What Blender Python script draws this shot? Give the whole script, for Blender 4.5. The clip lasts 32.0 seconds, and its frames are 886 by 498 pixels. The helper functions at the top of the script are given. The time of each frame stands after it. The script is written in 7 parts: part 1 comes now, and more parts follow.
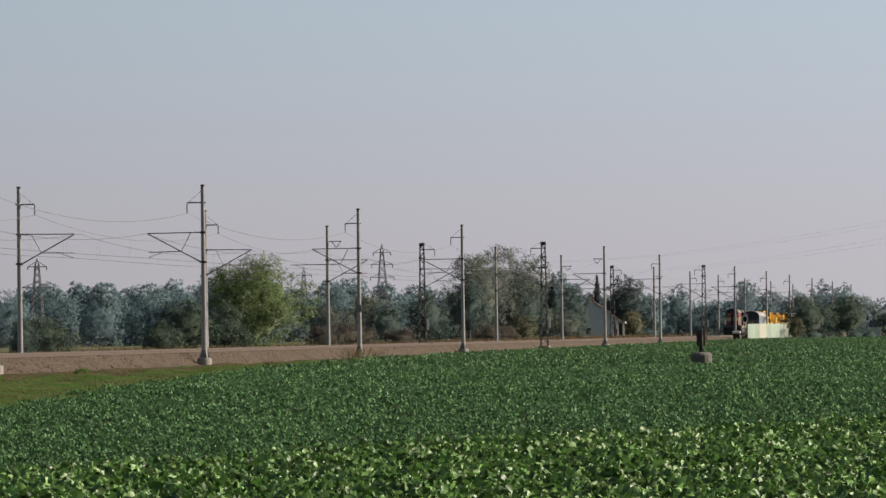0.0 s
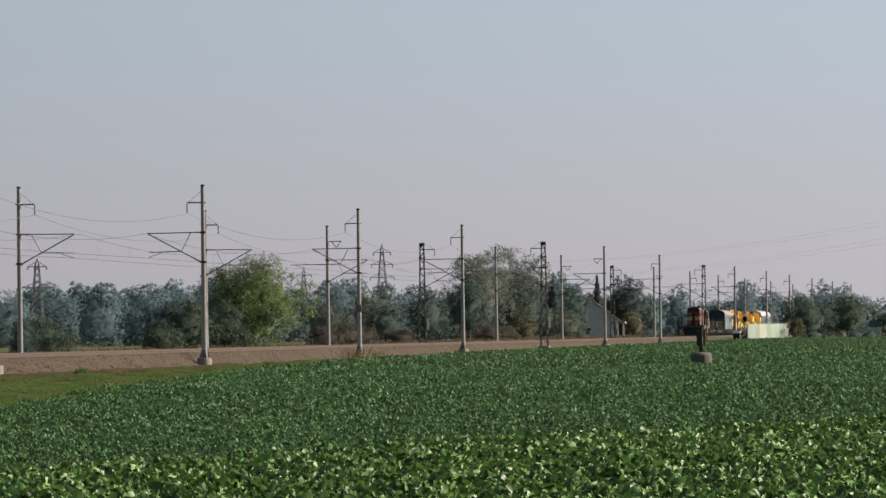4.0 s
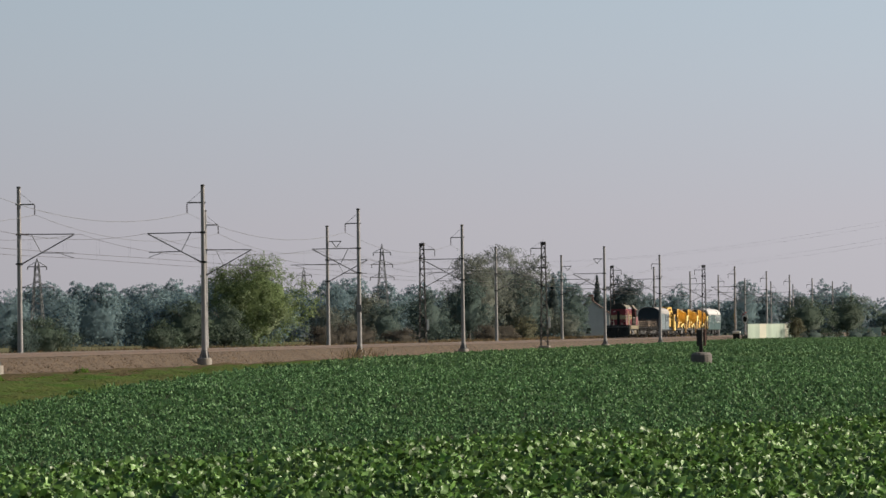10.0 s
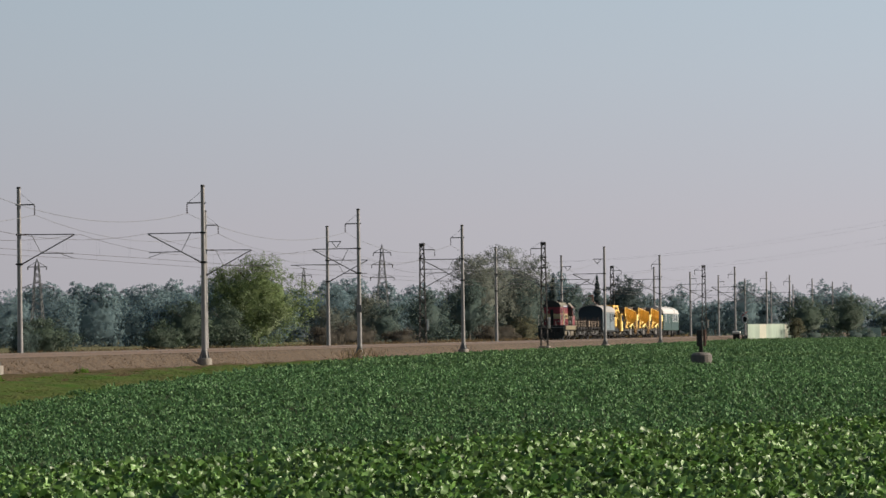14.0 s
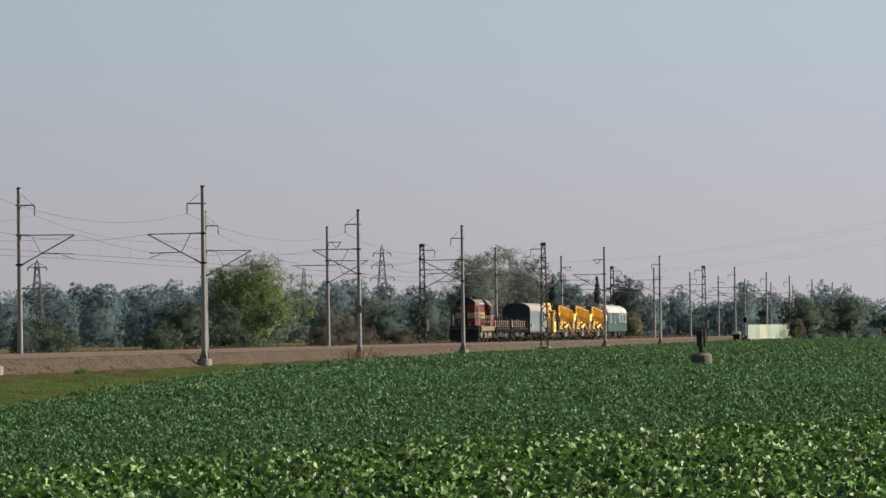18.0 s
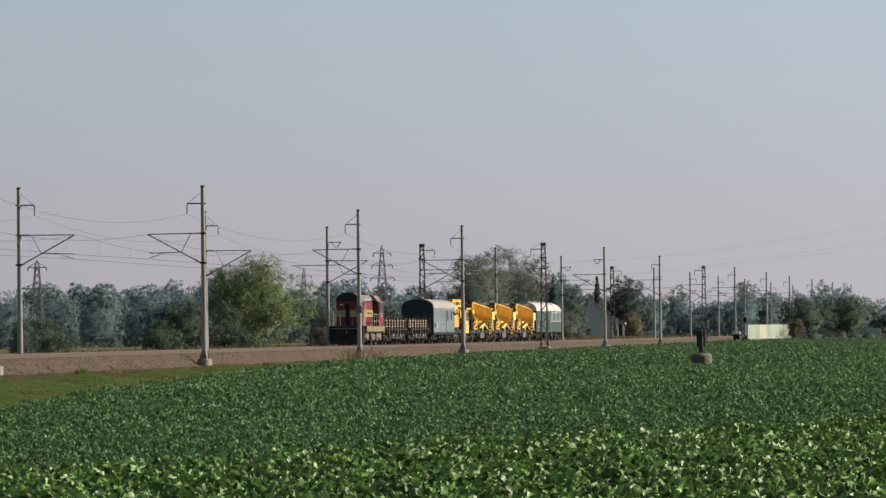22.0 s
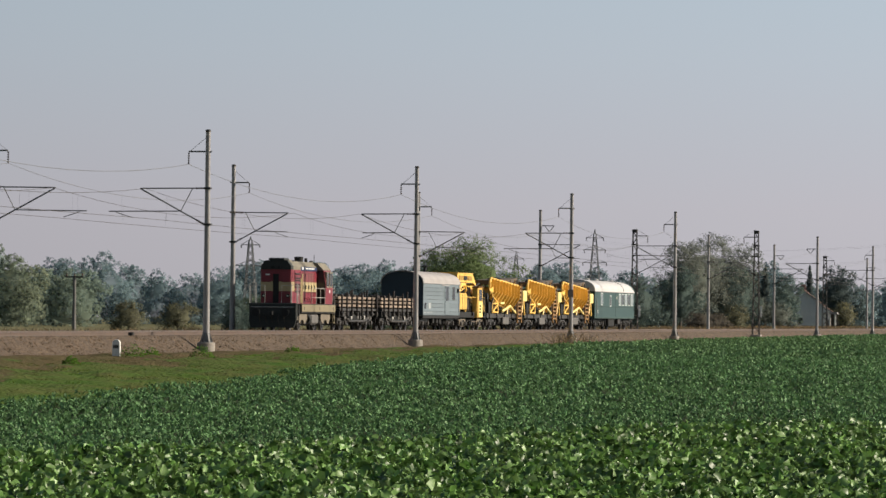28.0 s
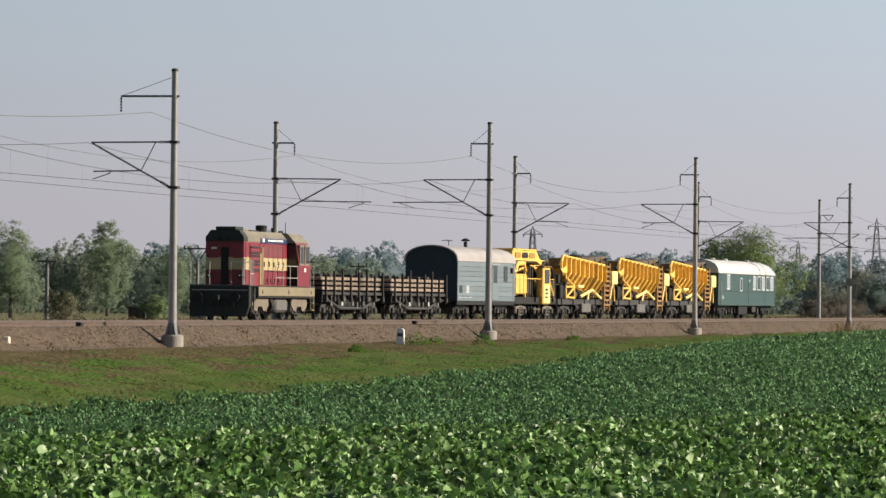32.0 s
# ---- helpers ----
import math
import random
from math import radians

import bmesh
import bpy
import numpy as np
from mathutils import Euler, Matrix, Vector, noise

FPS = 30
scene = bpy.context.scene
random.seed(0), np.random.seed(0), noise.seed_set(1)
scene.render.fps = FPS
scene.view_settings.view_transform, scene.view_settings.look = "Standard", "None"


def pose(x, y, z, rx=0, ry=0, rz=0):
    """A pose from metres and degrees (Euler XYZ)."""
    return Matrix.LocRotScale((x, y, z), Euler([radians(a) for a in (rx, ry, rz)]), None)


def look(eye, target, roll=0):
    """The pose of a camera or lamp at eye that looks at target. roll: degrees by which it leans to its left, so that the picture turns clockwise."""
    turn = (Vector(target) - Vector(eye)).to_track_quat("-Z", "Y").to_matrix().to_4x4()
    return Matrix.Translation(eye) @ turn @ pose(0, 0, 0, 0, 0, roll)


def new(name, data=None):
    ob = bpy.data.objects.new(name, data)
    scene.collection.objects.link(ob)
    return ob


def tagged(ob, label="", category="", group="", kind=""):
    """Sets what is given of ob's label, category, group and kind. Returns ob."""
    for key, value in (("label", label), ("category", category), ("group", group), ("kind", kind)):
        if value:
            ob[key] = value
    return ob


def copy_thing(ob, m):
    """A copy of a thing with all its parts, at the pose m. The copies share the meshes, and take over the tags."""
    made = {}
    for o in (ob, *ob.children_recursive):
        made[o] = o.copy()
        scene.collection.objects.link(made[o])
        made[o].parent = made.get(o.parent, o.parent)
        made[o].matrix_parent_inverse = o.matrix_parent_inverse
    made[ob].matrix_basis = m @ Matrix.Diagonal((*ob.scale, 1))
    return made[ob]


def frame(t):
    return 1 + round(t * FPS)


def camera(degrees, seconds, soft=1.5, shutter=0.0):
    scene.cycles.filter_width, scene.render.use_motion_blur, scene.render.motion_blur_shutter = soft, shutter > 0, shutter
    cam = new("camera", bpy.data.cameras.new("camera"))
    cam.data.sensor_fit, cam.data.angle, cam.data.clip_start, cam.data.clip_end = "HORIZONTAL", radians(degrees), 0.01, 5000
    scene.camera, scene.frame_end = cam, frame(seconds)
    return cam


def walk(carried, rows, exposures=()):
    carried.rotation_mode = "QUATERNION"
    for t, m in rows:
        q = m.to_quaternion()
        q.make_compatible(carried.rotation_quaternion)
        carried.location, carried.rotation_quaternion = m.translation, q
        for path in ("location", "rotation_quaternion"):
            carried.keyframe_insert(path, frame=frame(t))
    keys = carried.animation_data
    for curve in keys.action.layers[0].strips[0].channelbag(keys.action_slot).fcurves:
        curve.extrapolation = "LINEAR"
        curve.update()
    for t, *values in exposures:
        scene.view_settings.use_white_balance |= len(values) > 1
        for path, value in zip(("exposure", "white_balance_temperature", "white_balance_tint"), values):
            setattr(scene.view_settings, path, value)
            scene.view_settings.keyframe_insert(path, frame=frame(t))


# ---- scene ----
cam = camera(9.999, 32.0, soft=1.5)
PATH = [  # seconds, yaw, pitch, roll, metres drawn back
    (0, 7.6000, 0.9596, 0.700, 0), (13, 7.6000, 0.9596, 0.700, 0),
    (15.5, 7.6000, 0.9673, 0.700, 0), (23, 7.6000, 0.9692, 0.700, 0),
    (24, 7.6000, 0.9692, 0.700, 0), (24.5, 7.6488, 0.9324, 0.581, 0),
    (26.5, 8.6165, 1.0354, -0.133, 0), (27, 9.3224, 0.9712, -0.283, 0),
    (27.5, 9.5961, 0.9273, -0.549, 0), (28, 9.9889, 0.7869, -0.564, 0),
    (28.5, 10.5924, 0.7823, -0.569, 0), (29, 11.0298, 0.6146, -0.614, 0),
    (29.5, 11.2089, 0.6181, -0.669, 0), (30, 12.0363, 0.6115, -0.518, 0),
    (30.5, 12.1523, 0.5177, -0.639, 0), (31, 12.3885, 0.5405, -0.614, 0),
    (31.5, 12.7664, 0.5738, -0.679, 1.2), (32, 13.1878, 0.6303, -0.533, 4.6),
]

def camera_rows():
    rows = []
    for t, yaw, pitch, roll, back in PATH:
        a = radians(yaw)
        rows.append((t, pose(back * math.sin(a), -back * math.cos(a), 1.95, 90 + pitch, roll, yaw)))
    return rows


walk(cam, camera_rows(), [(0.0, 0.42), (24.0, 0.40), (27.0, 0.42), (29.0, 0.56), (32.0, 0.66)])

# ---- sky, sun ----
SUN_FROM = Vector((1.0, 0.27, 0.50)).normalized()
world = bpy.data.worlds.new("hazy_morning_sky")
scene.world = world
world.use_nodes = True
wn, wl = world.node_tree.nodes, world.node_tree.links
wn.clear()
sky = wn.new("ShaderNodeTexSky")
sky.sky_type, sky.sun_disc = "NISHITA", False
sky.sun_elevation = math.asin(SUN_FROM.z)
sky.sun_rotation = math.atan2(SUN_FROM.x, SUN_FROM.y)
sky.air_density, sky.dust_density, sky.ozone_density = 1.4, 3.0, 1.5
sky_gain = wn.new("ShaderNodeMix")
sky_gain.data_type, sky_gain.blend_type = "RGBA", "MULTIPLY"
sky_gain.inputs[0].default_value = 1.0
sky_gain.inputs[7].default_value = (0.062, 0.061, 0.060, 1)
coord = wn.new("ShaderNodeTexCoord")
split = wn.new("ShaderNodeSeparateXYZ")
haze = wn.new("ShaderNodeValToRGB")
rise = wn.new("ShaderNodeMapRange")
rise.inputs["From Min"].default_value, rise.inputs["From Max"].default_value = -0.01, 0.09
he = haze.color_ramp.elements
he[0].position, he[0].color = 0.0, (0.3390, 0.3200, 0.3420, 1)
he[1].position, he[1].color = 1.0, (0.3080, 0.3900, 0.4530, 1)
mid = he.new(0.32)
mid.color = (0.3580, 0.3490, 0.3790, 1)
mid2 = he.new(0.62)
mid2.color = (0.3400, 0.3780, 0.4220, 1)
blend = wn.new("ShaderNodeMapRange")
blend.inputs["From Min"].default_value, blend.inputs["From Max"].default_value = 0.08, 0.35
both = wn.new("ShaderNodeMix")
both.data_type = "RGBA"
back = wn.new("ShaderNodeBackground")
out = wn.new("ShaderNodeOutputWorld")
wl.new(coord.outputs["Generated"], split.inputs[0])
wl.new(split.outputs["Z"], rise.inputs["Value"])
wl.new(rise.outputs[0], haze.inputs[0])
glow = wn.new("ShaderNodeMapRange")  # the haze brightens towards the sun's side
glow.inputs["From Min"].default_value, glow.inputs["From Max"].default_value = -0.34, 0.08
glow.inputs["To Min"].default_value, glow.inputs["To Max"].default_value = 0.80, 1.19
wl.new(split.outputs["X"], glow.inputs["Value"])
lit_haze = wn.new("ShaderNodeVectorMath")
lit_haze.operation = "SCALE"
wl.new(haze.outputs[0], lit_haze.inputs[0])
rear_dim = wn.new("ShaderNodeMapRange")  # and dims behind the viewer, to darken faces turned that way
rear_dim.inputs["From Min"].default_value, rear_dim.inputs["From Max"].default_value = -0.5, 0.6
rear_dim.inputs["To Min"].default_value, rear_dim.inputs["To Max"].default_value = 0.34, 1.0
wl.new(split.outputs["Y"], rear_dim.inputs["Value"])
toned = wn.new("ShaderNodeMath")
toned.operation = "MULTIPLY"
wl.new(glow.outputs[0], toned.inputs[0])
wl.new(rear_dim.outputs[0], toned.inputs[1])
wl.new(toned.outputs[0], lit_haze.inputs["Scale"])
wl.new(split.outputs["Z"], blend.inputs["Value"])
wl.new(blend.outputs[0], both.inputs[0])
wl.new(lit_haze.outputs[0], both.inputs[6])
wl.new(sky.outputs[0], sky_gain.inputs[6])
wl.new(sky_gain.outputs[2], both.inputs[7])
wl.new(both.outputs[2], back.inputs[0])
wl.new(back.outputs[0], out.inputs[0])

sun_data = bpy.data.lights.new("sun", "SUN")
sun_data.energy, sun_data.angle, sun_data.color = 5.0, radians(1.2), (1.0, 0.90, 0.76)
sun = new("sun", sun_data)
sun.matrix_world = look((0, 0, 0), -SUN_FROM)


# ---- materials ----
def mat(name, c1, c2=None, scale=3.0, rough=0.6, metal=0.0, bump=0.0, bump_scale=30.0, dirt=None, island=0.0, leaf=0.0, objvar=0.0, spec=0.5, gap=0.0):
    """Procedural surface: two colours mixed by large and fine noise, bump, optional dirt, leaf light, per-piece variation, open gaps between leaves."""
    m = bpy.data.materials.new(name)
    m.use_nodes = True
    n, l = m.node_tree.nodes, m.node_tree.links
    bs = n["Principled BSDF"]
    c2 = c2 or tuple(v * 0.8 for v in c1)
    tc = n.new("ShaderNodeTexCoord")
    big = n.new("ShaderNodeTexNoise")
    big.inputs["Scale"].default_value, big.inputs["Detail"].default_value = scale, 6
    big.inputs["Roughness"].default_value = 0.65
    l.new(tc.outputs["Object"], big.inputs["Vector"])
    ramp = n.new("ShaderNodeMapRange")
    ramp.inputs["From Min"].default_value, ramp.inputs["From Max"].default_value = 0.33, 0.67
    l.new(big.outputs["Fac"], ramp.inputs["Value"])
    mix = n.new("ShaderNodeMix")
    mix.data_type = "RGBA"
    mix.inputs[6].default_value, mix.inputs[7].default_value = (*c1, 1), (*c2, 1)
    l.new(ramp.outputs[0], mix.inputs[0])
    col = mix.outputs[2]
    if dirt:
        fine = n.new("ShaderNodeTexNoise")
        fine.inputs["Scale"].default_value, fine.inputs["Detail"].default_value = scale * 7, 8
        fine.inputs["Roughness"].default_value = 0.8
        l.new(tc.outputs["Object"], fine.inputs["Vector"])
        cut = n.new("ShaderNodeMapRange")
        cut.inputs["From Min"].default_value, cut.inputs["From Max"].default_value = 0.5, 0.72
        cut.inputs["To Max"].default_value = 0.7
        l.new(fine.outputs["Fac"], cut.inputs["Value"])
        dm = n.new("ShaderNodeMix")
        dm.data_type = "RGBA"
        dm.inputs[7].default_value = (*dirt, 1)
        l.new(cut.outputs[0], dm.inputs[0])
        l.new(col, dm.inputs[6])
        col = dm.outputs[2]
    if island or objvar:
        if island:
            src = n.new("ShaderNodeNewGeometry").outputs["Random Per Island"]
            amt = island
        else:
            src = n.new("ShaderNodeObjectInfo").outputs["Random"]
            amt = objvar
        val = n.new("ShaderNodeMapRange")
        val.inputs["To Min"].default_value, val.inputs["To Max"].default_value = 1 - amt, 1 + amt
        l.new(src, val.inputs["Value"])
        hsv = n.new("ShaderNodeHueSaturation")
        l.new(val.outputs[0], hsv.inputs["Value"])
        l.new(col, hsv.inputs["Color"])
        col = hsv.outputs["Color"]
    l.new(col, bs.inputs["Base Color"])
    bs.inputs["Roughness"].default_value, bs.inputs["Metallic"].default_value = rough, metal
    bs.inputs["Specular IOR Level"].default_value = spec
    if bump:
        bn = n.new("ShaderNodeTexNoise")
        bn.inputs["Scale"].default_value, bn.inputs["Detail"].default_value = bump_scale, 4
        l.new(tc.outputs["Object"], bn.inputs["Vector"])
        bp = n.new("ShaderNodeBump")
        bp.inputs["Strength"].default_value, bp.inputs["Distance"].default_value = bump, 1.0 / bump_scale
        l.new(bn.outputs["Fac"], bp.inputs["Height"])
        l.new(bp.outputs[0], bs.inputs["Normal"])
    if leaf:
        tr = n.new("ShaderNodeBsdfTranslucent")
        l.new(col, tr.inputs["Color"])
        ms = n.new("ShaderNodeMixShader")
        ms.inputs[0].default_value = leaf
        l.new(bs.outputs[0], ms.inputs[1])
        l.new(tr.outputs[0], ms.inputs[2])
        surface = ms.outputs[0]
        if gap:
            clear = n.new("ShaderNodeBsdfTransparent")
            open_mix = n.new("ShaderNodeMixShader")
            open_mix.inputs[0].default_value = gap
            l.new(surface, open_mix.inputs[1])
            l.new(clear.outputs[0], open_mix.inputs[2])
            surface = open_mix.outputs[0]
        l.new(surface, n["Material Output"].inputs["Surface"])
    return m


def stone_mat(name, c1, c2, c3, cell):
    """Loose broken stone: cells of varied colour, with relief."""
    m = bpy.data.materials.new(name)
    m.use_nodes = True
    n, l = m.node_tree.nodes, m.node_tree.links
    bs = n["Principled BSDF"]
    tc = n.new("ShaderNodeTexCoord")
    vo = n.new("ShaderNodeTexVoronoi")
    vo.inputs["Scale"].default_value = cell
    l.new(tc.outputs["Object"], vo.inputs["Vector"])
    sep = n.new("ShaderNodeSeparateColor")
    l.new(vo.outputs["Color"], sep.inputs[0])
    rp = n.new("ShaderNodeValToRGB")
    e = rp.color_ramp.elements
    e[0].color, e[1].color = (*c1, 1), (*c3, 1)
    e.new(0.5).color = (*c2, 1)
    l.new(sep.outputs[0], rp.inputs[0])
    ns = n.new("ShaderNodeTexNoise")
    ns.inputs["Scale"].default_value, ns.inputs["Detail"].default_value = 0.35, 5
    l.new(tc.outputs["Object"], ns.inputs["Vector"])
    vr = n.new("ShaderNodeMapRange")
    vr.inputs["To Min"].default_value, vr.inputs["To Max"].default_value = 0.75, 1.2
    l.new(ns.outputs["Fac"], vr.inputs["Value"])
    hs = n.new("ShaderNodeHueSaturation")
    l.new(vr.outputs[0], hs.inputs["Value"])
    l.new(rp.outputs[0], hs.inputs["Color"])
    l.new(hs.outputs[0], bs.inputs["Base Color"])
    bp = n.new("ShaderNodeBump")
    bp.inputs["Strength"].default_value, bp.inputs["Distance"].default_value = 0.75, 0.04
    l.new(vo.outputs["Distance"], bp.inputs["Height"])
    bp.invert = True
    l.new(bp.outputs[0], bs.inputs["Normal"])
    bs.inputs["Roughness"].default_value = 0.9
    return m


SOIL = mat("field_soil", (0.040, 0.044, 0.026), (0.028, 0.048, 0.020), 0.4, 0.95, bump=0.6, bump_scale=8, spec=0.05)
MEADOW = mat("meadow_grass", (0.145, 0.128, 0.072), (0.085, 0.095, 0.044), 0.12, 0.95, bump=0.8, bump_scale=4, dirt=(0.16, 0.14, 0.08), spec=0.1)
BALLAST = stone_mat("ballast_stone", (0.025, 0.016, 0.010), (0.062, 0.040, 0.023), (0.135, 0.091, 0.054), 11.0)
STONE = mat("broken_stone", (0.108, 0.073, 0.044), (0.064, 0.043, 0.026), 2.0, 0.9, island=0.7)
BEDGREY = stone_mat("oily_bed_stone", (0.050, 0.044, 0.039), (0.076, 0.068, 0.061), (0.108, 0.097, 0.087), 9.0)
PATHGRIT = stone_mat("gravel_path", (0.085, 0.064, 0.046), (0.118, 0.092, 0.070), (0.158, 0.129, 0.100), 14.0)
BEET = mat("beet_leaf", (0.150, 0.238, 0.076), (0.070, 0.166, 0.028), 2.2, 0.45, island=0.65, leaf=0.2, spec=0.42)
# The two further leaf colours carry extra blue for haze over the field.
BEET_MID = mat("beet_leaf_hazed", (0.112, 0.200, 0.084), (0.090, 0.190, 0.072), 0.8, 0.55, island=0.6, leaf=0.24, spec=0.18)
BEET_FAR = mat("distant_beet_leaf_hazed", (0.092, 0.182, 0.080), (0.108, 0.186, 0.072), 0.03, 0.7, island=0.4, leaf=0.25, spec=0.2)
VERGE = mat("verge_turf", (0.050, 0.096, 0.019), (0.088, 0.082, 0.036), 0.30, 0.95, bump=0.5, bump_scale=3, dirt=(0.058, 0.090, 0.022), spec=0.05)
DRYTURF = mat("dry_turf", (0.120, 0.084, 0.048), (0.080, 0.078, 0.030), 0.3, 0.95, bump=0.6, bump_scale=5, dirt=(0.084, 0.056, 0.034), spec=0.05)
SOD = mat("bank_sod", (0.045, 0.098, 0.014), (0.080, 0.082, 0.029), 0.35, 0.95, bump=0.7, bump_scale=5, dirt=(0.060, 0.072, 0.023), spec=0.05)
DRYSOD = mat("dry_bank_sod", (0.098, 0.068, 0.039), (0.070, 0.068, 0.027), 0.5, 0.95, bump=0.7, bump_scale=5, dirt=(0.074, 0.059, 0.031), spec=0.05)
GRASS = mat("verge_grass", (0.086, 0.188, 0.022), (0.150, 0.148, 0.056), 0.30, 0.9, island=0.12, leaf=0.5, dirt=(0.118, 0.150, 0.044), spec=0.1, gap=0.25)
WEED = mat("verge_weed_leaves", (0.085, 0.175, 0.022), (0.065, 0.135, 0.020), 0.3, 0.9, island=0.2, leaf=0.5, spec=0.1, gap=0.2)
DRYGRASS = mat("dry_weeds", (0.190, 0.132, 0.080), (0.138, 0.106, 0.056), 0.4, 0.9, island=0.25, leaf=0.5, spec=0.1, gap=0.3)
LEAF_A = mat("bush_leaves", (0.145, 0.195, 0.068), (0.112, 0.165, 0.062), 0.35, 0.6, island=0.3, leaf=0.4, gap=0.12)
# Base colour lifted and blued for the haze before these trees.
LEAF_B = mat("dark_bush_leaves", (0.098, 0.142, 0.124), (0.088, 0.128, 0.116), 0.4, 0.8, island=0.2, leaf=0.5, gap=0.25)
LEAF_E = mat("deep_green_bush_leaves", (0.078, 0.112, 0.074), (0.064, 0.096, 0.066), 0.4, 0.7, island=0.25, leaf=0.4, gap=0.15)
# Haze is mixed into this colour too, paling the tall trees.
LEAF_C = mat("grey_green_leaves", (0.158, 0.170, 0.134), (0.124, 0.150, 0.132), 0.25, 0.7, island=0.2, leaf=0.5, gap=0.3)
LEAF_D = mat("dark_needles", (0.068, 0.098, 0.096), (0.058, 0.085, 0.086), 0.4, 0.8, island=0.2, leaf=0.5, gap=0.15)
# Haze painted in: pale blue base colour, sprays partly clear to soften shade.
LEAF_FAR = mat("hazed_wood_leaves", (0.195, 0.272, 0.294), (0.178, 0.252, 0.268), 0.05, 0.9, island=0.05, leaf=0.62, spec=0.05, gap=0.42)
# Greener than the far wood, yet still paled and blued to imitate haze.
LEAF_WOOD = mat("hazed_river_wood_leaves", (0.195, 0.272, 0.242), (0.225, 0.258, 0.180), 0.05, 0.9, island=0.10, leaf=0.6, spec=0.05, gap=0.4)
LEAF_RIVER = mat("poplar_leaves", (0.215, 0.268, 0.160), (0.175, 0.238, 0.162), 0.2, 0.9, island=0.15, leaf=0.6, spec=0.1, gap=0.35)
LEAF_OLIVE = mat("autumn_leaves", (0.15, 0.145, 0.08), (0.115, 0.12, 0.075), 0.3, 0.75, island=0.3, leaf=0.5, gap=0.25)
LEAF_BROWN = mat("russet_shrub_leaves", (0.118, 0.100, 0.078), (0.092, 0.084, 0.068), 0.3, 0.8, island=0.2, leaf=0.5, gap=0.3)
BARK = mat("bark", (0.09, 0.075, 0.06), (0.05, 0.045, 0.04), 2.0, 0.9, bump=0.6, bump_scale=10)
CONCRETE_DK = mat("weathered_concrete", (0.30, 0.27, 0.235), (0.22, 0.20, 0.18), 1.8, 0.9, bump=0.4, bump_scale=20, dirt=(0.13, 0.12, 0.11))
MASTGREY = mat("mast_paint", (0.340, 0.328, 0.328), (0.268, 0.255, 0.253), 1.0, 0.38, 0.45, bump=0.15, bump_scale=40, dirt=(0.195, 0.170, 0.160))
POLEGREY = mat("old_pole_concrete", (0.150, 0.145, 0.140), (0.110, 0.108, 0.105), 1.5, 0.9, dirt=(0.09, 0.088, 0.085))
# Paler than the other dark steel: haze before the pylons is painted in.
PYLONGREY = mat("hazed_pylon_steel", (0.150, 0.155, 0.160), (0.115, 0.120, 0.126), 1.0, 0.7, 0.2)
STEEL = mat("galvanised_steel", (0.22, 0.22, 0.22), (0.15, 0.15, 0.15), 2.0, 0.5, 0.6, dirt=(0.12, 0.09, 0.07))
DARKSTEEL = mat("dark_steel", (0.055, 0.053, 0.052), (0.035, 0.034, 0.033), 2.5, 0.6, 0.4, dirt=(0.09, 0.06, 0.045))
WIRE = mat("copper_wire", (0.10, 0.085, 0.075), (0.08, 0.07, 0.065), 1.0, 0.5, 0.6)
INSUL = mat("brown_insulator", (0.05, 0.025, 0.018), (0.035, 0.02, 0.015), 5.0, 0.25)
RAIL = mat("rail_steel", (0.105, 0.072, 0.055), (0.075, 0.054, 0.044), 1.0, 0.7, 0.3, dirt=(0.15, 0.10, 0.075))
RAILTOP = mat("polished_railhead", (0.50, 0.49, 0.48), (0.42, 0.41, 0.40), 1.0, 0.25, 1.0)
SLEEPER = mat("concrete_sleeper", (0.30, 0.27, 0.24), (0.22, 0.19, 0.165), 1.5, 0.9, bump=0.3, dirt=(0.16, 0.12, 0.09))
WHITE = mat("white_paint", (0.74, 0.73, 0.70), (0.62, 0.61, 0.58), 2.0, 0.6, dirt=(0.45, 0.43, 0.39))


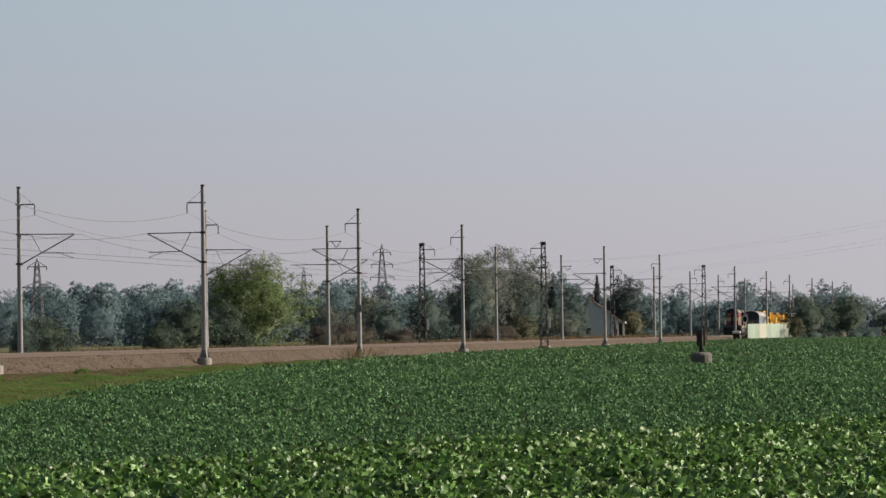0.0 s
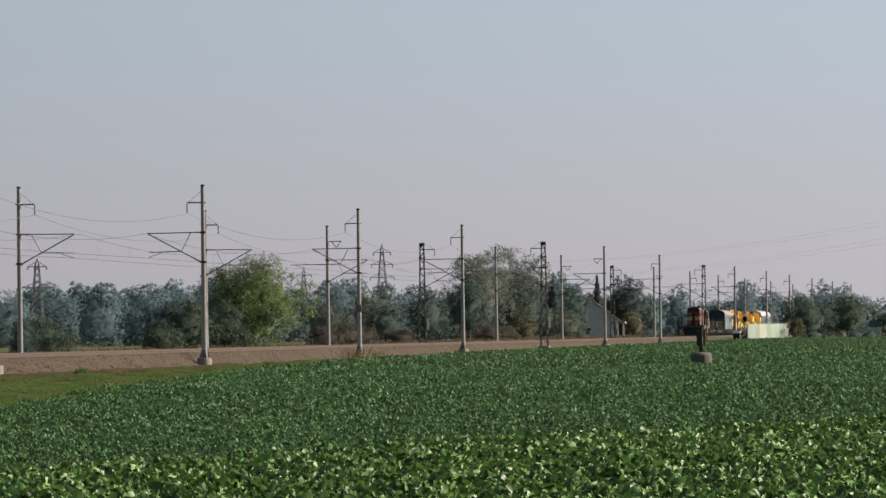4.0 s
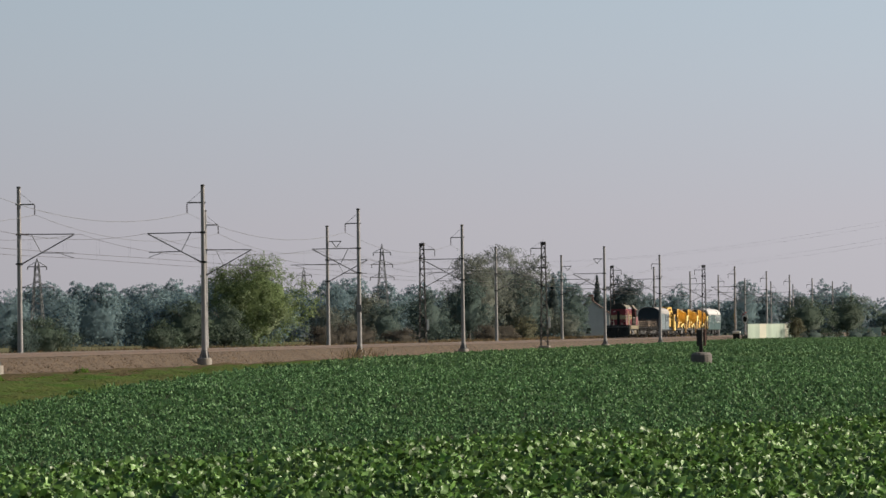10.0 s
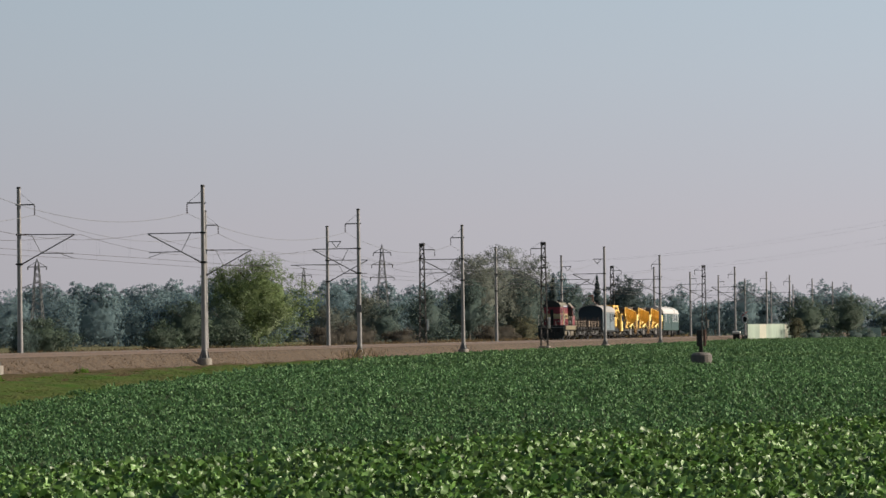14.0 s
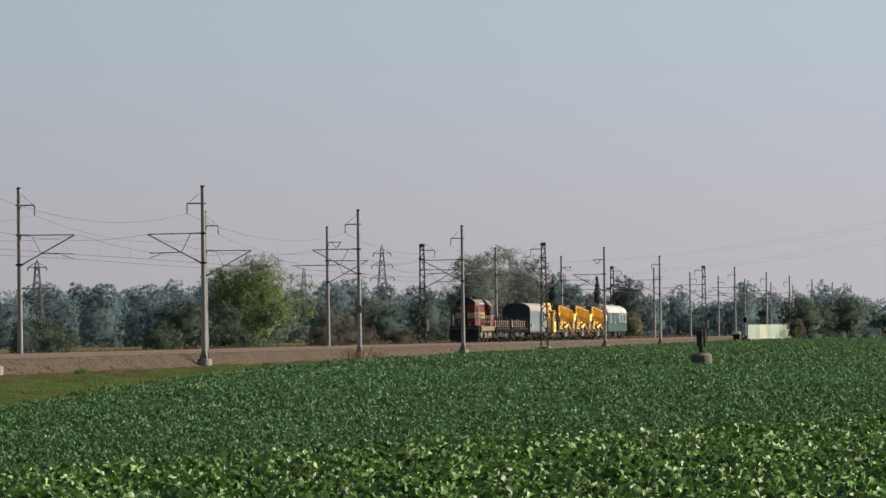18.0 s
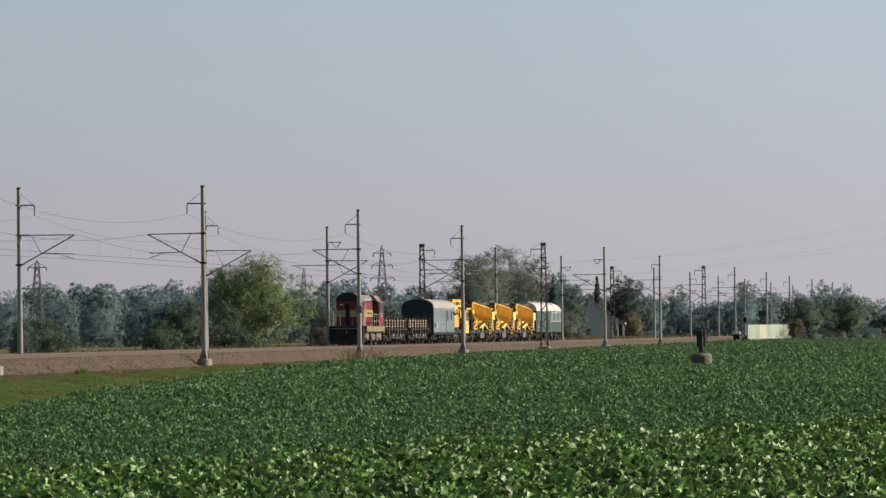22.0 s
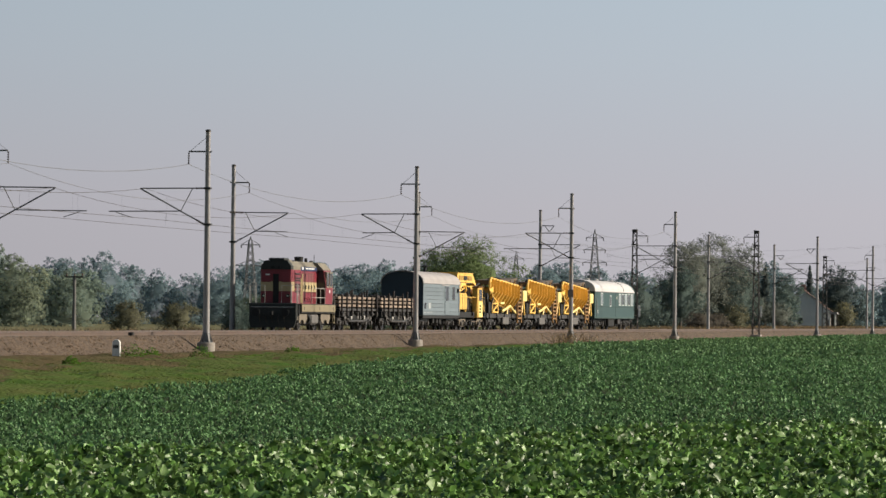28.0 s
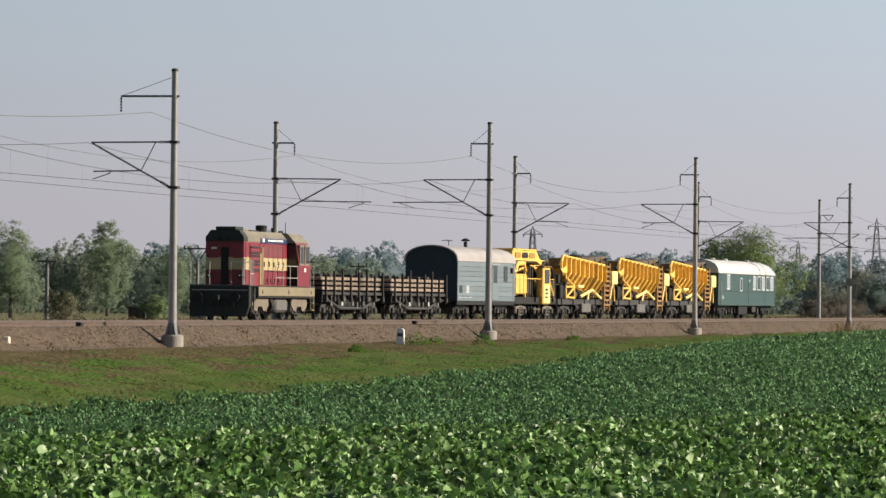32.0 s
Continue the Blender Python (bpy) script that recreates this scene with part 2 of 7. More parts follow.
# ---- mesh helpers ----
class Shape:
    """Vertices and faces gathered into one mesh."""

    def __init__(self):
        self.v, self.f = [], []

    def add(self, verts, faces):
        k = len(self.v)
        self.v += [tuple(p) for p in verts]
        self.f += [tuple(i + k for i in q) for q in faces]
        return self

    def box(self, x0, x1, y0, y1, z0, z1, b=0.0):
        """Box between two corners, its edges chamfered by b."""
        if b <= 0:
            vs = [(x, y, z) for x in (x0, x1) for y in (y0, y1) for z in (z0, z1)]
            return self.add(vs, [(0, 1, 3, 2), (4, 6, 7, 5), (0, 4, 5, 1), (2, 3, 7, 6), (0, 2, 6, 4), (1, 5, 7, 3)])
        b = min(b, 0.45 * min(x1 - x0, y1 - y0, z1 - z0))
        lo, hi = (x0, y0, z0), (x1, y1, z1)
        vs, idx = [], {}
        for s in ((a, c, d) for a in (0, 1) for c in (0, 1) for d in (0, 1)):
            for k in range(3):
                p = [hi[i] if s[i] else lo[i] for i in range(3)]
                for i in range(3):
                    if i != k:
                        p[i] += -b if s[i] else b
                idx[s, k] = len(vs)
                vs.append(p)
        fs = []
        for k in range(3):
            i, j = [a for a in range(3) if a != k]
            for side in (0, 1):
                q = []
                for a, c in ((0, 0), (1, 0), (1, 1), (0, 1)):
                    s = [0, 0, 0]
                    s[k], s[i], s[j] = side, a, c
                    q.append(idx[tuple(s), k])
                fs.append(q)
            for a in (0, 1):
                for c in (0, 1):
                    s0, s1 = [0, 0, 0], [0, 0, 0]
                    s0[k], s1[k] = 0, 1
                    s0[i] = s1[i] = a
                    s0[j] = s1[j] = c
                    fs.append([idx[tuple(s0), i], idx[tuple(s1), i], idx[tuple(s1), j], idx[tuple(s0), j]])
        for s in ((a, c, d) for a in (0, 1) for c in (0, 1) for d in (0, 1)):
            fs.append([idx[s, 0], idx[s, 1], idx[s, 2]])
        return self.add(vs, fs)

    def tube(self, pts, r, seg=8, r1=None, cap=True):
        """Round bar along a line of points, its radius going from r to r1."""
        pts = [Vector(p) for p in pts]
        r1 = r if r1 is None else r1
        vs, fs, n = [], [], len(pts)
        for i, p in enumerate(pts):
            d = (pts[min(i + 1, n - 1)] - pts[max(i - 1, 0)]).normalized()
            a = d.orthogonal().normalized() if abs(d.z) > 0.95 else d.cross(Vector((0, 0, 1))).normalized()
            c = d.cross(a)
            rr = r + (r1 - r) * i / (n - 1)
            for k in range(seg):
                t = 2 * math.pi * k / seg
                vs.append(p + (a * math.cos(t) + c * math.sin(t)) * rr)
        for i in range(n - 1):
            for k in range(seg):
                a, b = i * seg + k, i * seg + (k + 1) % seg
                fs.append((a, b, b + seg, a + seg))
        if cap:
            fs.append(tuple(range(seg))[::-1])
            fs.append(tuple(range((n - 1) * seg, n * seg)))
        return self.add(vs, fs)

    def prism(self, outline, axis, a, b):
        """A closed outline of 2D points swept along axis (0 x, 1 y, 2 z) from a to b."""
        n = len(outline)
        vs = []
        for w in (a, b):
            for p, q in outline:
                vs.append({0: (w, p, q), 1: (p, w, q), 2: (p, q, w)}[axis])
        fs = [tuple(range(n)), tuple(range(2 * n - 1, n - 1, -1))]
        fs += [(i, (i + 1) % n, (i + 1) % n + n, i + n) for i in range(n)]
        return self.add(vs, fs)

    def lathe(self, profile, centre, seg=14):
        """Profile of (radius, z) turned about the vertical through centre."""
        cx, cy = centre
        vs, fs, n = [], [], len(profile)
        for r, z in profile:
            for k in range(seg):
                t = 2 * math.pi * k / seg
                vs.append((cx + r * math.cos(t), cy + r * math.sin(t), z))
        for i in range(n - 1):
            for k in range(seg):
                a, b = i * seg + k, i * seg + (k + 1) % seg
                fs.append((a, b, b + seg, a + seg))
        fs += [tuple(range(seg))[::-1], tuple(range((n - 1) * seg, n * seg))]
        return self.add(vs, fs)

    def mesh(self, name, material, smooth=False):
        me = bpy.data.meshes.new(name)
        me.from_pydata(self.v, [], self.f)
        me.materials.append(material)
        bm = bmesh.new()
        bm.from_mesh(me)
        bmesh.ops.recalc_face_normals(bm, faces=bm.faces)
        bm.to_mesh(me)
        bm.free()
        if smooth:
            me.polygons.foreach_set("use_smooth", [True] * len(me.polygons))
        return me


def part(name, shape, material, parent, label="", smooth=False):
    ob = new(name, shape.mesh(name, material, smooth))
    ob.parent = parent
    if label:
        tagged(ob, label)
    return ob


def thing(name, label, category, x=0, y=0, z=0, rz=0, group="", kind=""):
    ob = new(name)
    ob.empty_display_size = 0.3
    ob.matrix_basis = pose(x, y, z, 0, 0, rz)
    return tagged(ob, label, category, group, kind)


def bulk(name, verts, faces, material, smooth=False):
    """Large arrays of vertices and same-sized faces into one mesh."""
    verts, faces = np.asarray(verts, dtype=np.float32), np.asarray(faces, dtype=np.int32)
    me = bpy.data.meshes.new(name)
    me.vertices.add(len(verts))
    me.vertices.foreach_set("co", verts.ravel())
    k = faces.shape[1]
    me.loops.add(faces.size)
    me.loops.foreach_set("vertex_index", faces.ravel())
    me.polygons.add(len(faces))
    me.polygons.foreach_set("loop_start", np.arange(0, faces.size, k, dtype=np.int32))
    me.update(calc_edges=True)
    me.materials.append(material)
    if smooth:
        me.polygons.foreach_set("use_smooth", np.ones(len(faces), dtype=bool))
    return me


# ---- ground ----
# y runs along the railway, x across it; the lines of masts stand at x = -53.66 and -64.4
NEAR_MAST, FAR_MAST, NEAR_TRACK, FAR_TRACK, RAIL_Z = -53.66, -64.4, -56.95, -60.95, 1.17
EDGE_Y = [0, 80, 122, 139, 157, 182, 211, 254, 322, 400, 5000]
EDGE_P = [47.0, 44.5, 42.0, 40.4, 39.2, 38.0, 39.5, 42.5, 47.6, 50.6, 51.0]


def field_edge(y):
    return -np.interp(y, EDGE_Y, EDGE_P)


def past_crest(x, y):
    """Metres beyond the low swell of the field on whose top the view begins."""
    return (y - 103.2 - 3.1 * x) / 3.26


def ground_z(x, y):
    """Field that dips behind a low swell and rises again to the bank along the line."""
    x, y = np.asarray(x, dtype=float), np.asarray(y, dtype=float)
    base = np.interp(y, [-4000, 50, 300, 700, 5000], [0.0, 0.0, 0.18, 0.5, 0.6])
    bank = np.interp(-x, [20, 40, 51.5, 53, 66, 70, 90], [0, 0.03, 0.08, 0.14, 0.2, 0.12, 0.1])
    deep = np.interp(y, [0, 122, 139, 157, 172, 182, 211, 240], [1.5, 1.5, 1.23, 0.9, 0.61, 0.405, 0.165, 0.0])
    dip = deep * np.interp(past_crest(x, y), [0, 6, 20], [0, 0.3, 1]) * np.interp(-x, [38.5, 44, 51.5], [1, 0.68, 0])
    return base + np.maximum(0, bank - 0.6 * base) - dip


def make_ground():
    xs = np.concatenate([[-4800, -2500, -1200, -700, -400, -250, -180], np.arange(-130, -68, 6.0), np.arange(-68, 10, 1.5), [14, 22, 40, 80, 160, 400, 1000, 2500, 4800]])
    ys = np.concatenate([[-4000, -1500, -500, -150, -40], np.arange(0, 420, 4.0), np.arange(420, 1300, 22.0), [1400, 1700, 2300, 3200, 4900]])
    gx, gy = np.meshgrid(xs, ys)
    z = ground_z(gx, gy) + 0.03 * np.sin(gx * 1.7 + gy * 0.31) * (np.abs(gx) < 130)
    nx, ny = len(xs), len(ys)
    i = (np.arange(ny - 1)[:, None] * nx + np.arange(nx - 1)[None, :]).ravel()
    faces = np.stack([i, i + 1, i + 1 + nx, i + nx], axis=1)
    me = bulk("ground", np.stack([gx.ravel(), gy.ravel(), z.ravel()], axis=1), faces, MEADOW, True)
    me.materials.append(SOIL)
    me.materials.append(VERGE)
    cx, cy = np.meshgrid((xs[:-1] + xs[1:]) / 2, (ys[:-1] + ys[1:]) / 2)
    crop = cx > field_edge(cy)
    bank = ~crop & (cx > -53) & (cy > 0) & (cy < 1300)
    me.materials.append(DRYTURF)
    dry = bank & (cx < -48.0 + 1.2 * np.sin(cy * 0.13) + 0.7 * np.sin(cy * 0.037))
    me.polygons.foreach_set("material_index", (crop * 1 + bank * 2 + dry * 1).ravel().astype(np.int32))
    tagged(new("ground", me), "flat farmland with dry meadow grass and dark field soil", "ground", kind="structure")


make_ground()


def make_embankment():
    """Ballast bed of the two tracks, with an uneven foot."""
    ps = np.array([51.9, 52.8, 53.7, 54.2, 54.85, 55.1, 56.2, 57.0, 57.7, 58.9, 60.2, 61.0, 61.7, 62.8, 63.1, 64.2, 65.6])
    zs = np.array([0.05, 0.12, 0.21, 0.46, 0.97, 1.01, 0.99, 0.97, 0.99, 0.95, 0.99, 0.97, 0.99, 1.01, 0.96, 0.5, 0.1])
    ys = np.concatenate([np.arange(60, 420, 0.7), np.arange(420, 1250, 8.0), [1800, 3000]])
    rng = np.random.default_rng(5)
    gp, gy = np.meshgrid(ps, ys)
    wob = 0.10 * np.sin(gy * 0.31) + 0.06 * np.sin(gy * 1.3)
    gp2 = gp + np.where(gp < 53.5, wob, 0) + rng.normal(0, 0.015, gp.shape)
    gz = zs[None, :] + rng.normal(0, 0.010, gp.shape) + np.interp(gy, [0, 300, 1000], [0, 0, 0.05])
    n, m = len(ps), len(ys)
    i = (np.arange(m - 1)[:, None] * n + np.arange(n - 1)[None, :]).ravel()
    me = bulk("railway_embankment", np.stack([-gp2.ravel(), gy.ravel(), gz.ravel()], axis=1), np.stack([i, i + n, i + n + 1, i + 1], axis=1), BALLAST, True)
    me.materials.append(PATHGRIT)
    col = np.tile(np.arange(n - 1), m - 1)
    me.materials.append(BEDGREY)
    me.polygons.foreach_set("material_index", np.select([col < 1, col > 4], [1, 2], 0).astype(np.int32))
    tagged(new("railway_embankment", me), "brown broken-stone ballast bed of a double-track railway", "ballast", kind="structure")


make_embankment()


def make_ballast_stones():
    """Loose broken stones on the shoulder that faces the field."""
    rng = np.random.default_rng(14)
    n = 24000
    y = 100 + 330 * rng.random(n) ** 1.4
    p = 53.6 + 1.5 * rng.random(n)
    z = np.interp(p, [52.8, 53.7, 54.2, 54.85, 55.1], [0.12, 0.21, 0.46, 0.97, 1.01])
    c = np.stack([-p, y, z - 0.012], axis=1)
    r = rng.uniform(0.022, 0.05, (n, 1, 1)) * rng.uniform(0.6, 1.3, (n, 6, 1))
    axes = np.array([(1, 0, 0), (0, 1, 0), (-1, 0, 0), (0, -1, 0), (0, 0, 1), (0, 0, -1)], dtype=float)
    v = (c[:, None, :] + axes[None] * r + rng.normal(0, 0.012, (n, 6, 3))).reshape(-1, 3)
    o = np.arange(n)[:, None] * 6
    f = np.concatenate([o + np.array(t)[None, :] for t in ((0, 1, 4), (1, 2, 4), (2, 3, 4), (3, 0, 4), (1, 0, 5), (2, 1, 5), (3, 2, 5), (0, 3, 5))])
    tagged(new("ballast_stones", bulk("ballast_stones", v, f, STONE)), "loose brown broken stones on the ballast shoulder", "ballast", kind="stuff")


make_ballast_stones()
RAIL_PROFILE = [(-0.075, 0), (0.075, 0), (0.07, 0.02), (0.012, 0.04), (0.012, 0.12), (0.036, 0.132), (0.036, 0.165), (-0.036, 0.165), (-0.036, 0.132), (-0.012, 0.12), (-0.012, 0.04), (-0.07, 0.02)]


def make_tracks():
    for cx, what in ((NEAR_TRACK, "empty railway track beside the field"), (FAR_TRACK, "railway track under the work train")):
        tr = thing("railway_track", what + ", steel rails on concrete sleepers", "railway track", cx, 0, RAIL_Z - 0.17, kind="structure")
        for s in (-0.755, 0.755):
            part("rail", Shape().prism([(s + a, b) for a, b in RAIL_PROFILE], 1, 40, 2600), RAIL, tr)
            part("running_surface", Shape().box(s - 0.03, s + 0.03, 40, 2600, 0.1655, 0.169), RAILTOP, tr, "polished railhead")
        sl = Shape()
        sl.prism([(-1.25, -0.14), (1.25, -0.14), (1.2, 0.0), (0.35, 0.0), (0.3, -0.04), (-0.3, -0.04), (-0.35, 0.0), (-1.2, 0.0)], 1, -0.13, 0.13)
        me = sl.mesh("sleeper", SLEEPER)
        for k in range(150):
            ob = new("sleeper", me)
            ob.parent = tr
            ob.matrix_basis = pose(0, 165 + k * 0.65, -0.005)
        rest = Shape()
        for k in range(420):
            y = 165 + 150 * 0.65 + k * 0.65
            rest.box(-1.25, 1.25, y - 0.13, y + 0.13, -0.14, -0.005)
        tagged(part("sleepers", rest, SLEEPER, tr), kind="stuff")


make_tracks()

# ---- overhead line ----
def ribbed_insulator(sh, a, b, r=0.055):
    """String of insulator discs between two points."""
    a, b = Vector(a), Vector(b)
    for i in range(5):
        p = a.lerp(b, (i + 0.25) / 5)
        q = a.lerp(b, (i + 0.75) / 5)
        sh.tube([p, q], r * 1.25, 8, r * 0.7)
    sh.tube([a, b], r * 0.4, 6)


def cantilever(mast, s, zo=0.0, push=False):
    """Hinged bracket that holds the wires; s is +1 where the track lies towards -x."""
    d = -s
    top, end = (d * 0.15, 0, 7.47 + zo), (d * 3.34, 0, 7.45 + zo)
    low, joint = (d * 0.15, 0, 5.72 + zo), (d * 1.32, 0, 6.36 + zo)
    part("stay_tube", Shape().tube([(d * 0.62, 0, 7.47 + zo), end], 0.035, 6), STEEL, mast)
    sh = Shape().tube([(d * 0.55, 0, 5.94 + zo), (d * 3.3, 0, 7.42 + zo)], 0.04, 6)
    part("bracket_tube", sh, STEEL, mast)
    sh = Shape().tube([(d * 1.32, 0, 6.36 + zo), (d * 0.75, 0, 7.45 + zo)], 0.022, 6)
    part("bracing_tube", sh, STEEL, mast)
    part("registration_arm", Shape().tube([joint, (d * (4.9 if push else 3.25), 0, 6.33 + zo)], 0.03, 6), STEEL, mast)
    q = (4.55, 4.4, 3.72) if push else (2.55, 2.65, 3.3)
    sh = Shape().tube([(d * q[0], 0, 6.30 + zo), (d * q[1], 0.05, 6.24 + zo), (d * q[2], 0.1, 6.03 + zo)], 0.02, 6)
    part("steady_arm", sh, STEEL, mast)
    sh = Shape()
    ribbed_insulator(sh, top, (d * 0.62, 0, 7.47 + zo))
    part("insulator", sh, INSUL, mast, "brown ribbed insulator")
    sh = Shape()
    ribbed_insulator(sh, low, (d * 0.55, 0, 5.94 + zo))
    part("insulator", sh, INSUL, mast, "brown ribbed insulator")
    part("clamp_band", Shape().box(-0.17, 0.17, -0.17, 0.17, 7.42 + zo, 7.52 + zo), DARKSTEEL, mast)
    part("clamp_band", Shape().box(-0.19, 0.19, -0.19, 0.19, 5.67 + zo, 5.77 + zo), DARKSTEEL, mast)


def feeder_arm(mast, s, length, vee=False):
    d = -s
    if vee:
        sh = Shape().tube([(0, 0, 9.0), (d * 1.15, 0, 9.0)], 0.04, 6)
        sh.tube([(d * 0.35, 0, 9.0), (d * 0.75, 0, 8.5)], 0.035, 6).tube([(d * 1.15, 0, 9.0), (d * 0.75, 0, 8.5)], 0.035, 6)
        part("feeder_bracket", sh, STEEL, mast)
        return
    part("feeder_arm", Shape().box(min(0.2 * s, d * length), max(0.2 * s, d * length), -0.05, 0.05, 9.20, 9.28, 0.01), STEEL, mast)
    part("feeder_stay", Shape().tube([(0, 0, 10.0), (d * (length - 0.1), 0, 9.28)], 0.012, 5), STEEL, mast)
    sh = Shape()
    ribbed_insulator(sh, (d * length, 0, 9.2), (d * length, 0, 8.62), 0.045)
    part("insulator", sh, INSUL, mast, "hanging brown insulator string")


def foundation(mast):
    sh = Shape().lathe([(0.43, -0.5), (0.43, -0.02), (0.41, 0.02)], (0, 0), 36)
    part("foundation", sh, CONCRETE_DK, mast, "round weathered concrete footing")


def tube_mast(label, x, y, z, s, vee=False, plate=0, arm=0.95, push=False):
    """Slim tapered tube mast on a round concrete footing."""
    m = thing("catenary_mast", label, "catenary mast", x, y, z, group="overhead line masts")
    part("tube", Shape().tube([(0, 0, 0.5), (0, 0, 5.0), (0, 0, 10.25)], 0.165, 24, 0.115), MASTGREY, m)
    part("cap", Shape().lathe([(0.135, 10.2), (0.135, 10.27), (0.09, 10.31)], (0, 0), 12), DARKSTEEL, m)
    for a in range(5):
        c, q = math.cos(a * 1.2566 - 0.9), math.sin(a * 1.2566 - 0.9)
        g = Shape().add([(r * c + w * q, r * q - w * c, h) for w in (-0.02, 0.02) for r, h in ((0.14, 0.52), (0.17, 0.52), (0.33, 0.05), (0.14, 0.05))],
                        [(0, 1, 2, 3), (7, 6, 5, 4), (0, 4, 5, 1), (1, 5, 6, 2), (2, 6, 7, 3), (3, 7, 4, 0)])
        part("gusset", g, STEEL, m)
    sk = Shape()
    sk.lathe([(0.34, 0.0), (0.34, 0.05), (0.205, 0.06), (0.18, 0.5)], (0, 0), 14)
    part("base_flange", sk, STEEL, m, "flared steel foot plate")
    foundation(m)
    cantilever(m, s, push=push)
    feeder_arm(m, s, arm, vee)
    if plate:
        part("number_plate", Shape().box(-0.2, 0.2, -0.22, -0.2, 2.9, 3.45, 0.008), STEEL, m, "small grey plate strapped to the mast")
    return m


def lattice_mast(label, x, y, z, s):
    """Square lattice mast, older than its neighbours."""
    m = thing("lattice_mast", label, "catenary mast", x, y, z, group="overhead line masts")
    legs = []
    for a in (-1, 1):
        for b in (-1, 1):
            sh = Shape().tube([(a * 0.32, b * 0.32, 0.05), (a * 0.17, b * 0.17, 9.75)], 0.045, 5)
            legs.append(part("leg", sh, DARKSTEEL, m))
    lace = Shape()
    n = 15
    for i in range(n):
        z0, z1 = 0.3 + i * 9.4 / n, 0.3 + (i + 1) * 9.4 / n
        w0, w1 = 0.32 - 0.15 * z0 / 9.75, 0.32 - 0.15 * z1 / 9.75
        f = 1 if i % 2 else -1
        for t in (-1, 1):
            lace.tube([(-f * w0, t * w0, z0), (f * w1, t * w1, z1)], 0.022, 4, cap=False)
            lace.tube([(t * w0, -f * w0, z0), (t * w1, f * w1, z1)], 0.022, 4, cap=False)
    part("lacing", lace, DARKSTEEL, m)
    part("head_frame", Shape().box(-0.24, 0.24, -0.24, 0.24, 9.55, 9.85, 0.03), DARKSTEEL, m)
    part("cross_bar", Shape().box(-0.3, 0.3, -0.2, 0.2, 8.35, 8.5, 0.02), DARKSTEEL, m)
    part("foundation", Shape().box(-0.5, 0.5, -0.5, 0.5, -0.5, 0.06, 0.04), CONCRETE_DK, m, "square concrete footing")
    cantilever(m, s, -0.05)
    feeder_arm(m, s, 1.2, False)
    part("marker_plate", Shape().box(0.42, 0.60, -0.30, -0.27, 1.7, 2.75, 0.01), WHITE, m, "narrow white marker plate")
    return m


NEAR_Y = [121.5, 183.3, 238.8, 295.3, 357.2, 414.8, 474.4, 531.4, 596.4, 660.4, 714.5, 779.3, 834.6, 896.7, 960.8, 1028.3]
FAR_Y = [180.0, 238.2, 293.6, 355.2, 411.4, 468.5, 525.0, 587.8, 647.5, 706.7, 767.0, 821.7, 880.6, 947.1, 1011.8]
for i, y in enumerate(NEAR_Y):
    z = 0.66
    if i in (6, 9):
        lattice_mast("dark lattice steel mast standing at the field's edge", NEAR_MAST, y, z, 1)
    else:
        tube_mast("grey tube mast on a round concrete foot at the ballast's edge", NEAR_MAST, y, z, 1, vee=(i in (7,)), plate=(i == 4), arm=2.15 if i == 1 else 0.95, push=(i % 2 == 0))
for i, y in enumerate(FAR_Y):
    if i in (5, 8):
        lattice_mast("dark lattice steel mast beyond the tracks", FAR_MAST, y, 0.6, -1)
    else:
        tube_mast("grey tube mast beyond the tracks", FAR_MAST, y, 0.66, -1, vee=(i in (4, 7, 9)), push=(i % 2 == 1))


def sagging(a, b, sag, n=10):
    a, b = Vector(a), Vector(b)
    return [a.lerp(b, i / n) - Vector((0, 0, 4 * sag * (i / n) * (1 - i / n))) for i in range(n + 1)]


def make_wires():
    for cx, ys, s, name in ((NEAR_TRACK, NEAR_Y, 1, "near"), (FAR_TRACK, FAR_Y, -1, "far")):
        line = thing("overhead_wires", "thin overhead wires hung between masts above a railway track", "overhead wire", cx, 0, 0)
        spans = [ys[0] - 60] + ys
        drop = Shape()
        fx = (NEAR_MAST - 0.95 if s > 0 else FAR_MAST + 0.95) - cx
        for i in range(len(spans) - 1):
            a, b = spans[i], spans[i + 1]
            z0, z1 = (0.2 if i % 2 else -0.2), (-0.2 if i % 2 else 0.2)
            part("contact_wire", Shape().tube(sagging((z0, a, 6.66), (z1, b, 6.66), 0.04, 4), 0.011, 5, cap=False), WIRE, line)
            m = sagging((z0, a, 8.1), (z1, b, 8.1), 0.75, 12)
            part("messenger_wire", Shape().tube(m, 0.011, 5, cap=False), WIRE, line)
            for k in range(1, 12, 2):
                drop.tube([m[k], (m[k].x, m[k].y, 6.66)], 0.003, 4, cap=False)
            part("feeder_wire", Shape().tube(sagging((fx, a, 9.28), (fx, b, 9.28), 1.0, 12), 0.012, 5, cap=False), STEEL, line)
        tagged(part("droppers", drop, WIRE, line), kind="stuff")


make_wires()


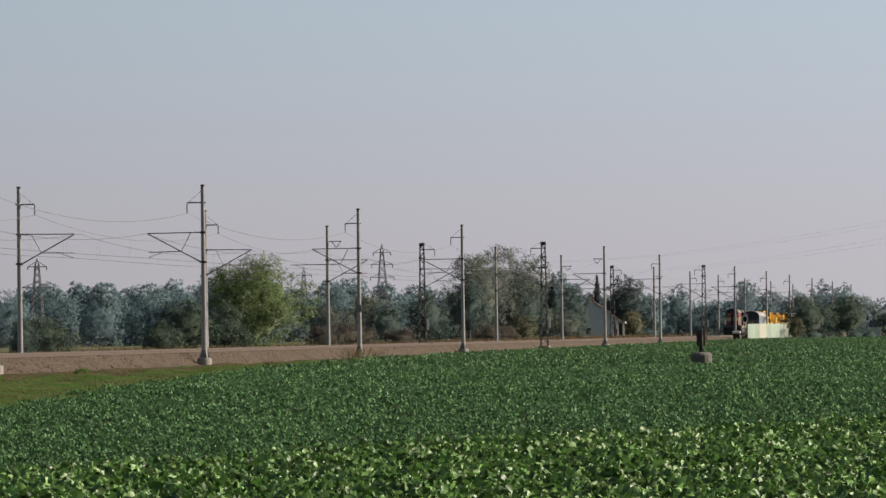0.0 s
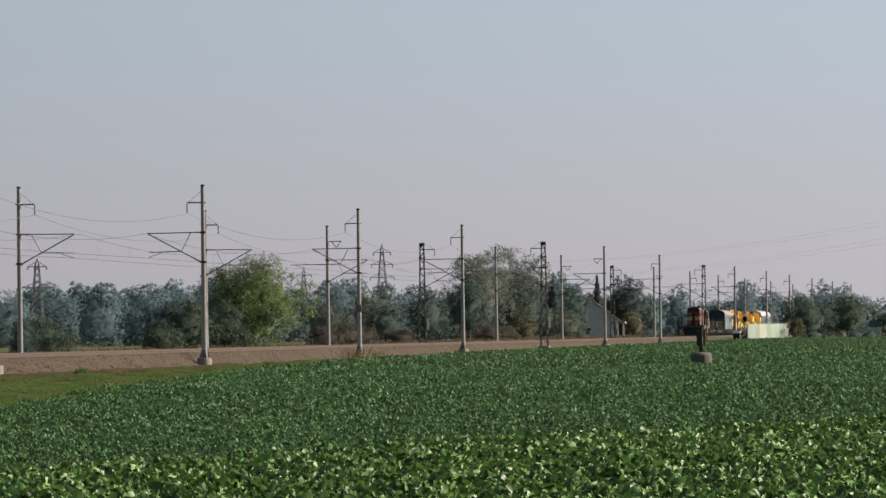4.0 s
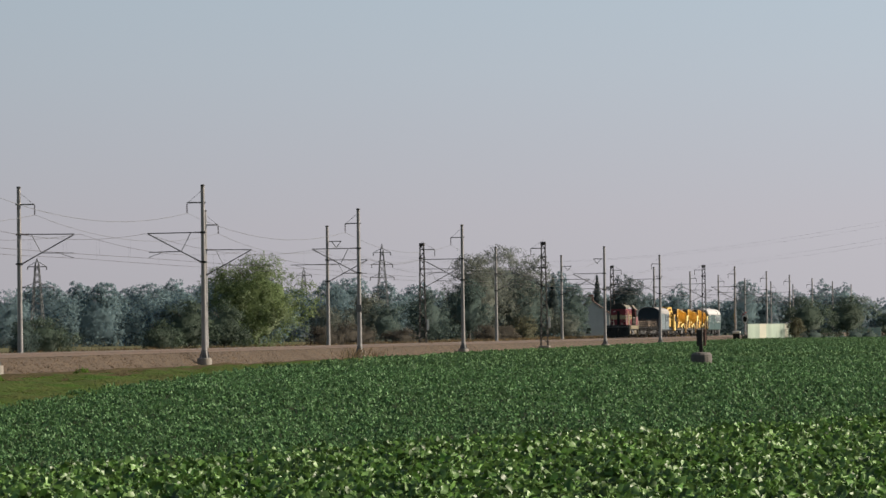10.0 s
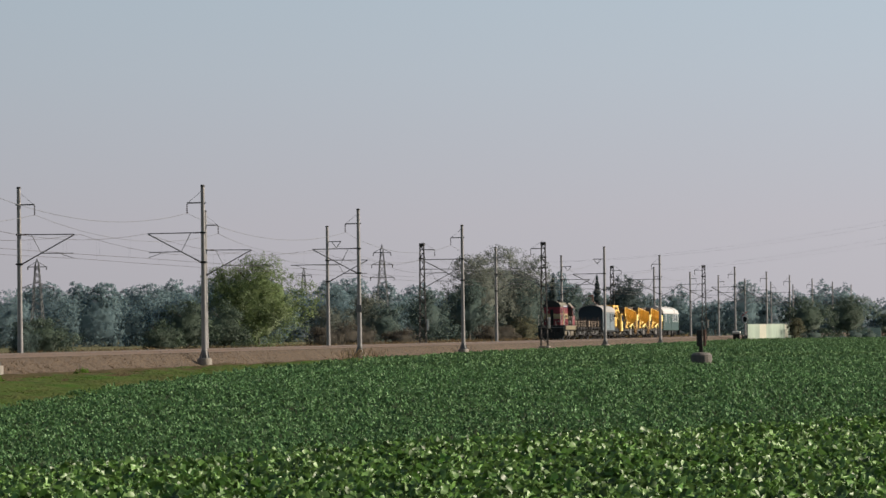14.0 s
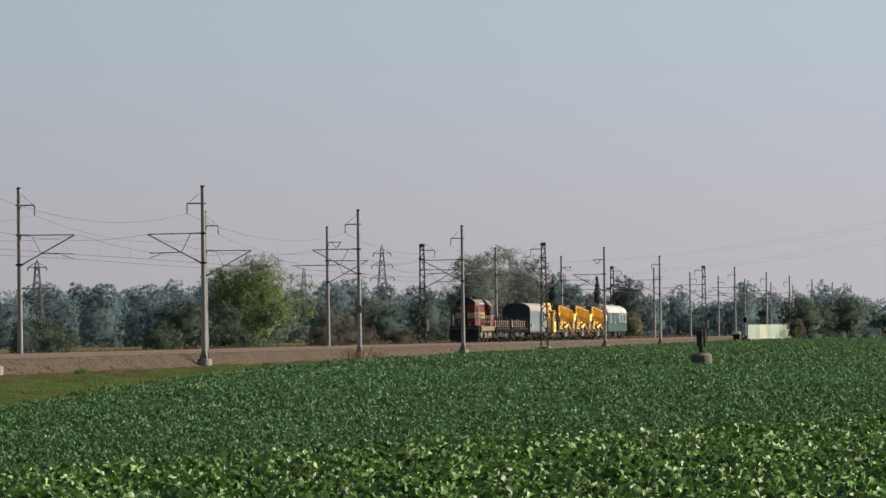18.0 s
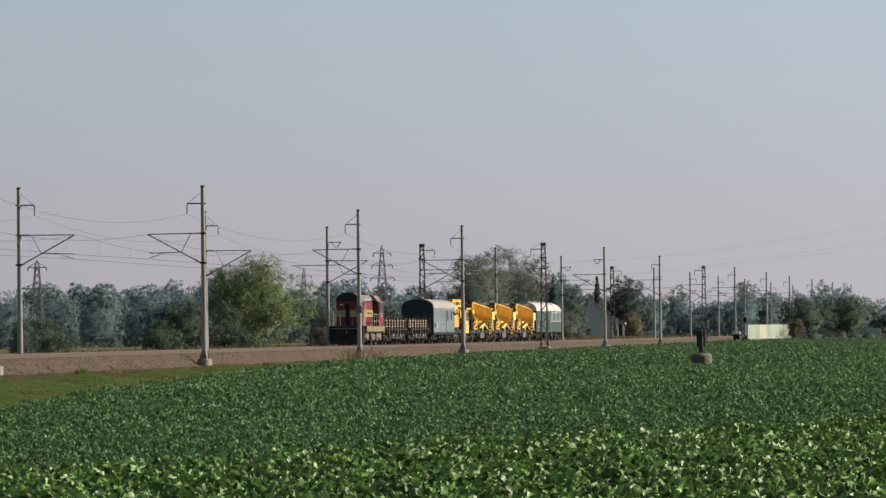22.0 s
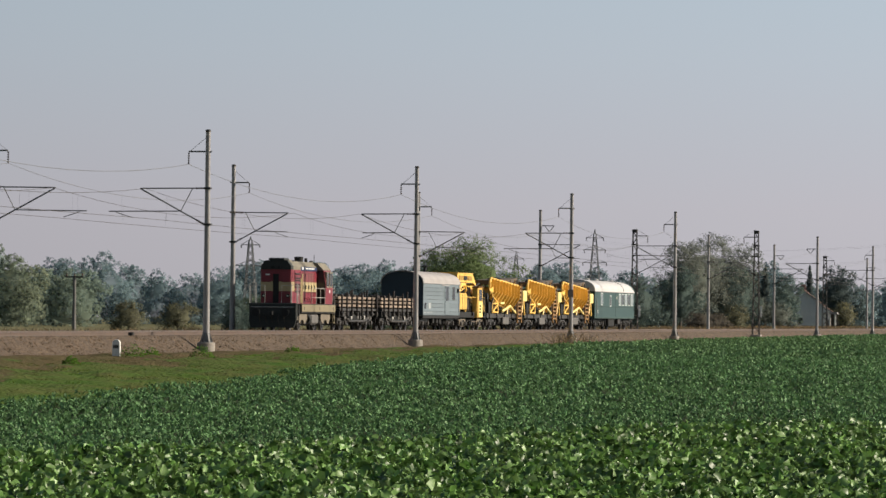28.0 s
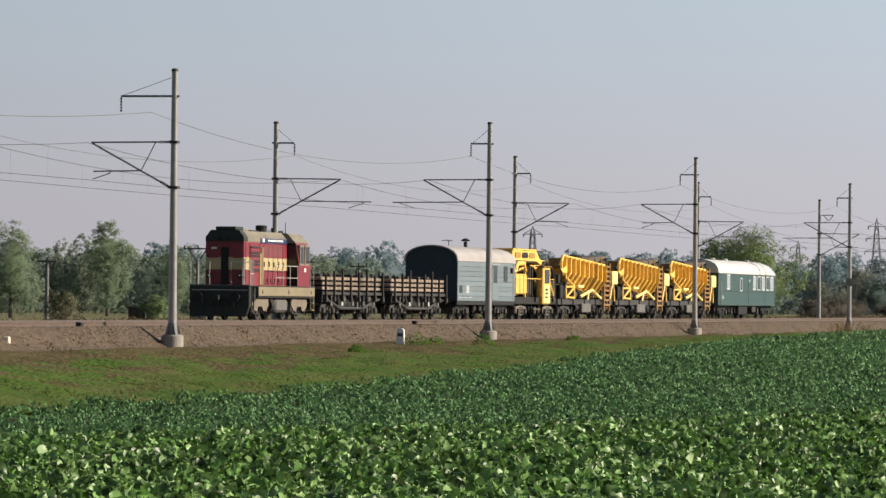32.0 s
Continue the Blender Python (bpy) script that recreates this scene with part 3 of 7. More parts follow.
# ---- beyond: power line, pylons ----
def lattice_pylon(x, y, z, height, arms, spread, label):
    p = thing("power_pylon", label, "pylon", x, y, z, group="power pylons")
    foot, head = height * 0.085, 0.28
    body = Shape()
    for a in (-1, 1):
        for b in (-1, 1):
            part("leg", Shape().tube([(a * foot, b * foot, 0), (a * head, b * head, height * 0.93), (0, 0, height)], 0.10, 5, 0.06), PYLONGREY, p)
    n = 12
    for i in range(n):
        z0, z1 = height * 0.93 * i / n, height * 0.93 * (i + 1) / n
        w0, w1 = foot + (head - foot) * i / n, foot + (head - foot) * (i + 1) / n
        for t in (-1, 1):
            for f in (-1, 1):
                body.tube([(-f * w0, t * w0, z0), (f * w1, t * w1, z1)], 0.035, 4, cap=False)
                body.tube([(t * w0, -f * w0, z0), (t * w1, f * w1, z1)], 0.035, 4, cap=False)
    part("bracing", body, PYLONGREY, p)
    for h, w in arms:
        arm = Shape().tube([(-w, 0, h), (w, 0, h)], 0.07, 5).tube([(-w, 0, h), (0, 0, h + 0.9)], 0.05, 4).tube([(w, 0, h), (0, 0, h + 0.9)], 0.05, 4)
        part("cross_arm", arm, PYLONGREY, p)
        for q in (-w, w):
            ins = Shape()
            ribbed_insulator(ins, (q, 0, h), (q, 0, h - spread), 0.12)
            part("insulator", ins, INSUL, p)
    return p


lattice_pylon(-158.4, 1088.5, 0.4, 21.3, [(19.4, 1.9), (16.8, 2.3), (14.0, 2.6)], 0.7, "tall grey lattice power pylon behind the hedges")
lattice_pylon(-168.7, 782.0, 0.4, 14.2, [(12.9, 1.5), (9.6, 2.6)], 0.5, "lattice power pylon before the far wood")
lattice_pylon(-207.1, 1283.4, 0.4, 19.0, [(17.0, 2.0), (14.6, 2.4)], 0.6, "hazy lattice power pylon far across the fields")


def power_line():
    """High wires that run from the far pylon to the next one beside the field."""
    lattice_pylon(-17.7, 700.0, 0.4, 22.0, [(19.4, 1.9), (16.8, 2.3), (14.0, 2.6)], 0.7, "tall lattice power pylon beside the field")
    line = thing("power_line", "thin high-voltage wires slung between tall pylons", "power line")
    for h, w in ((18.7, 1.9), (16.1, 2.3)):
        for s in (-1, 1):
            part("conductor", Shape().tube(sagging((-158.4 + s * w, 1088.5, 0.4 + h), (-17.7 + s * w, 700.0, 0.4 + h), 4.2, 24), 0.007, 5, cap=False), STEEL, line)


power_line()


def rural_pole(x, y, z, h, fork, label):
    p = thing("power_pole", label, "power pole", x, y, z, group="rural power poles")
    part("post", Shape().tube([(0, 0, -0.3), (0, 0, h - (1.0 if fork else 0))], 0.17, 10, 0.12), POLEGREY, p)
    sh = Shape()
    if fork:
        sh.tube([(0, 0, h - 1.1), (-0.75, 0, h)], 0.06, 6).tube([(0, 0, h - 1.1), (0.75, 0, h)], 0.06, 6)
        part("fork", sh, DARKSTEEL, p)
        part("cross_arm", Shape().box(-1.2, 1.2, -0.06, 0.06, h - 0.03, h + 0.09, 0.02), DARKSTEEL, p)
    else:
        part("cross_arm", Shape().box(-0.75, 0.75, -0.06, 0.06, h - 0.05, h + 0.07, 0.02), DARKSTEEL, p)
    for q in (-1.1, 0, 1.1) if fork else (-0.65, 0, 0.65):
        part("insulator", Shape().lathe([(0.05, h + 0.05), (0.09, h + 0.12), (0.06, h + 0.2), (0.08, h + 0.26), (0.03, h + 0.32)], (q, 0), 8), INSUL, p)
    return p


rural_pole(-110, 383.7, 0.3, 5.9, True, "concrete power pole with a forked head in the meadow")
rural_pole(-100, 396.5, 0.3, 4.7, False, "plain concrete power pole in the meadow")
rural_pole(-110, 344.3, 0.3, 4.5, False, "pale concrete power pole among bushes")

# ---- trees and bushes ----
def quads_at(rng, pts, size, out, tilt=0.6):
    """Leaf sprays: bent diamond-shaped blades at pts, turned roughly towards out."""
    n = len(pts)
    nrm = out + rng.normal(0, tilt, (n, 3))
    nrm /= np.linalg.norm(nrm, axis=1)[:, None] + 1e-9
    a = np.cross(nrm, rng.normal(0, 1, (n, 3)))
    a /= np.linalg.norm(a, axis=1)[:, None] + 1e-9
    b = np.cross(nrm, a)
    s = size * rng.uniform(0.55, 1.45, (n, 1))
    w = s * rng.uniform(0.45, 0.8, (n, 1))
    v = np.stack([pts - a * s * 0.5, pts - b * w * 0.5 + nrm * s * 0.12, pts + a * s * 0.5, pts + b * w * 0.5 + nrm * s * 0.12], axis=1)
    return v.reshape(-1, 3)


def crown_points(rng, lobes, n, per=26, clump=0.55, depth=0.34):
    """Leaf places in small clumps that sit in the outer shells of ellipsoid lobes, and the way each leaf faces."""
    lobes = np.asarray(lobes, dtype=float)
    area = lobes[:, 3] * lobes[:, 4] + lobes[:, 4] * lobes[:, 5]
    m = max(12, n // per)
    pick = rng.choice(len(lobes), m, p=area / area.sum())
    d = rng.normal(0, 1, (m, 3))
    d /= np.linalg.norm(d, axis=1)[:, None]
    L = lobes[pick]
    c = L[:, :3] + d * L[:, 3:6] * (1 - depth * rng.random(m) ** 1.5)[:, None]
    rc = clump * rng.uniform(0.6, 1.35, m)
    k = np.repeat(np.arange(m), per)
    off = rng.normal(0, 0.5, (m * per, 3)) * np.array([1.0, 1.0, 0.75])
    p = c[k] + off * rc[k][:, None]
    face = 0.7 * d[k] + 0.8 * off
    face /= np.linalg.norm(face, axis=1)[:, None] + 1e-9
    keep = p[:, 2] > 0.02
    return p[keep], face[keep]


def crown_core(lobe, k, seed, m=8):
    """Closed lumpy mass inside a crown's main lobe, so that the crown is not seen through."""
    g = np.linspace(-1, 1, m)
    u, v = np.meshgrid(g, g)
    u, v, o = u.ravel(), v.ravel(), np.ones(m * m)
    ball = np.concatenate([np.stack(t, 1) for t in ((o, u, v), (-o, v, u), (v, o, u), (u, -o, v), (u, v, o), (v, u, -o))])
    ball = ball / np.linalg.norm(ball, axis=1)[:, None]
    i = (np.arange(m - 1)[:, None] * m + np.arange(m - 1)[None, :]).ravel()
    q = np.stack([i, i + 1, i + m + 1, i + m], 1)
    wav = 1 + 0.10 * np.sin(ball[:, 0:1] * 6 + seed) * np.sin(ball[:, 1:2] * 5 + 2 * seed) + 0.08 * np.sin(ball[:, 2:3] * 8 + seed)
    lobe = np.asarray(lobe, dtype=float)
    return lobe[:3] + ball * lobe[3:6] * k * wav, np.concatenate([q + m * m * t for t in range(6)])


def lobed(rng, w, h, base, count, slim=1.0):
    """Random lobes that fill a crown w wide and h high above base."""
    out = [(0, 0, base + h * 0.50, w * 0.43, w * 0.43, h * 0.45)]
    for k in range(count):
        a = rng.uniform(0, 2 * math.pi)
        t = rng.uniform(0.08, 0.88)
        reach = w * 0.6 * math.sqrt(max(0.05, 1 - (2 * t - 0.85) ** 2)) * slim
        r = rng.uniform(0.12, 0.22) * w
        q = rng.uniform(0.7, 1.05) * max(0.02, reach - r * 0.6)
        out.append((q * math.cos(a), q * math.sin(a), base + h * t, r, r, r * rng.uniform(0.7, 1.0) * min(1.6, h / w)))
    out.append((rng.uniform(-0.1, 0.1) * w, 0, base + h * 0.86, w * 0.17, w * 0.17, h * 0.15))
    return out


def soften(me, rng, out, rest, turn=0.42, ragged=0.18):
    """Turns the shading of leaf sprays outwards, up and towards the viewer, evening light and shade as haze and a mass
    of tiny leaves do.
    """
    n = turn * out + np.array([0.15, -0.25, 0.5]) + rng.normal(0, ragged, out.shape)
    rest = turn * rest / (np.linalg.norm(rest, axis=1)[:, None] + 1e-9) + np.array([0.15, -0.25, 0.5])
    n = np.concatenate([np.repeat(n, 4, axis=0), rest])
    n = n / (np.linalg.norm(n, axis=1)[:, None] + 1e-9)
    me.polygons.foreach_set("use_smooth", np.ones(len(me.polygons), dtype=bool))
    me.normals_split_custom_set_from_vertices(n.tolist())


def tree(name, label, x, y, height, width, leaf, seed, n=3500, size=0.32, trunk=0.25, lobes=12, base=0.12, category="tree", conifer=False, z=None):
    rng = np.random.default_rng(seed)
    n, size = int(n * 2.7), size * 0.60
    z = float(ground_z(x, y)) if z is None else z
    t = thing(name, label, category, x, y, z, group="trees and bushes by the line")
    wood = Shape()
    top = height * (0.97 if conifer else 0.72)
    pts = [(0.03 * height * math.sin(i * 1.3 + seed) * i / 6, 0.02 * height * math.cos(i * 1.7 + seed) * i / 6, -0.2 + top * i / 6) for i in range(7)]
    wood.tube(pts, trunk, 8, trunk * 0.18)
    for k in range(16 if conifer else 9):
        a, h = k * 2.4, top * (0.25 + 0.7 * k / (16 if conifer else 9))
        ln = width * (0.42 * (1 - h / height) if conifer else rng.uniform(0.22, 0.40))
        up = -0.1 * ln if conifer else ln * rng.uniform(0.35, 0.9)
        wood.tube([(0, 0, h), (ln * 0.5 * math.cos(a), ln * 0.5 * math.sin(a), h + up * 0.6), (ln * math.cos(a), ln * math.sin(a), h + up)], trunk * 0.32, 5, trunk * 0.06)
    part("trunk", wood, BARK, t)
    if conifer:
        u = rng.random(n) ** 0.75
        hh = height * (0.08 + 0.92 * u)
        rr = width * 0.5 * (1 - u) ** 0.85 * (0.75 + 0.25 * np.sin(hh * 5.5)) * np.sqrt(rng.uniform(0.15, 1, n)) + 0.05
        an = rng.uniform(0, 2 * math.pi, n)
        p = np.stack([rr * np.cos(an), rr * np.sin(an), hh - 0.25 * rr], axis=1)
        d = np.stack([np.cos(an), np.sin(an), np.full(n, 0.35)], axis=1)
    else:
        lob = lobed(rng, width, height * (1 - base), height * base, lobes)
        p, d = crown_points(rng, lob, n, 26, 0.035 * width + 0.16)
    v = quads_at(rng, p, size, d)
    f = np.arange(len(v)).reshape(-1, 4)
    if not conifer:
        hv, hf = crown_core(lob[0], 0.62, seed)
        v, f = np.concatenate([v, hv]), np.concatenate([f, hf + len(v)])
    crown = new("crown", bulk("crown", v, f, leaf))
    soften(crown.data, rng, d, v[4 * len(d):] - np.array([0, 0, height * 0.45]))
    crown.parent = t
    return t


def make_trees():
    tree("broad_bush", "large round light-green leafy tree beyond the tracks", -72, 421.6, 8.5, 8.7, LEAF_A, 3, 13000, 0.23, 0.28, 38, 0.0)
    tree("broad_bush", "low dark-green bush joined to a larger tree", -74, 399.5, 4.9, 4.4, LEAF_E, 4, 3500, 0.22, 0.16, 12, 0.0, "bush")
    tree("broad_bush", "low dark-green thicket beside the line", -74, 388.0, 3.0, 3.4, LEAF_E, 5, 2200, 0.2, 0.12, 9, 0.0, "bush")
    tree("broad_bush", "dark thicket at the foot of a larger tree", -73, 411.0, 4.5, 4.5, LEAF_E, 6, 2500, 0.22, 0.14, 9, 0.0, "bush")
    tree("round_bush", "round dark-green bush in dry grass", -71, 330.6, 3.2, 4.3, LEAF_E, 7, 3200, 0.18, 0.12, 12, 0.0, "bush")
    tree("tall_tree", "tall grey-green tree with an open crown", -84, 664, 12.0, 9.6, LEAF_C, 8, 5200, 0.36, 0.3, 20, 0.05)
    tree("tall_tree", "tall broad grey-green tree", -84, 712, 12.8, 9.6, LEAF_C, 9, 5200, 0.36, 0.3, 20, 0.05)
    tree("tall_tree", "tall grey-green tree in a dense group", -85, 690, 13.6, 11.0, LEAF_C, 41, 6400, 0.36, 0.3, 24, 0.04)
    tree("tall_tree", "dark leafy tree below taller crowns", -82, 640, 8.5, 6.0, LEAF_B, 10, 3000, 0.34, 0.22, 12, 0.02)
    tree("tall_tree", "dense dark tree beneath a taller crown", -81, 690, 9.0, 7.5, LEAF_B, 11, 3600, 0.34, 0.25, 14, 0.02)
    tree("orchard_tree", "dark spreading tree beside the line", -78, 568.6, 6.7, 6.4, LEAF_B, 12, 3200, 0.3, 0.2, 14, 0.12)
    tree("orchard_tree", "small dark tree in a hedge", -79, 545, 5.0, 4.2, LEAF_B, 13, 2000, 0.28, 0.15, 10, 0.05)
    tree("orchard_tree", "grey-green bush in a hedge", -92, 619, 6.6, 7.0, LEAF_C, 14, 2600, 0.34, 0.18, 12, 0.0, "bush")
    tree("orchard_tree", "grey-green hedge bush beyond the tracks", -92, 590, 5.0, 5.5, LEAF_C, 15, 2000, 0.32, 0.15, 10, 0.0, "bush")
    tree("orchard_tree", "olive hedge bush beside the line", -75, 640, 3.6, 4.6, LEAF_OLIVE, 16, 1600, 0.28, 0.12, 8, 0.0, "bush")
    tree("orchard_tree", "pale rounded bush by the tracks", -75, 690, 4.2, 5.2, LEAF_C, 17, 2000, 0.28, 0.12, 9, 0.0, "bush")
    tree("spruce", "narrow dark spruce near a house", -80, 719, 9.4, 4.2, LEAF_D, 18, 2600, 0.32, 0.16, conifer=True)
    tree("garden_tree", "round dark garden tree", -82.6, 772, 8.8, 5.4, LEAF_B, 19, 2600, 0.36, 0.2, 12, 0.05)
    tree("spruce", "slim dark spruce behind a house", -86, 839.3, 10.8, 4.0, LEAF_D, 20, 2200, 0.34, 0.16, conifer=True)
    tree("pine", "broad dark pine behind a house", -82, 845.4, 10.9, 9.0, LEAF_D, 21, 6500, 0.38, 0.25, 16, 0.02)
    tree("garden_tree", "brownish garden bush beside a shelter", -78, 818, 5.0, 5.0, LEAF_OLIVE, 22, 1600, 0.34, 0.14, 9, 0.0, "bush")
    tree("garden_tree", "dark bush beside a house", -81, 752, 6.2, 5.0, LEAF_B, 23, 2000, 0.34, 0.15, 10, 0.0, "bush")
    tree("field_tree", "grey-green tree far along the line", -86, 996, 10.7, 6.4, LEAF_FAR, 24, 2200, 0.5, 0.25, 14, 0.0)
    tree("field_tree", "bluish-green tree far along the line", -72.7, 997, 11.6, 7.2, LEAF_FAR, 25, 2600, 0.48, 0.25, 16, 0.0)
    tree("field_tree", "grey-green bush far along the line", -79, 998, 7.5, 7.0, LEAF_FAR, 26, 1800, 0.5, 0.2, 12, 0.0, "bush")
    tree("field_bush", "broad dark bush at the field's far end", -43.6, 718.7, 6.0, 8.0, LEAF_E, 27, 3600, 0.3, 0.18, 14, 0.0, "bush")
    tree("field_bush", "broad dark-green bush at the field's far end", -38.6, 728.9, 6.2, 8.6, LEAF_E, 28, 3800, 0.3, 0.18, 14, 0.0, "bush")
    tree("field_bush", "olive bush leaning over a pale fence", -44.9, 708, 3.0, 2.6, LEAF_OLIVE, 29, 1400, 0.26, 0.1, 8, 0.0, "bush")
    tree("field_bush", "low dark bush at the field's far end", -33.6, 759, 4.2, 5.0, LEAF_E, 30, 2200, 0.3, 0.14, 10, 0.0, "bush")
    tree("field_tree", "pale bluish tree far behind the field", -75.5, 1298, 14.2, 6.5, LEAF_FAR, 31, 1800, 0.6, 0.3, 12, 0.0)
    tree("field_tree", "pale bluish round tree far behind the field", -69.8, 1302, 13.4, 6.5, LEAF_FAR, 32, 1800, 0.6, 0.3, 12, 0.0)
    tree("cypress_bush", "small dense dark-green bush beside the track", -68, 310.8, 3.0, 1.9, LEAF_B, 33, 2200, 0.15, 0.08, 9, 0.0, "bush")
    tree("meadow_bush", "low olive bush in the dry meadow", -110, 457, 3.0, 3.8, LEAF_OLIVE, 34, 1500, 0.25, 0.1, 9, 0.0, "bush")
    tree("meadow_bush", "low autumn-tinted bush in the dry meadow", -110, 477, 3.1, 4.2, LEAF_OLIVE, 35, 1500, 0.25, 0.1, 9, 0.0, "bush")
    tree("meadow_bush", "grey-green bush at a power pole's foot", -85, 268.9, 2.5, 2.2, LEAF_OLIVE, 36, 1600, 0.18, 0.08, 9, 0.0, "bush")
    tree("meadow_bush", "yellow-green bush beside a garden shed", -78, 263.2, 2.2, 1.7, LEAF_A, 37, 1600, 0.16, 0.08, 9, 0.0, "bush")
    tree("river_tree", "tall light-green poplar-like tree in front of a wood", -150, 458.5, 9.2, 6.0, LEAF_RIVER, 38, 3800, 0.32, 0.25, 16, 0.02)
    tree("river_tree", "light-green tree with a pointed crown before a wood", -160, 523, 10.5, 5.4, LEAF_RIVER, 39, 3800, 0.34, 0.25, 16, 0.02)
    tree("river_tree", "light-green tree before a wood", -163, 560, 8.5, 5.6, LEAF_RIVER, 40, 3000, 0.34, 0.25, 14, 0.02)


    for k, (x, y, h, w) in enumerate(((-71, 452, 2.4, 4.0), (-72, 470, 3.0, 4.5), (-74, 492, 2.6, 4.6), (-73, 515, 2.2, 4.2), (-75, 605, 2.6, 4.8), (-76, 628, 2.4, 4.2))):
        tree("russet_shrub", "russet-brown shrub in dry grass beyond the tracks", x, y, h, w, LEAF_BROWN, 60 + k, 1300, 0.26, 0.08, 9, 0.0, "bush")


make_trees()


def wood_of(name, label, rows, leaf, seed, size, thick=1300):
    """A far wood: many crowns grown as one mass of leaf sprays."""
    rng = np.random.default_rng(seed)
    vs, hvs, hfs, outs, rest, k = [], [], [], [], [], 0
    for x, y, h, w in rows:
        lob = np.array(lobed(rng, w, h, 0.0, 9, 0.85))
        lob[0, 2], lob[0, 5] = h * 0.42, h * 0.50
        hv, hf = crown_core(lob[0], 0.72, k)
        hvs.append(hv + np.array([x, y, 0.3]))
        rest.append(hv - np.array([0, 0, h * 0.45]))
        hfs.append(hf + k)
        k += len(hv)
        p, d = crown_points(rng, lob, int(thick * w * h / 60), 5, 0.035 * w, 0.2)
        p = p + np.array([x, y, 0.3])
        vs.append(quads_at(rng, p, size, d, 0.5))
        outs.append(d)
    v = np.concatenate(vs)
    f = np.concatenate([np.arange(len(v)).reshape(-1, 4)] + [h + len(v) for h in hfs])
    ob = new(name, bulk(name, np.concatenate([v] + hvs), f, leaf))
    soften(ob.data, rng, np.concatenate(outs), np.concatenate(rest), 0.24, 0.07)
    tagged(ob, label, "woodland", kind="stuff")


def wood_rows(seed, dist, a0, a1, step, h0, h1):
    """Crowns along an arc about the viewer: bearings in degrees left of the railway's line."""
    rng = np.random.default_rng(seed)
    rows, a = [], a0
    while a < a1:
        d = dist + rng.uniform(-40, 40)
        w = rng.uniform(0.9, 1.4) * step * dist * math.pi / 180 * 2.1
        h = h0 + (h1 - h0) * (0.5 + 0.5 * math.sin(a * 2.9 + seed)) * rng.uniform(0.55, 1.1)
        rows.append((-d * math.sin(radians(a)), d * math.cos(radians(a)), h, w))
        a += step * rng.uniform(0.7, 1.3)
    return rows


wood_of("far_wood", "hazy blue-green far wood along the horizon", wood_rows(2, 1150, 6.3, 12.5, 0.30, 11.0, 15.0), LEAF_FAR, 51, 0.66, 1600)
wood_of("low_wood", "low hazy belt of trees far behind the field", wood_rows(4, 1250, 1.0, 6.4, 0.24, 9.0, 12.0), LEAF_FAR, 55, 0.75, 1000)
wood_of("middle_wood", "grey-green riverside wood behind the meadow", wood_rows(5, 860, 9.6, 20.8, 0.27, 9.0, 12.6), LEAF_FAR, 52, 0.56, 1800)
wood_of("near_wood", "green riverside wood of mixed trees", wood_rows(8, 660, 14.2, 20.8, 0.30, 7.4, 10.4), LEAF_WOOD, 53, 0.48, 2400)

wood_of("far_hedge", "low dark hedge along the field's far end", [(-52 + 1.9 * k, 716 + 1.5 * math.sin(k * 2.1), 1.2 + 0.5 * math.sin(k * 1.7), 3.0) for k in range(18)], LEAF_B, 54, 0.3)


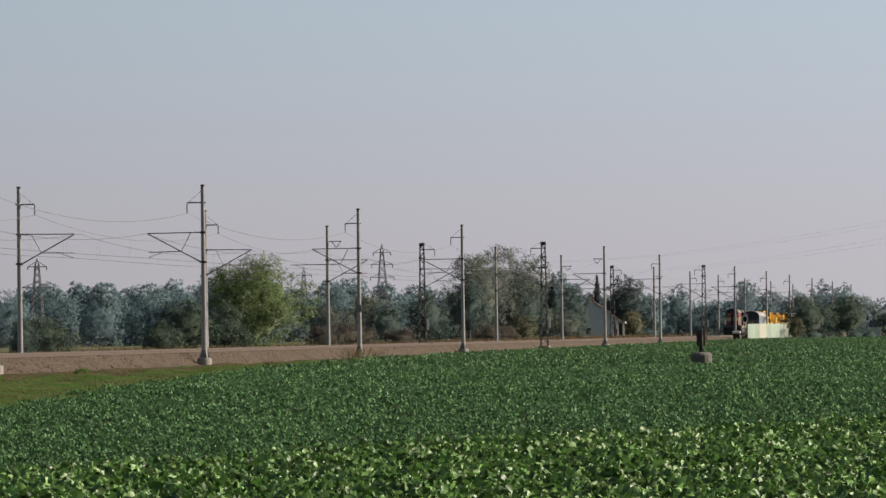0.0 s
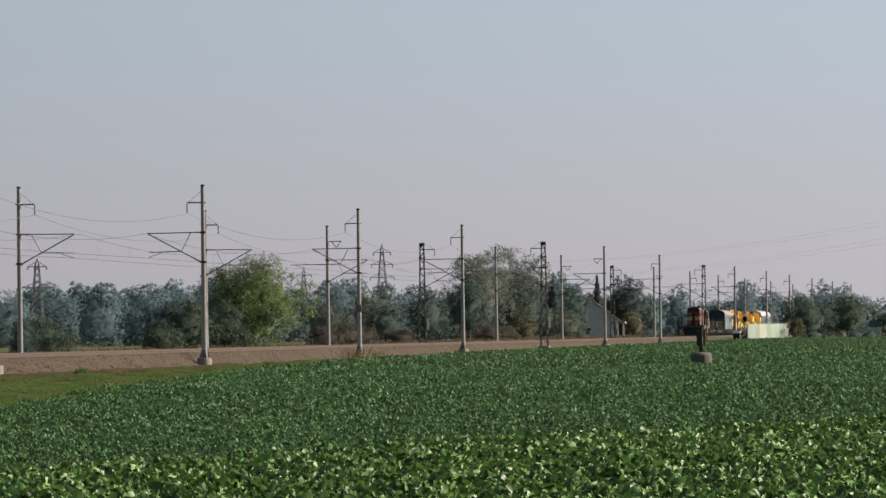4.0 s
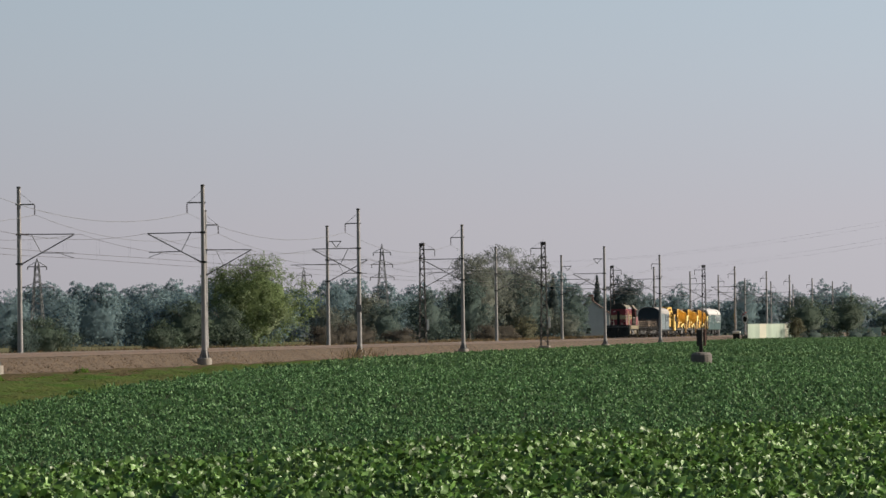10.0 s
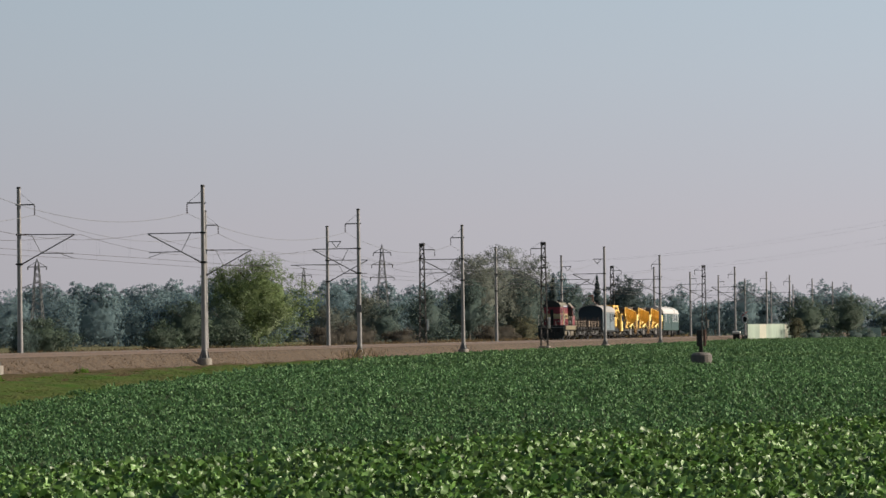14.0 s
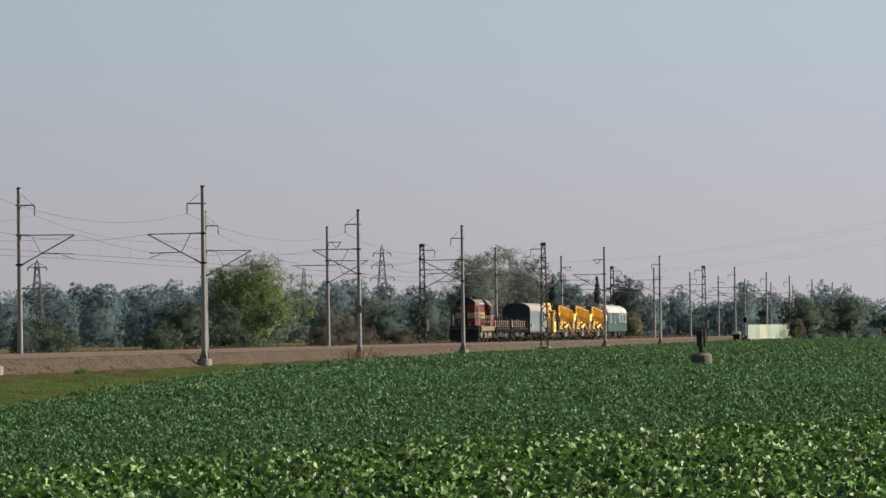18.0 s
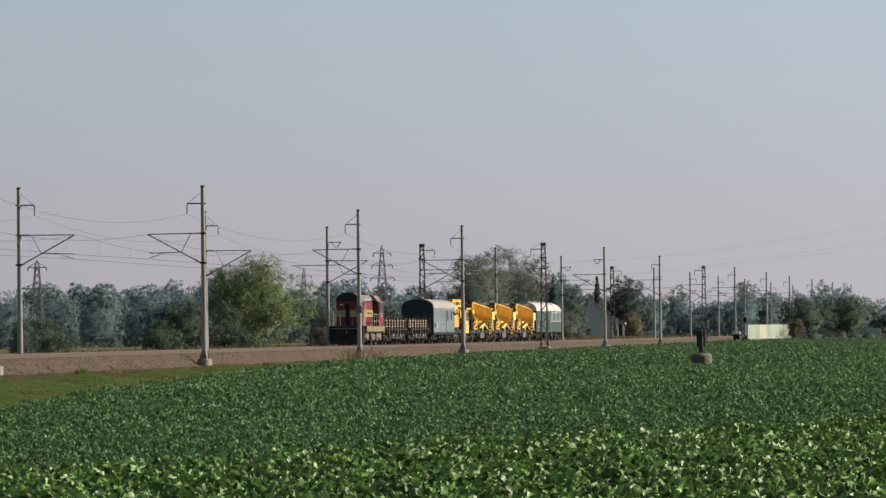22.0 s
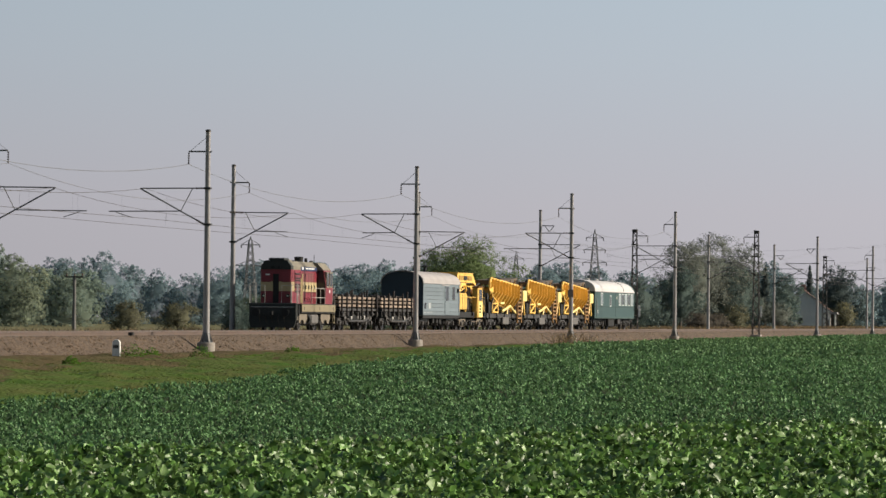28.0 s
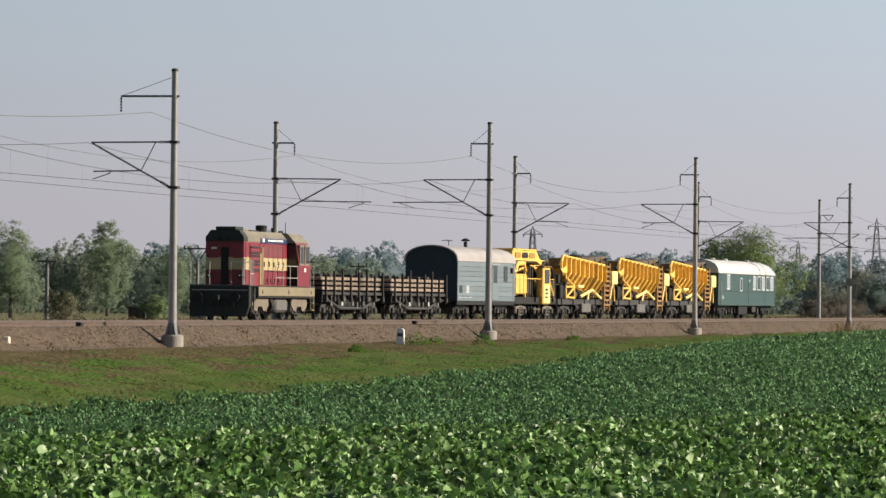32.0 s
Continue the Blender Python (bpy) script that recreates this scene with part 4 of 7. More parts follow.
# ---- beet field ----
def leaf_blades(rng, x, y, z, per, length, width, fine):
    """Rosettes of arching leaves; fine leaves have a fold and six faces, coarse ones two."""
    n = len(x)
    k = n * per
    px, py, pz = np.repeat(x, per), np.repeat(y, per), np.repeat(z, per)
    a = rng.uniform(0, 2 * math.pi, k)
    rise = rng.uniform(0.0, 0.95, k)
    ln = length * rng.uniform(0.6, 1.25, k)
    wd = width * rng.uniform(0.65, 1.3, k)
    dx, dy = np.cos(a), np.sin(a)
    roll = rng.normal(0, 0.95 if fine else 0.7, k)
    sx, sy, sz = -dy * np.cos(roll), dx * np.cos(roll), np.sin(roll)
    stem = rng.uniform(0.15, 0.45, k) + np.repeat(rng.uniform(0.0, 0.4, n), per)

    def at(t):
        h = ln * (t * np.cos(rise)) * 0.9 + 0.03
        up = ln * (np.sin(rise) * t * 1.25 - 0.95 * t * t * np.cos(rise * 0.6))
        return np.stack([px + dx * h, py + dy * h, pz + 0.05 + up + stem * (0.46 if fine else 0.30)], axis=1)

    s = np.stack([sx, sy, sz], axis=1) * wd[:, None] * 0.5
    lift = np.zeros((k, 3))
    lift[:, 2] = wd * 0.16
    if fine:
        c = at(0.7)
        nrm = np.stack([0.5 * dx + rng.normal(0, 0.75, k), 0.5 * dy + rng.normal(0, 0.75, k), np.full(k, 0.9)], 1)
        nrm /= np.linalg.norm(nrm, axis=1)[:, None]
        u = np.cross(nrm, rng.normal(0, 1, (k, 3)))
        u /= np.linalg.norm(u, axis=1)[:, None]
        w = np.cross(nrm, u)
        ring = []
        for q in range(7):
            ang = 2 * math.pi * q / 7 + rng.normal(0, 0.14, k)
            rad = 0.5 * rng.uniform(0.75, 1.15, k)
            curl = rng.normal(0.05, 0.24, k) * wd
            ring.append(c + u * (np.cos(ang) * rad * ln)[:, None] + w * (np.sin(ang) * rad * wd)[:, None] + nrm * curl[:, None])
        v = np.stack([c - nrm * (0.08 * wd)[:, None]] + ring, axis=1).reshape(-1, 3)
        o = np.arange(k)[:, None] * 8
        return v, np.concatenate([o + np.array((0, 1 + q, 1 + (q + 1) % 7))[None, :] for q in range(7)])
    r, m, tip = at(0.1), at(0.6), at(1.05)
    v = np.stack([r, m - s + lift, tip, m + s + lift], axis=1).reshape(-1, 3)
    o = np.arange(k)[:, None] * 4
    return v, np.concatenate([o + np.array((0, 2, 1))[None, :], o + np.array((0, 3, 2))[None, :]])


def scatter(rng, d0, d1, density, zone):
    """Random plants of the field between two distances, only in the sector that the camera sees."""
    a0, a1 = radians(1.4), radians(19.6)
    n = int(density * 0.5 * (a1 - a0) * (d1 * d1 - d0 * d0))
    d = np.sqrt(rng.uniform(d0 * d0, d1 * d1, n))
    a = rng.uniform(a0, a1, n)
    x, y = -d * np.sin(a), d * np.cos(a)
    row = 0.45
    c = x * 0.82 + y * 0.57
    shift = (np.round(c / row) * row - c) * 0.75
    x, y = x + shift * 0.82, y + shift * 0.57
    edge = field_edge(y) + 0.5 * np.sin(y * 0.7) + rng.normal(0, 0.35, n)
    past = past_crest(x, y) + rng.normal(0, 0.5, n)
    if zone == 0:
        keep = past < 2.0
    else:
        keep = (past > 15) | ((past > 0) & (rng.random(n) < 0.3))
    keep = keep & (x > edge) & (d < 700) & (np.hypot(x + 20.0, y - 244.2) > 0.8)
    return x[keep], y[keep]


def make_field():
    rng = np.random.default_rng(21)
    for zone, (name, d0, d1, den, per, ln, wd, fine, m, sm) in enumerate((
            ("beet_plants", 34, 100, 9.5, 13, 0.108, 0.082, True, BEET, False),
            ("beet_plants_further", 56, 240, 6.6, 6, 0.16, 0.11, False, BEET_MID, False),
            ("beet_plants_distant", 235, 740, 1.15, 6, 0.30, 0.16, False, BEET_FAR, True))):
        x, y = scatter(rng, d0, d1, den, zone)
        z = ground_z(x, y)
        tall = 1 + 0.12 * np.sin(x * 0.31) * np.sin(y * 0.17)
        v, f = leaf_blades(rng, x, y, z, per, ln, wd, fine)
        v[:, 2] += np.repeat((tall - 1) * 0.5, len(v) // len(x))
        ob = new(name, bulk(name, v, f, m, sm))
        tagged(ob, "dense green sugar-beet leaves in a field", "crop", kind="stuff")


make_field()


def lumps(rng, x, y, size):
    """Smooth random relief from -1 to 1 with swells about as wide as size."""
    grid = rng.uniform(-1, 1, (64, 512))
    u, v = np.asarray(x) / size % 63, np.asarray(y) / size % 511
    i, j = u.astype(int), v.astype(int)
    fu, fv = u - i, v - j
    fu, fv = fu * fu * (3 - 2 * fu), fv * fv * (3 - 2 * fv)
    return grid[i, j] * (1 - fu) * (1 - fv) + grid[i + 1, j] * fu * (1 - fv) + grid[i, j + 1] * (1 - fu) * fv + grid[i + 1, j + 1] * fu * fv


def make_turf():
    """Uneven sod on the bank between field and ballast, green below and dry brown above."""
    rng = np.random.default_rng(71)
    ys = np.arange(100, 430, 0.5)
    across = np.linspace(0, 1, 46)
    gf, gy = np.meshgrid(across, ys)
    edge = field_edge(gy) + 0.6
    gx = edge + (-52.3 - edge) * gf
    rise = 0.085 * lumps(rng, -gx, gy, 0.8) + 0.11 * lumps(rng, -gx, gy, 2.4) + 0.006 * rng.normal(0, 1, gx.shape)
    gz = ground_z(gx, gy) + 0.10 + rise * np.interp(gf, [0, 0.08, 0.9, 1], [0, 1, 1, 0.2])
    n = len(across)
    i = (np.arange(len(ys) - 1)[:, None] * n + np.arange(n - 1)[None, :]).ravel()
    me = bulk("bank_turf", np.stack([gx.ravel(), gy.ravel(), gz.ravel()], 1), np.stack([i, i + n, i + n + 1, i + 1], 1), SOD, True)
    me.materials.append(DRYSOD)
    cf, cx, cy = gf[:-1, :-1], gx[:-1, :-1], gy[:-1, :-1]
    dry = cf + 0.22 * lumps(rng, -cx, cy, 1.6) + 0.16 * lumps(rng, -cx, cy, 5.0) > 0.61
    me.polygons.foreach_set("material_index", dry.ravel().astype(np.int32))
    tagged(new("bank_turf", me), "uneven green and brown sod on the railway bank", "turf", kind="structure")


make_turf()


def make_verge():
    """Grass on the bank between field and ballast, with dry weeds at the stone's foot."""
    rng = np.random.default_rng(33)

    def blades(x, y, h, w, lean):
        n = len(x)
        z = ground_z(x, y)
        a = rng.uniform(0, 2 * math.pi, n)
        hh = h * rng.uniform(0.5, 1.4, n)
        dx, dy = np.cos(a) * w * 0.5, np.sin(a) * w * 0.5
        lx, ly = rng.normal(0, lean, n) * hh, rng.normal(0, lean, n) * hh
        v = np.stack([np.stack([x - dx, y - dy, z - 0.03], 1), np.stack([x + dx, y + dy, z - 0.03], 1), np.stack([x + dx * 0.5 + lx, y + dy * 0.5 + ly, z + hh * 0.75], 1), np.stack([x - dx * 0.2 + lx * 1.7, y - dy * 0.2 + ly * 1.7, z + hh], 1)], axis=1)
        return v.reshape(-1, 3), np.arange(4 * n).reshape(-1, 4)

    def turf(name, label, material, x, y, h, w, lean):
        """Blades that shade as a soft mass, turned upwards."""
        v, f = blades(x, y, h, w, lean)
        me = bulk(name, v, f, material)
        nn = np.array([0.15, -0.25, 1.0]) + rng.normal(0, 0.12, (len(x), 3))
        nn = np.repeat(nn / np.linalg.norm(nn, axis=1)[:, None], 4, axis=0)
        me.polygons.foreach_set("use_smooth", np.ones(len(f), dtype=bool))
        me.normals_split_custom_set_from_vertices(nn.tolist())
        tagged(new(name, me), label, "grass", kind="stuff")

    def mounds(name, label, material, cx, cy, radius, height, per, size):
        """Soft low mounds of small leaves and stems."""
        m = len(cx)
        k = np.repeat(np.arange(m), per)
        q = np.sqrt(rng.random(m * per))
        a = rng.uniform(0, 2 * math.pi, m * per)
        x = cx[k] + radius[k] * q * np.cos(a)
        y = cy[k] + radius[k] * q * np.sin(a) * 1.5
        top = height[k] * np.maximum(0.0, 1 - q * q) * rng.uniform(0.45, 1.0, m * per)
        pts = np.stack([x, y, ground_z(x, y) + 0.02 + top], 1)
        out = np.stack([q * np.cos(a), q * np.sin(a), np.full(m * per, 0.8)], 1)
        out /= np.linalg.norm(out, axis=1)[:, None]
        v = quads_at(rng, pts, size, out, 0.7)
        me = bulk(name, v, np.arange(len(v)).reshape(-1, 4), material)
        soften(me, rng, out, np.zeros((0, 3)), 0.5, 0.12)
        tagged(new(name, me), label, "grass", kind="stuff")

    def across(count, y0, y1, lo, hi):
        """Places on the bank: lo at the field's edge, hi towards the ballast."""
        cy = y0 + (y1 - y0) * rng.random(count) ** 1.2
        e = field_edge(cy) + 0.5
        return e + (-51.7 - e) * (lo + (hi - lo) * rng.random(count)), cy

    n = 26000
    y = 104 + 328 * rng.random(n) ** 1.2
    e = field_edge(y) + 0.4
    x = e + (-51.7 - e) * rng.random(n) ** 1.5
    turf("verge_grass", "rough green grass on the railway bank", GRASS, x, y, 0.035 + 0.02 * np.sin(x * 0.9 + y * 0.21), 0.05, 0.4)
    x, y = across(760, 104, 420, 0.0, 0.78)
    r = rng.uniform(0.3, 0.9, len(x))
    mounds("grass_tussocks", "soft tussocks of bright green grass on the bank", GRASS, x, y, r, 0.10 + 0.16 * r * rng.random(len(x)), 70, 0.06)
    x, y = across(70, 106, 400, 0.0, 0.8)
    r = rng.uniform(0.25, 0.6, len(x))
    mounds("leafy_tussocks", "darker leafy clumps of weeds in the grass", WEED, x, y, r, 0.06 + 0.16 * r, 110, 0.06)
    n = 42000
    y = 60 + 900 * rng.random(n) ** 1.5
    x = -52.4 + np.abs(rng.normal(0, 2.2, n))
    ok = (np.sin(y * 0.27) + np.sin(y * 0.071 + 1) + rng.normal(0, 0.8, n) > -0.2) & (x < field_edge(y) - 0.0 + 60)
    ok &= x < np.maximum(field_edge(y) + 1.0, -49.5)
    ok &= rng.random(n) < 0.6
    turf("dry_weeds", "brown dry weeds along the ballast's foot", DRYGRASS, x[ok], y[ok], 0.08, 0.05, 0.5)
    n = 26000
    y = 180 + 620 * rng.random(n)
    x = -66.3 - 14 * rng.random(n) ** 1.6
    v, f = blades(x, y, 0.75, 0.16, 0.25)
    tagged(new("far_dry_grass", bulk("far_dry_grass", v, f, DRYGRASS)), "tall dry grass beyond the tracks", "grass", kind="stuff")
    n = 160
    y = rng.choice(np.array([334.0, 337.5, 329.0, 342.0]), n) + rng.normal(0, 0.8, n)
    x = -50.2 + rng.normal(0, 0.5, n)
    v, f = blades(x, y, 0.75, 0.035, 0.15)
    tagged(new("tall_dry_stalks", bulk("tall_dry_stalks", v, f, DRYGRASS)), "tall dry brown weed stalks by the ballast", "weeds", kind="stuff")
    x, y = np.array([-49.4, -49.0, -48.4, -47.5, -48.8]), np.array([205.9, 207.6, 214.5, 188.0, 236.0])
    mounds("verge_weeds", "clumps of leafy weeds on the bank", WEED, x, y, np.array([0.7, 0.5, 0.6, 0.4, 0.5]), np.array([0.75, 0.55, 0.60, 0.40, 0.45]), 360, 0.09)


make_verge()

# ---- work train; +x is the side that faces the field, y runs back from each vehicle's front ----
RED = mat("loco_red", (0.190, 0.017, 0.030), (0.145, 0.014, 0.024), 0.8, 0.45, bump=0.05, dirt=(0.095, 0.026, 0.027))
CREAM = mat("loco_cream", (0.42, 0.335, 0.175), (0.34, 0.27, 0.145), 0.9, 0.5, dirt=(0.22, 0.17, 0.10))
ROOFTAN = mat("sooty_tan_roof", (0.185, 0.165, 0.122), (0.135, 0.120, 0.092), 0.9, 0.8, dirt=(0.080, 0.073, 0.060))
SILL = mat("tan_sill", (0.205, 0.170, 0.098), (0.155, 0.128, 0.078), 0.8, 0.75, dirt=(0.075, 0.062, 0.045))
BOGIETAN = mat("dusty_tan_steel", (0.165, 0.135, 0.096), (0.105, 0.088, 0.066), 1.5, 0.8, dirt=(0.07, 0.06, 0.05))
SOOT = mat("black_underframe", (0.011, 0.012, 0.013), (0.017, 0.017, 0.017), 1.5, 0.7, dirt=(0.034, 0.029, 0.026), spec=0.25)
WORNBLACK = mat("weathered_black_paint", (0.030, 0.034, 0.033), (0.022, 0.026, 0.025), 1.2, 0.7, dirt=(0.06, 0.056, 0.05), spec=0.25)
UNDERGREY = mat("dusty_grey_frame", (0.115, 0.108, 0.102), (0.078, 0.073, 0.069), 1.5, 0.7, dirt=(0.05, 0.046, 0.043))
RAILGREY = mat("pale_handrail_paint", (0.40, 0.39, 0.36), (0.33, 0.32, 0.30), 2.0, 0.5)
GREYSTEEL = mat("grey_running_gear", (0.055, 0.050, 0.047), (0.032, 0.030, 0.029), 2.0, 0.5, 0.3, dirt=(0.10, 0.088, 0.078))
BLUE = mat("blue_sign_paint", (0.022, 0.035, 0.095), (0.018, 0.030, 0.080), 2.0, 0.45)
GLASS = mat("dark_window_glass", (0.014, 0.017, 0.02), (0.02, 0.024, 0.028), 1.0, 0.22)
PALEGLASS = mat("curtained_window", (0.34, 0.38, 0.38), (0.20, 0.25, 0.26), 1.5, 0.15)
FRAMEGREY = mat("dulled_window_frame", (0.40, 0.44, 0.43), (0.32, 0.36, 0.355), 2.0, 0.5)
LAMP = mat("lamp_glass", (0.75, 0.72, 0.62), (0.7, 0.68, 0.6), 3.0, 0.15)
PLANK = mat("sawn_timber", (0.260, 0.200, 0.150), (0.185, 0.142, 0.110), 1.2, 0.85, dirt=(0.13, 0.095, 0.07), objvar=0.35)
STAKE = mat("rusty_stake", (0.022, 0.018, 0.017), (0.03, 0.022, 0.02), 2.0, 0.8)
VANGREY = mat("pale_blue_grey_paint", (0.135, 0.168, 0.188), (0.112, 0.145, 0.166), 0.8, 0.6, dirt=(0.105, 0.125, 0.138), objvar=0.10)
VANPALE = mat("faded_white_stencil", (0.36, 0.38, 0.38), (0.28, 0.30, 0.31), 3.0, 0.7)
# Van body and ends, much darker and bluer than the side planks.
VANEND = mat("dark_van_end", (0.010, 0.027, 0.040), (0.008, 0.021, 0.033), 1.0, 0.6)
ROOFGREY = mat("weathered_grey_roof", (0.32, 0.298, 0.29), (0.25, 0.235, 0.228), 0.7, 0.75, dirt=(0.28, 0.25, 0.23))
ROOFWHITE = mat("aluminium_roof_paint", (0.50, 0.49, 0.485), (0.42, 0.41, 0.405), 0.6, 0.6, dirt=(0.35, 0.335, 0.325))
YELLOW = mat("machine_yellow", (0.80, 0.50, 0.105), (0.66, 0.40, 0.075), 0.7, 0.5, dirt=(0.34, 0.19, 0.05), island=0.0, objvar=0.10)
AMBER = mat("worn_amber_paint", (0.70, 0.44, 0.085), (0.52, 0.31, 0.055), 0.9, 0.55, dirt=(0.24, 0.14, 0.045), objvar=0.10)
YELLOWDK = mat("dirty_yellow", (0.36, 0.21, 0.03), (0.27, 0.16, 0.03), 1.0, 0.6, dirt=(0.20, 0.13, 0.05))
PALEYELLOW = mat("pale_yellow_panel", (0.82, 0.66, 0.24), (0.74, 0.58, 0.20), 1.0, 0.5)
RUBBER = mat("conveyor_rubber", (0.045, 0.042, 0.04), (0.07, 0.06, 0.05), 2.0, 0.95, spec=0.1)
GREEN = mat("coach_green", (0.026, 0.062, 0.060), (0.021, 0.052, 0.051), 0.7, 0.45, dirt=(0.046, 0.075, 0.070))
RUSTY = mat("rusty_ochre_paint", (0.26, 0.135, 0.032), (0.17, 0.088, 0.028), 1.2, 0.75, dirt=(0.07, 0.045, 0.025))
BROWNGEAR = mat("greasy_brown_steel", (0.085, 0.062, 0.044), (0.055, 0.042, 0.032), 1.5, 0.75, dirt=(0.13, 0.09, 0.05))
GREENDK = mat("coach_end_green", (0.03, 0.06, 0.05), (0.025, 0.05, 0.042), 0.8, 0.6)


def wheelset(parent, y, r):
    sh = Shape().tube([(-0.98, 0, 0), (0.98, 0, 0)], 0.08, 8)
    for s in (-1, 1):
        x = s * 0.755
        sh.tube([(x - 0.065, 0, 0), (x + 0.065, 0, 0)], r, 20).tube([(x - s * 0.09, 0, 0), (x - s * 0.05, 0, 0)], r + 0.03, 20)
        sh.tube([(x + s * 0.06, 0, 0), (x + s * 0.10, 0, 0)], r * 0.72, 14)
        sh.tube([(x, 0, 0), (x + s * 0.16, 0, 0)], 0.14, 8)
    ob = part("wheelset", sh, GREYSTEEL, parent)
    ob.matrix_basis = pose(0, y, r)
    return ob


def bogie(vehicle, y, wb, r, frame_mat, heavy=True):
    """Four-wheel truck with side frames, springs and axle boxes."""
    core = Shape().box(-0.7, 0.7, y - 0.35, y + 0.35, r, r + 0.35, 0.04)
    b = part("bogie", core, SOOT, vehicle, "four-wheel truck")
    wheelset(b, y - wb / 2, r)
    wheelset(b, y + wb / 2, r)
    for s in (-1, 1):
        x0, x1 = sorted((s * 0.98, s * 1.10))
        h = wb / 2
        prof = [(y - h - 0.45, r + 0.02), (y - h - 0.2, r - 0.14), (y - h + 0.25, r - 0.14), (y - h + 0.45, r - 0.02), (y - 0.55, r - 0.22 if heavy else r + 0.02), (y + 0.55, r - 0.22 if heavy else r + 0.02), (y + h - 0.45, r - 0.02), (y + h - 0.25, r - 0.14), (y + h + 0.2, r - 0.14), (y + h + 0.45, r + 0.02), (y + h + 0.3, r + 0.26), (y + h - 0.5, r + 0.30), (y - h + 0.5, r + 0.30), (y - h - 0.3, r + 0.26)]
        part("side_frame", Shape().prism(prof, 0, x0, x1), frame_mat, b)
        for q in (y - h, y + h):
            ax = Shape().box(min(s * 1.08, s * 1.24), max(s * 1.08, s * 1.24), q - 0.15, q + 0.15, r - 0.14, r + 0.14, 0.04)
            part("axle_box", ax, GREYSTEEL, b)
        for q in (y - 0.28, y + 0.28):
            sp = Shape()
            for k in range(5):
                sp.lathe([(0.055, r - 0.16 + k * 0.08), (0.07, r - 0.135 + k * 0.08), (0.055, r - 0.11 + k * 0.08)], (s * 1.14, q), 8)
            part("spring", sp, SOOT, b)
    return b


def brake_rigging(vehicle, y0, y1, step=1.15):
    """Dark rods, cylinders and beams slung along the middle under a vehicle."""
    part("draw_beam", Shape().box(-0.22, 0.22, y0, y1, 0.50, 0.80, 0.02), SOOT, vehicle)
    for s in (-1, 1):
        part("pull_rod", Shape().tube([(s * 0.5, y0, 0.42), (s * 0.5, y1, 0.36)], 0.035, 6), SOOT, vehicle)
    k, y = 0, y0 + 0.4
    while y < y1 - 0.5:
        d = 0.20 + 0.08 * ((k * 5) % 4)
        part("brake_beam", Shape().box(-1.05, 1.05, y, y + d, 0.30 + 0.06 * (k % 3), 0.72, 0.03), SOOT if k % 3 else GREYSTEEL, vehicle)
        if k % 2 == 0:
            part("brake_cylinder", Shape().tube([(0.75, y + d, 0.56), (0.75, y + d + 0.5, 0.56)], 0.15, 10), SOOT, vehicle)
        y += step * (0.8 + 0.15 * (k % 4))
        k += 1


def buffers(vehicle, y, d, z=1.05):
    for s in (-0.87, 0.87):
        sh = Shape().tube([(s, y, z), (s, y + d * 0.38, z)], 0.11, 10).tube([(s, y + d * 0.36, z), (s, y + d * 0.60, z)], 0.075, 8).tube([(s, y + d * 0.60, z), (s, y + d * 0.66, z)], 0.23, 14)
        part("buffer", sh, SOOT, vehicle)
    part("coupler", Shape().box(-0.08, 0.08, min(y, y + d * 0.5), max(y, y + d * 0.5), z - 0.16, z + 0.06, 0.02), SOOT, vehicle)


def rail_run(pts, r=0.022):
    return Shape().tube(pts, r, 6)


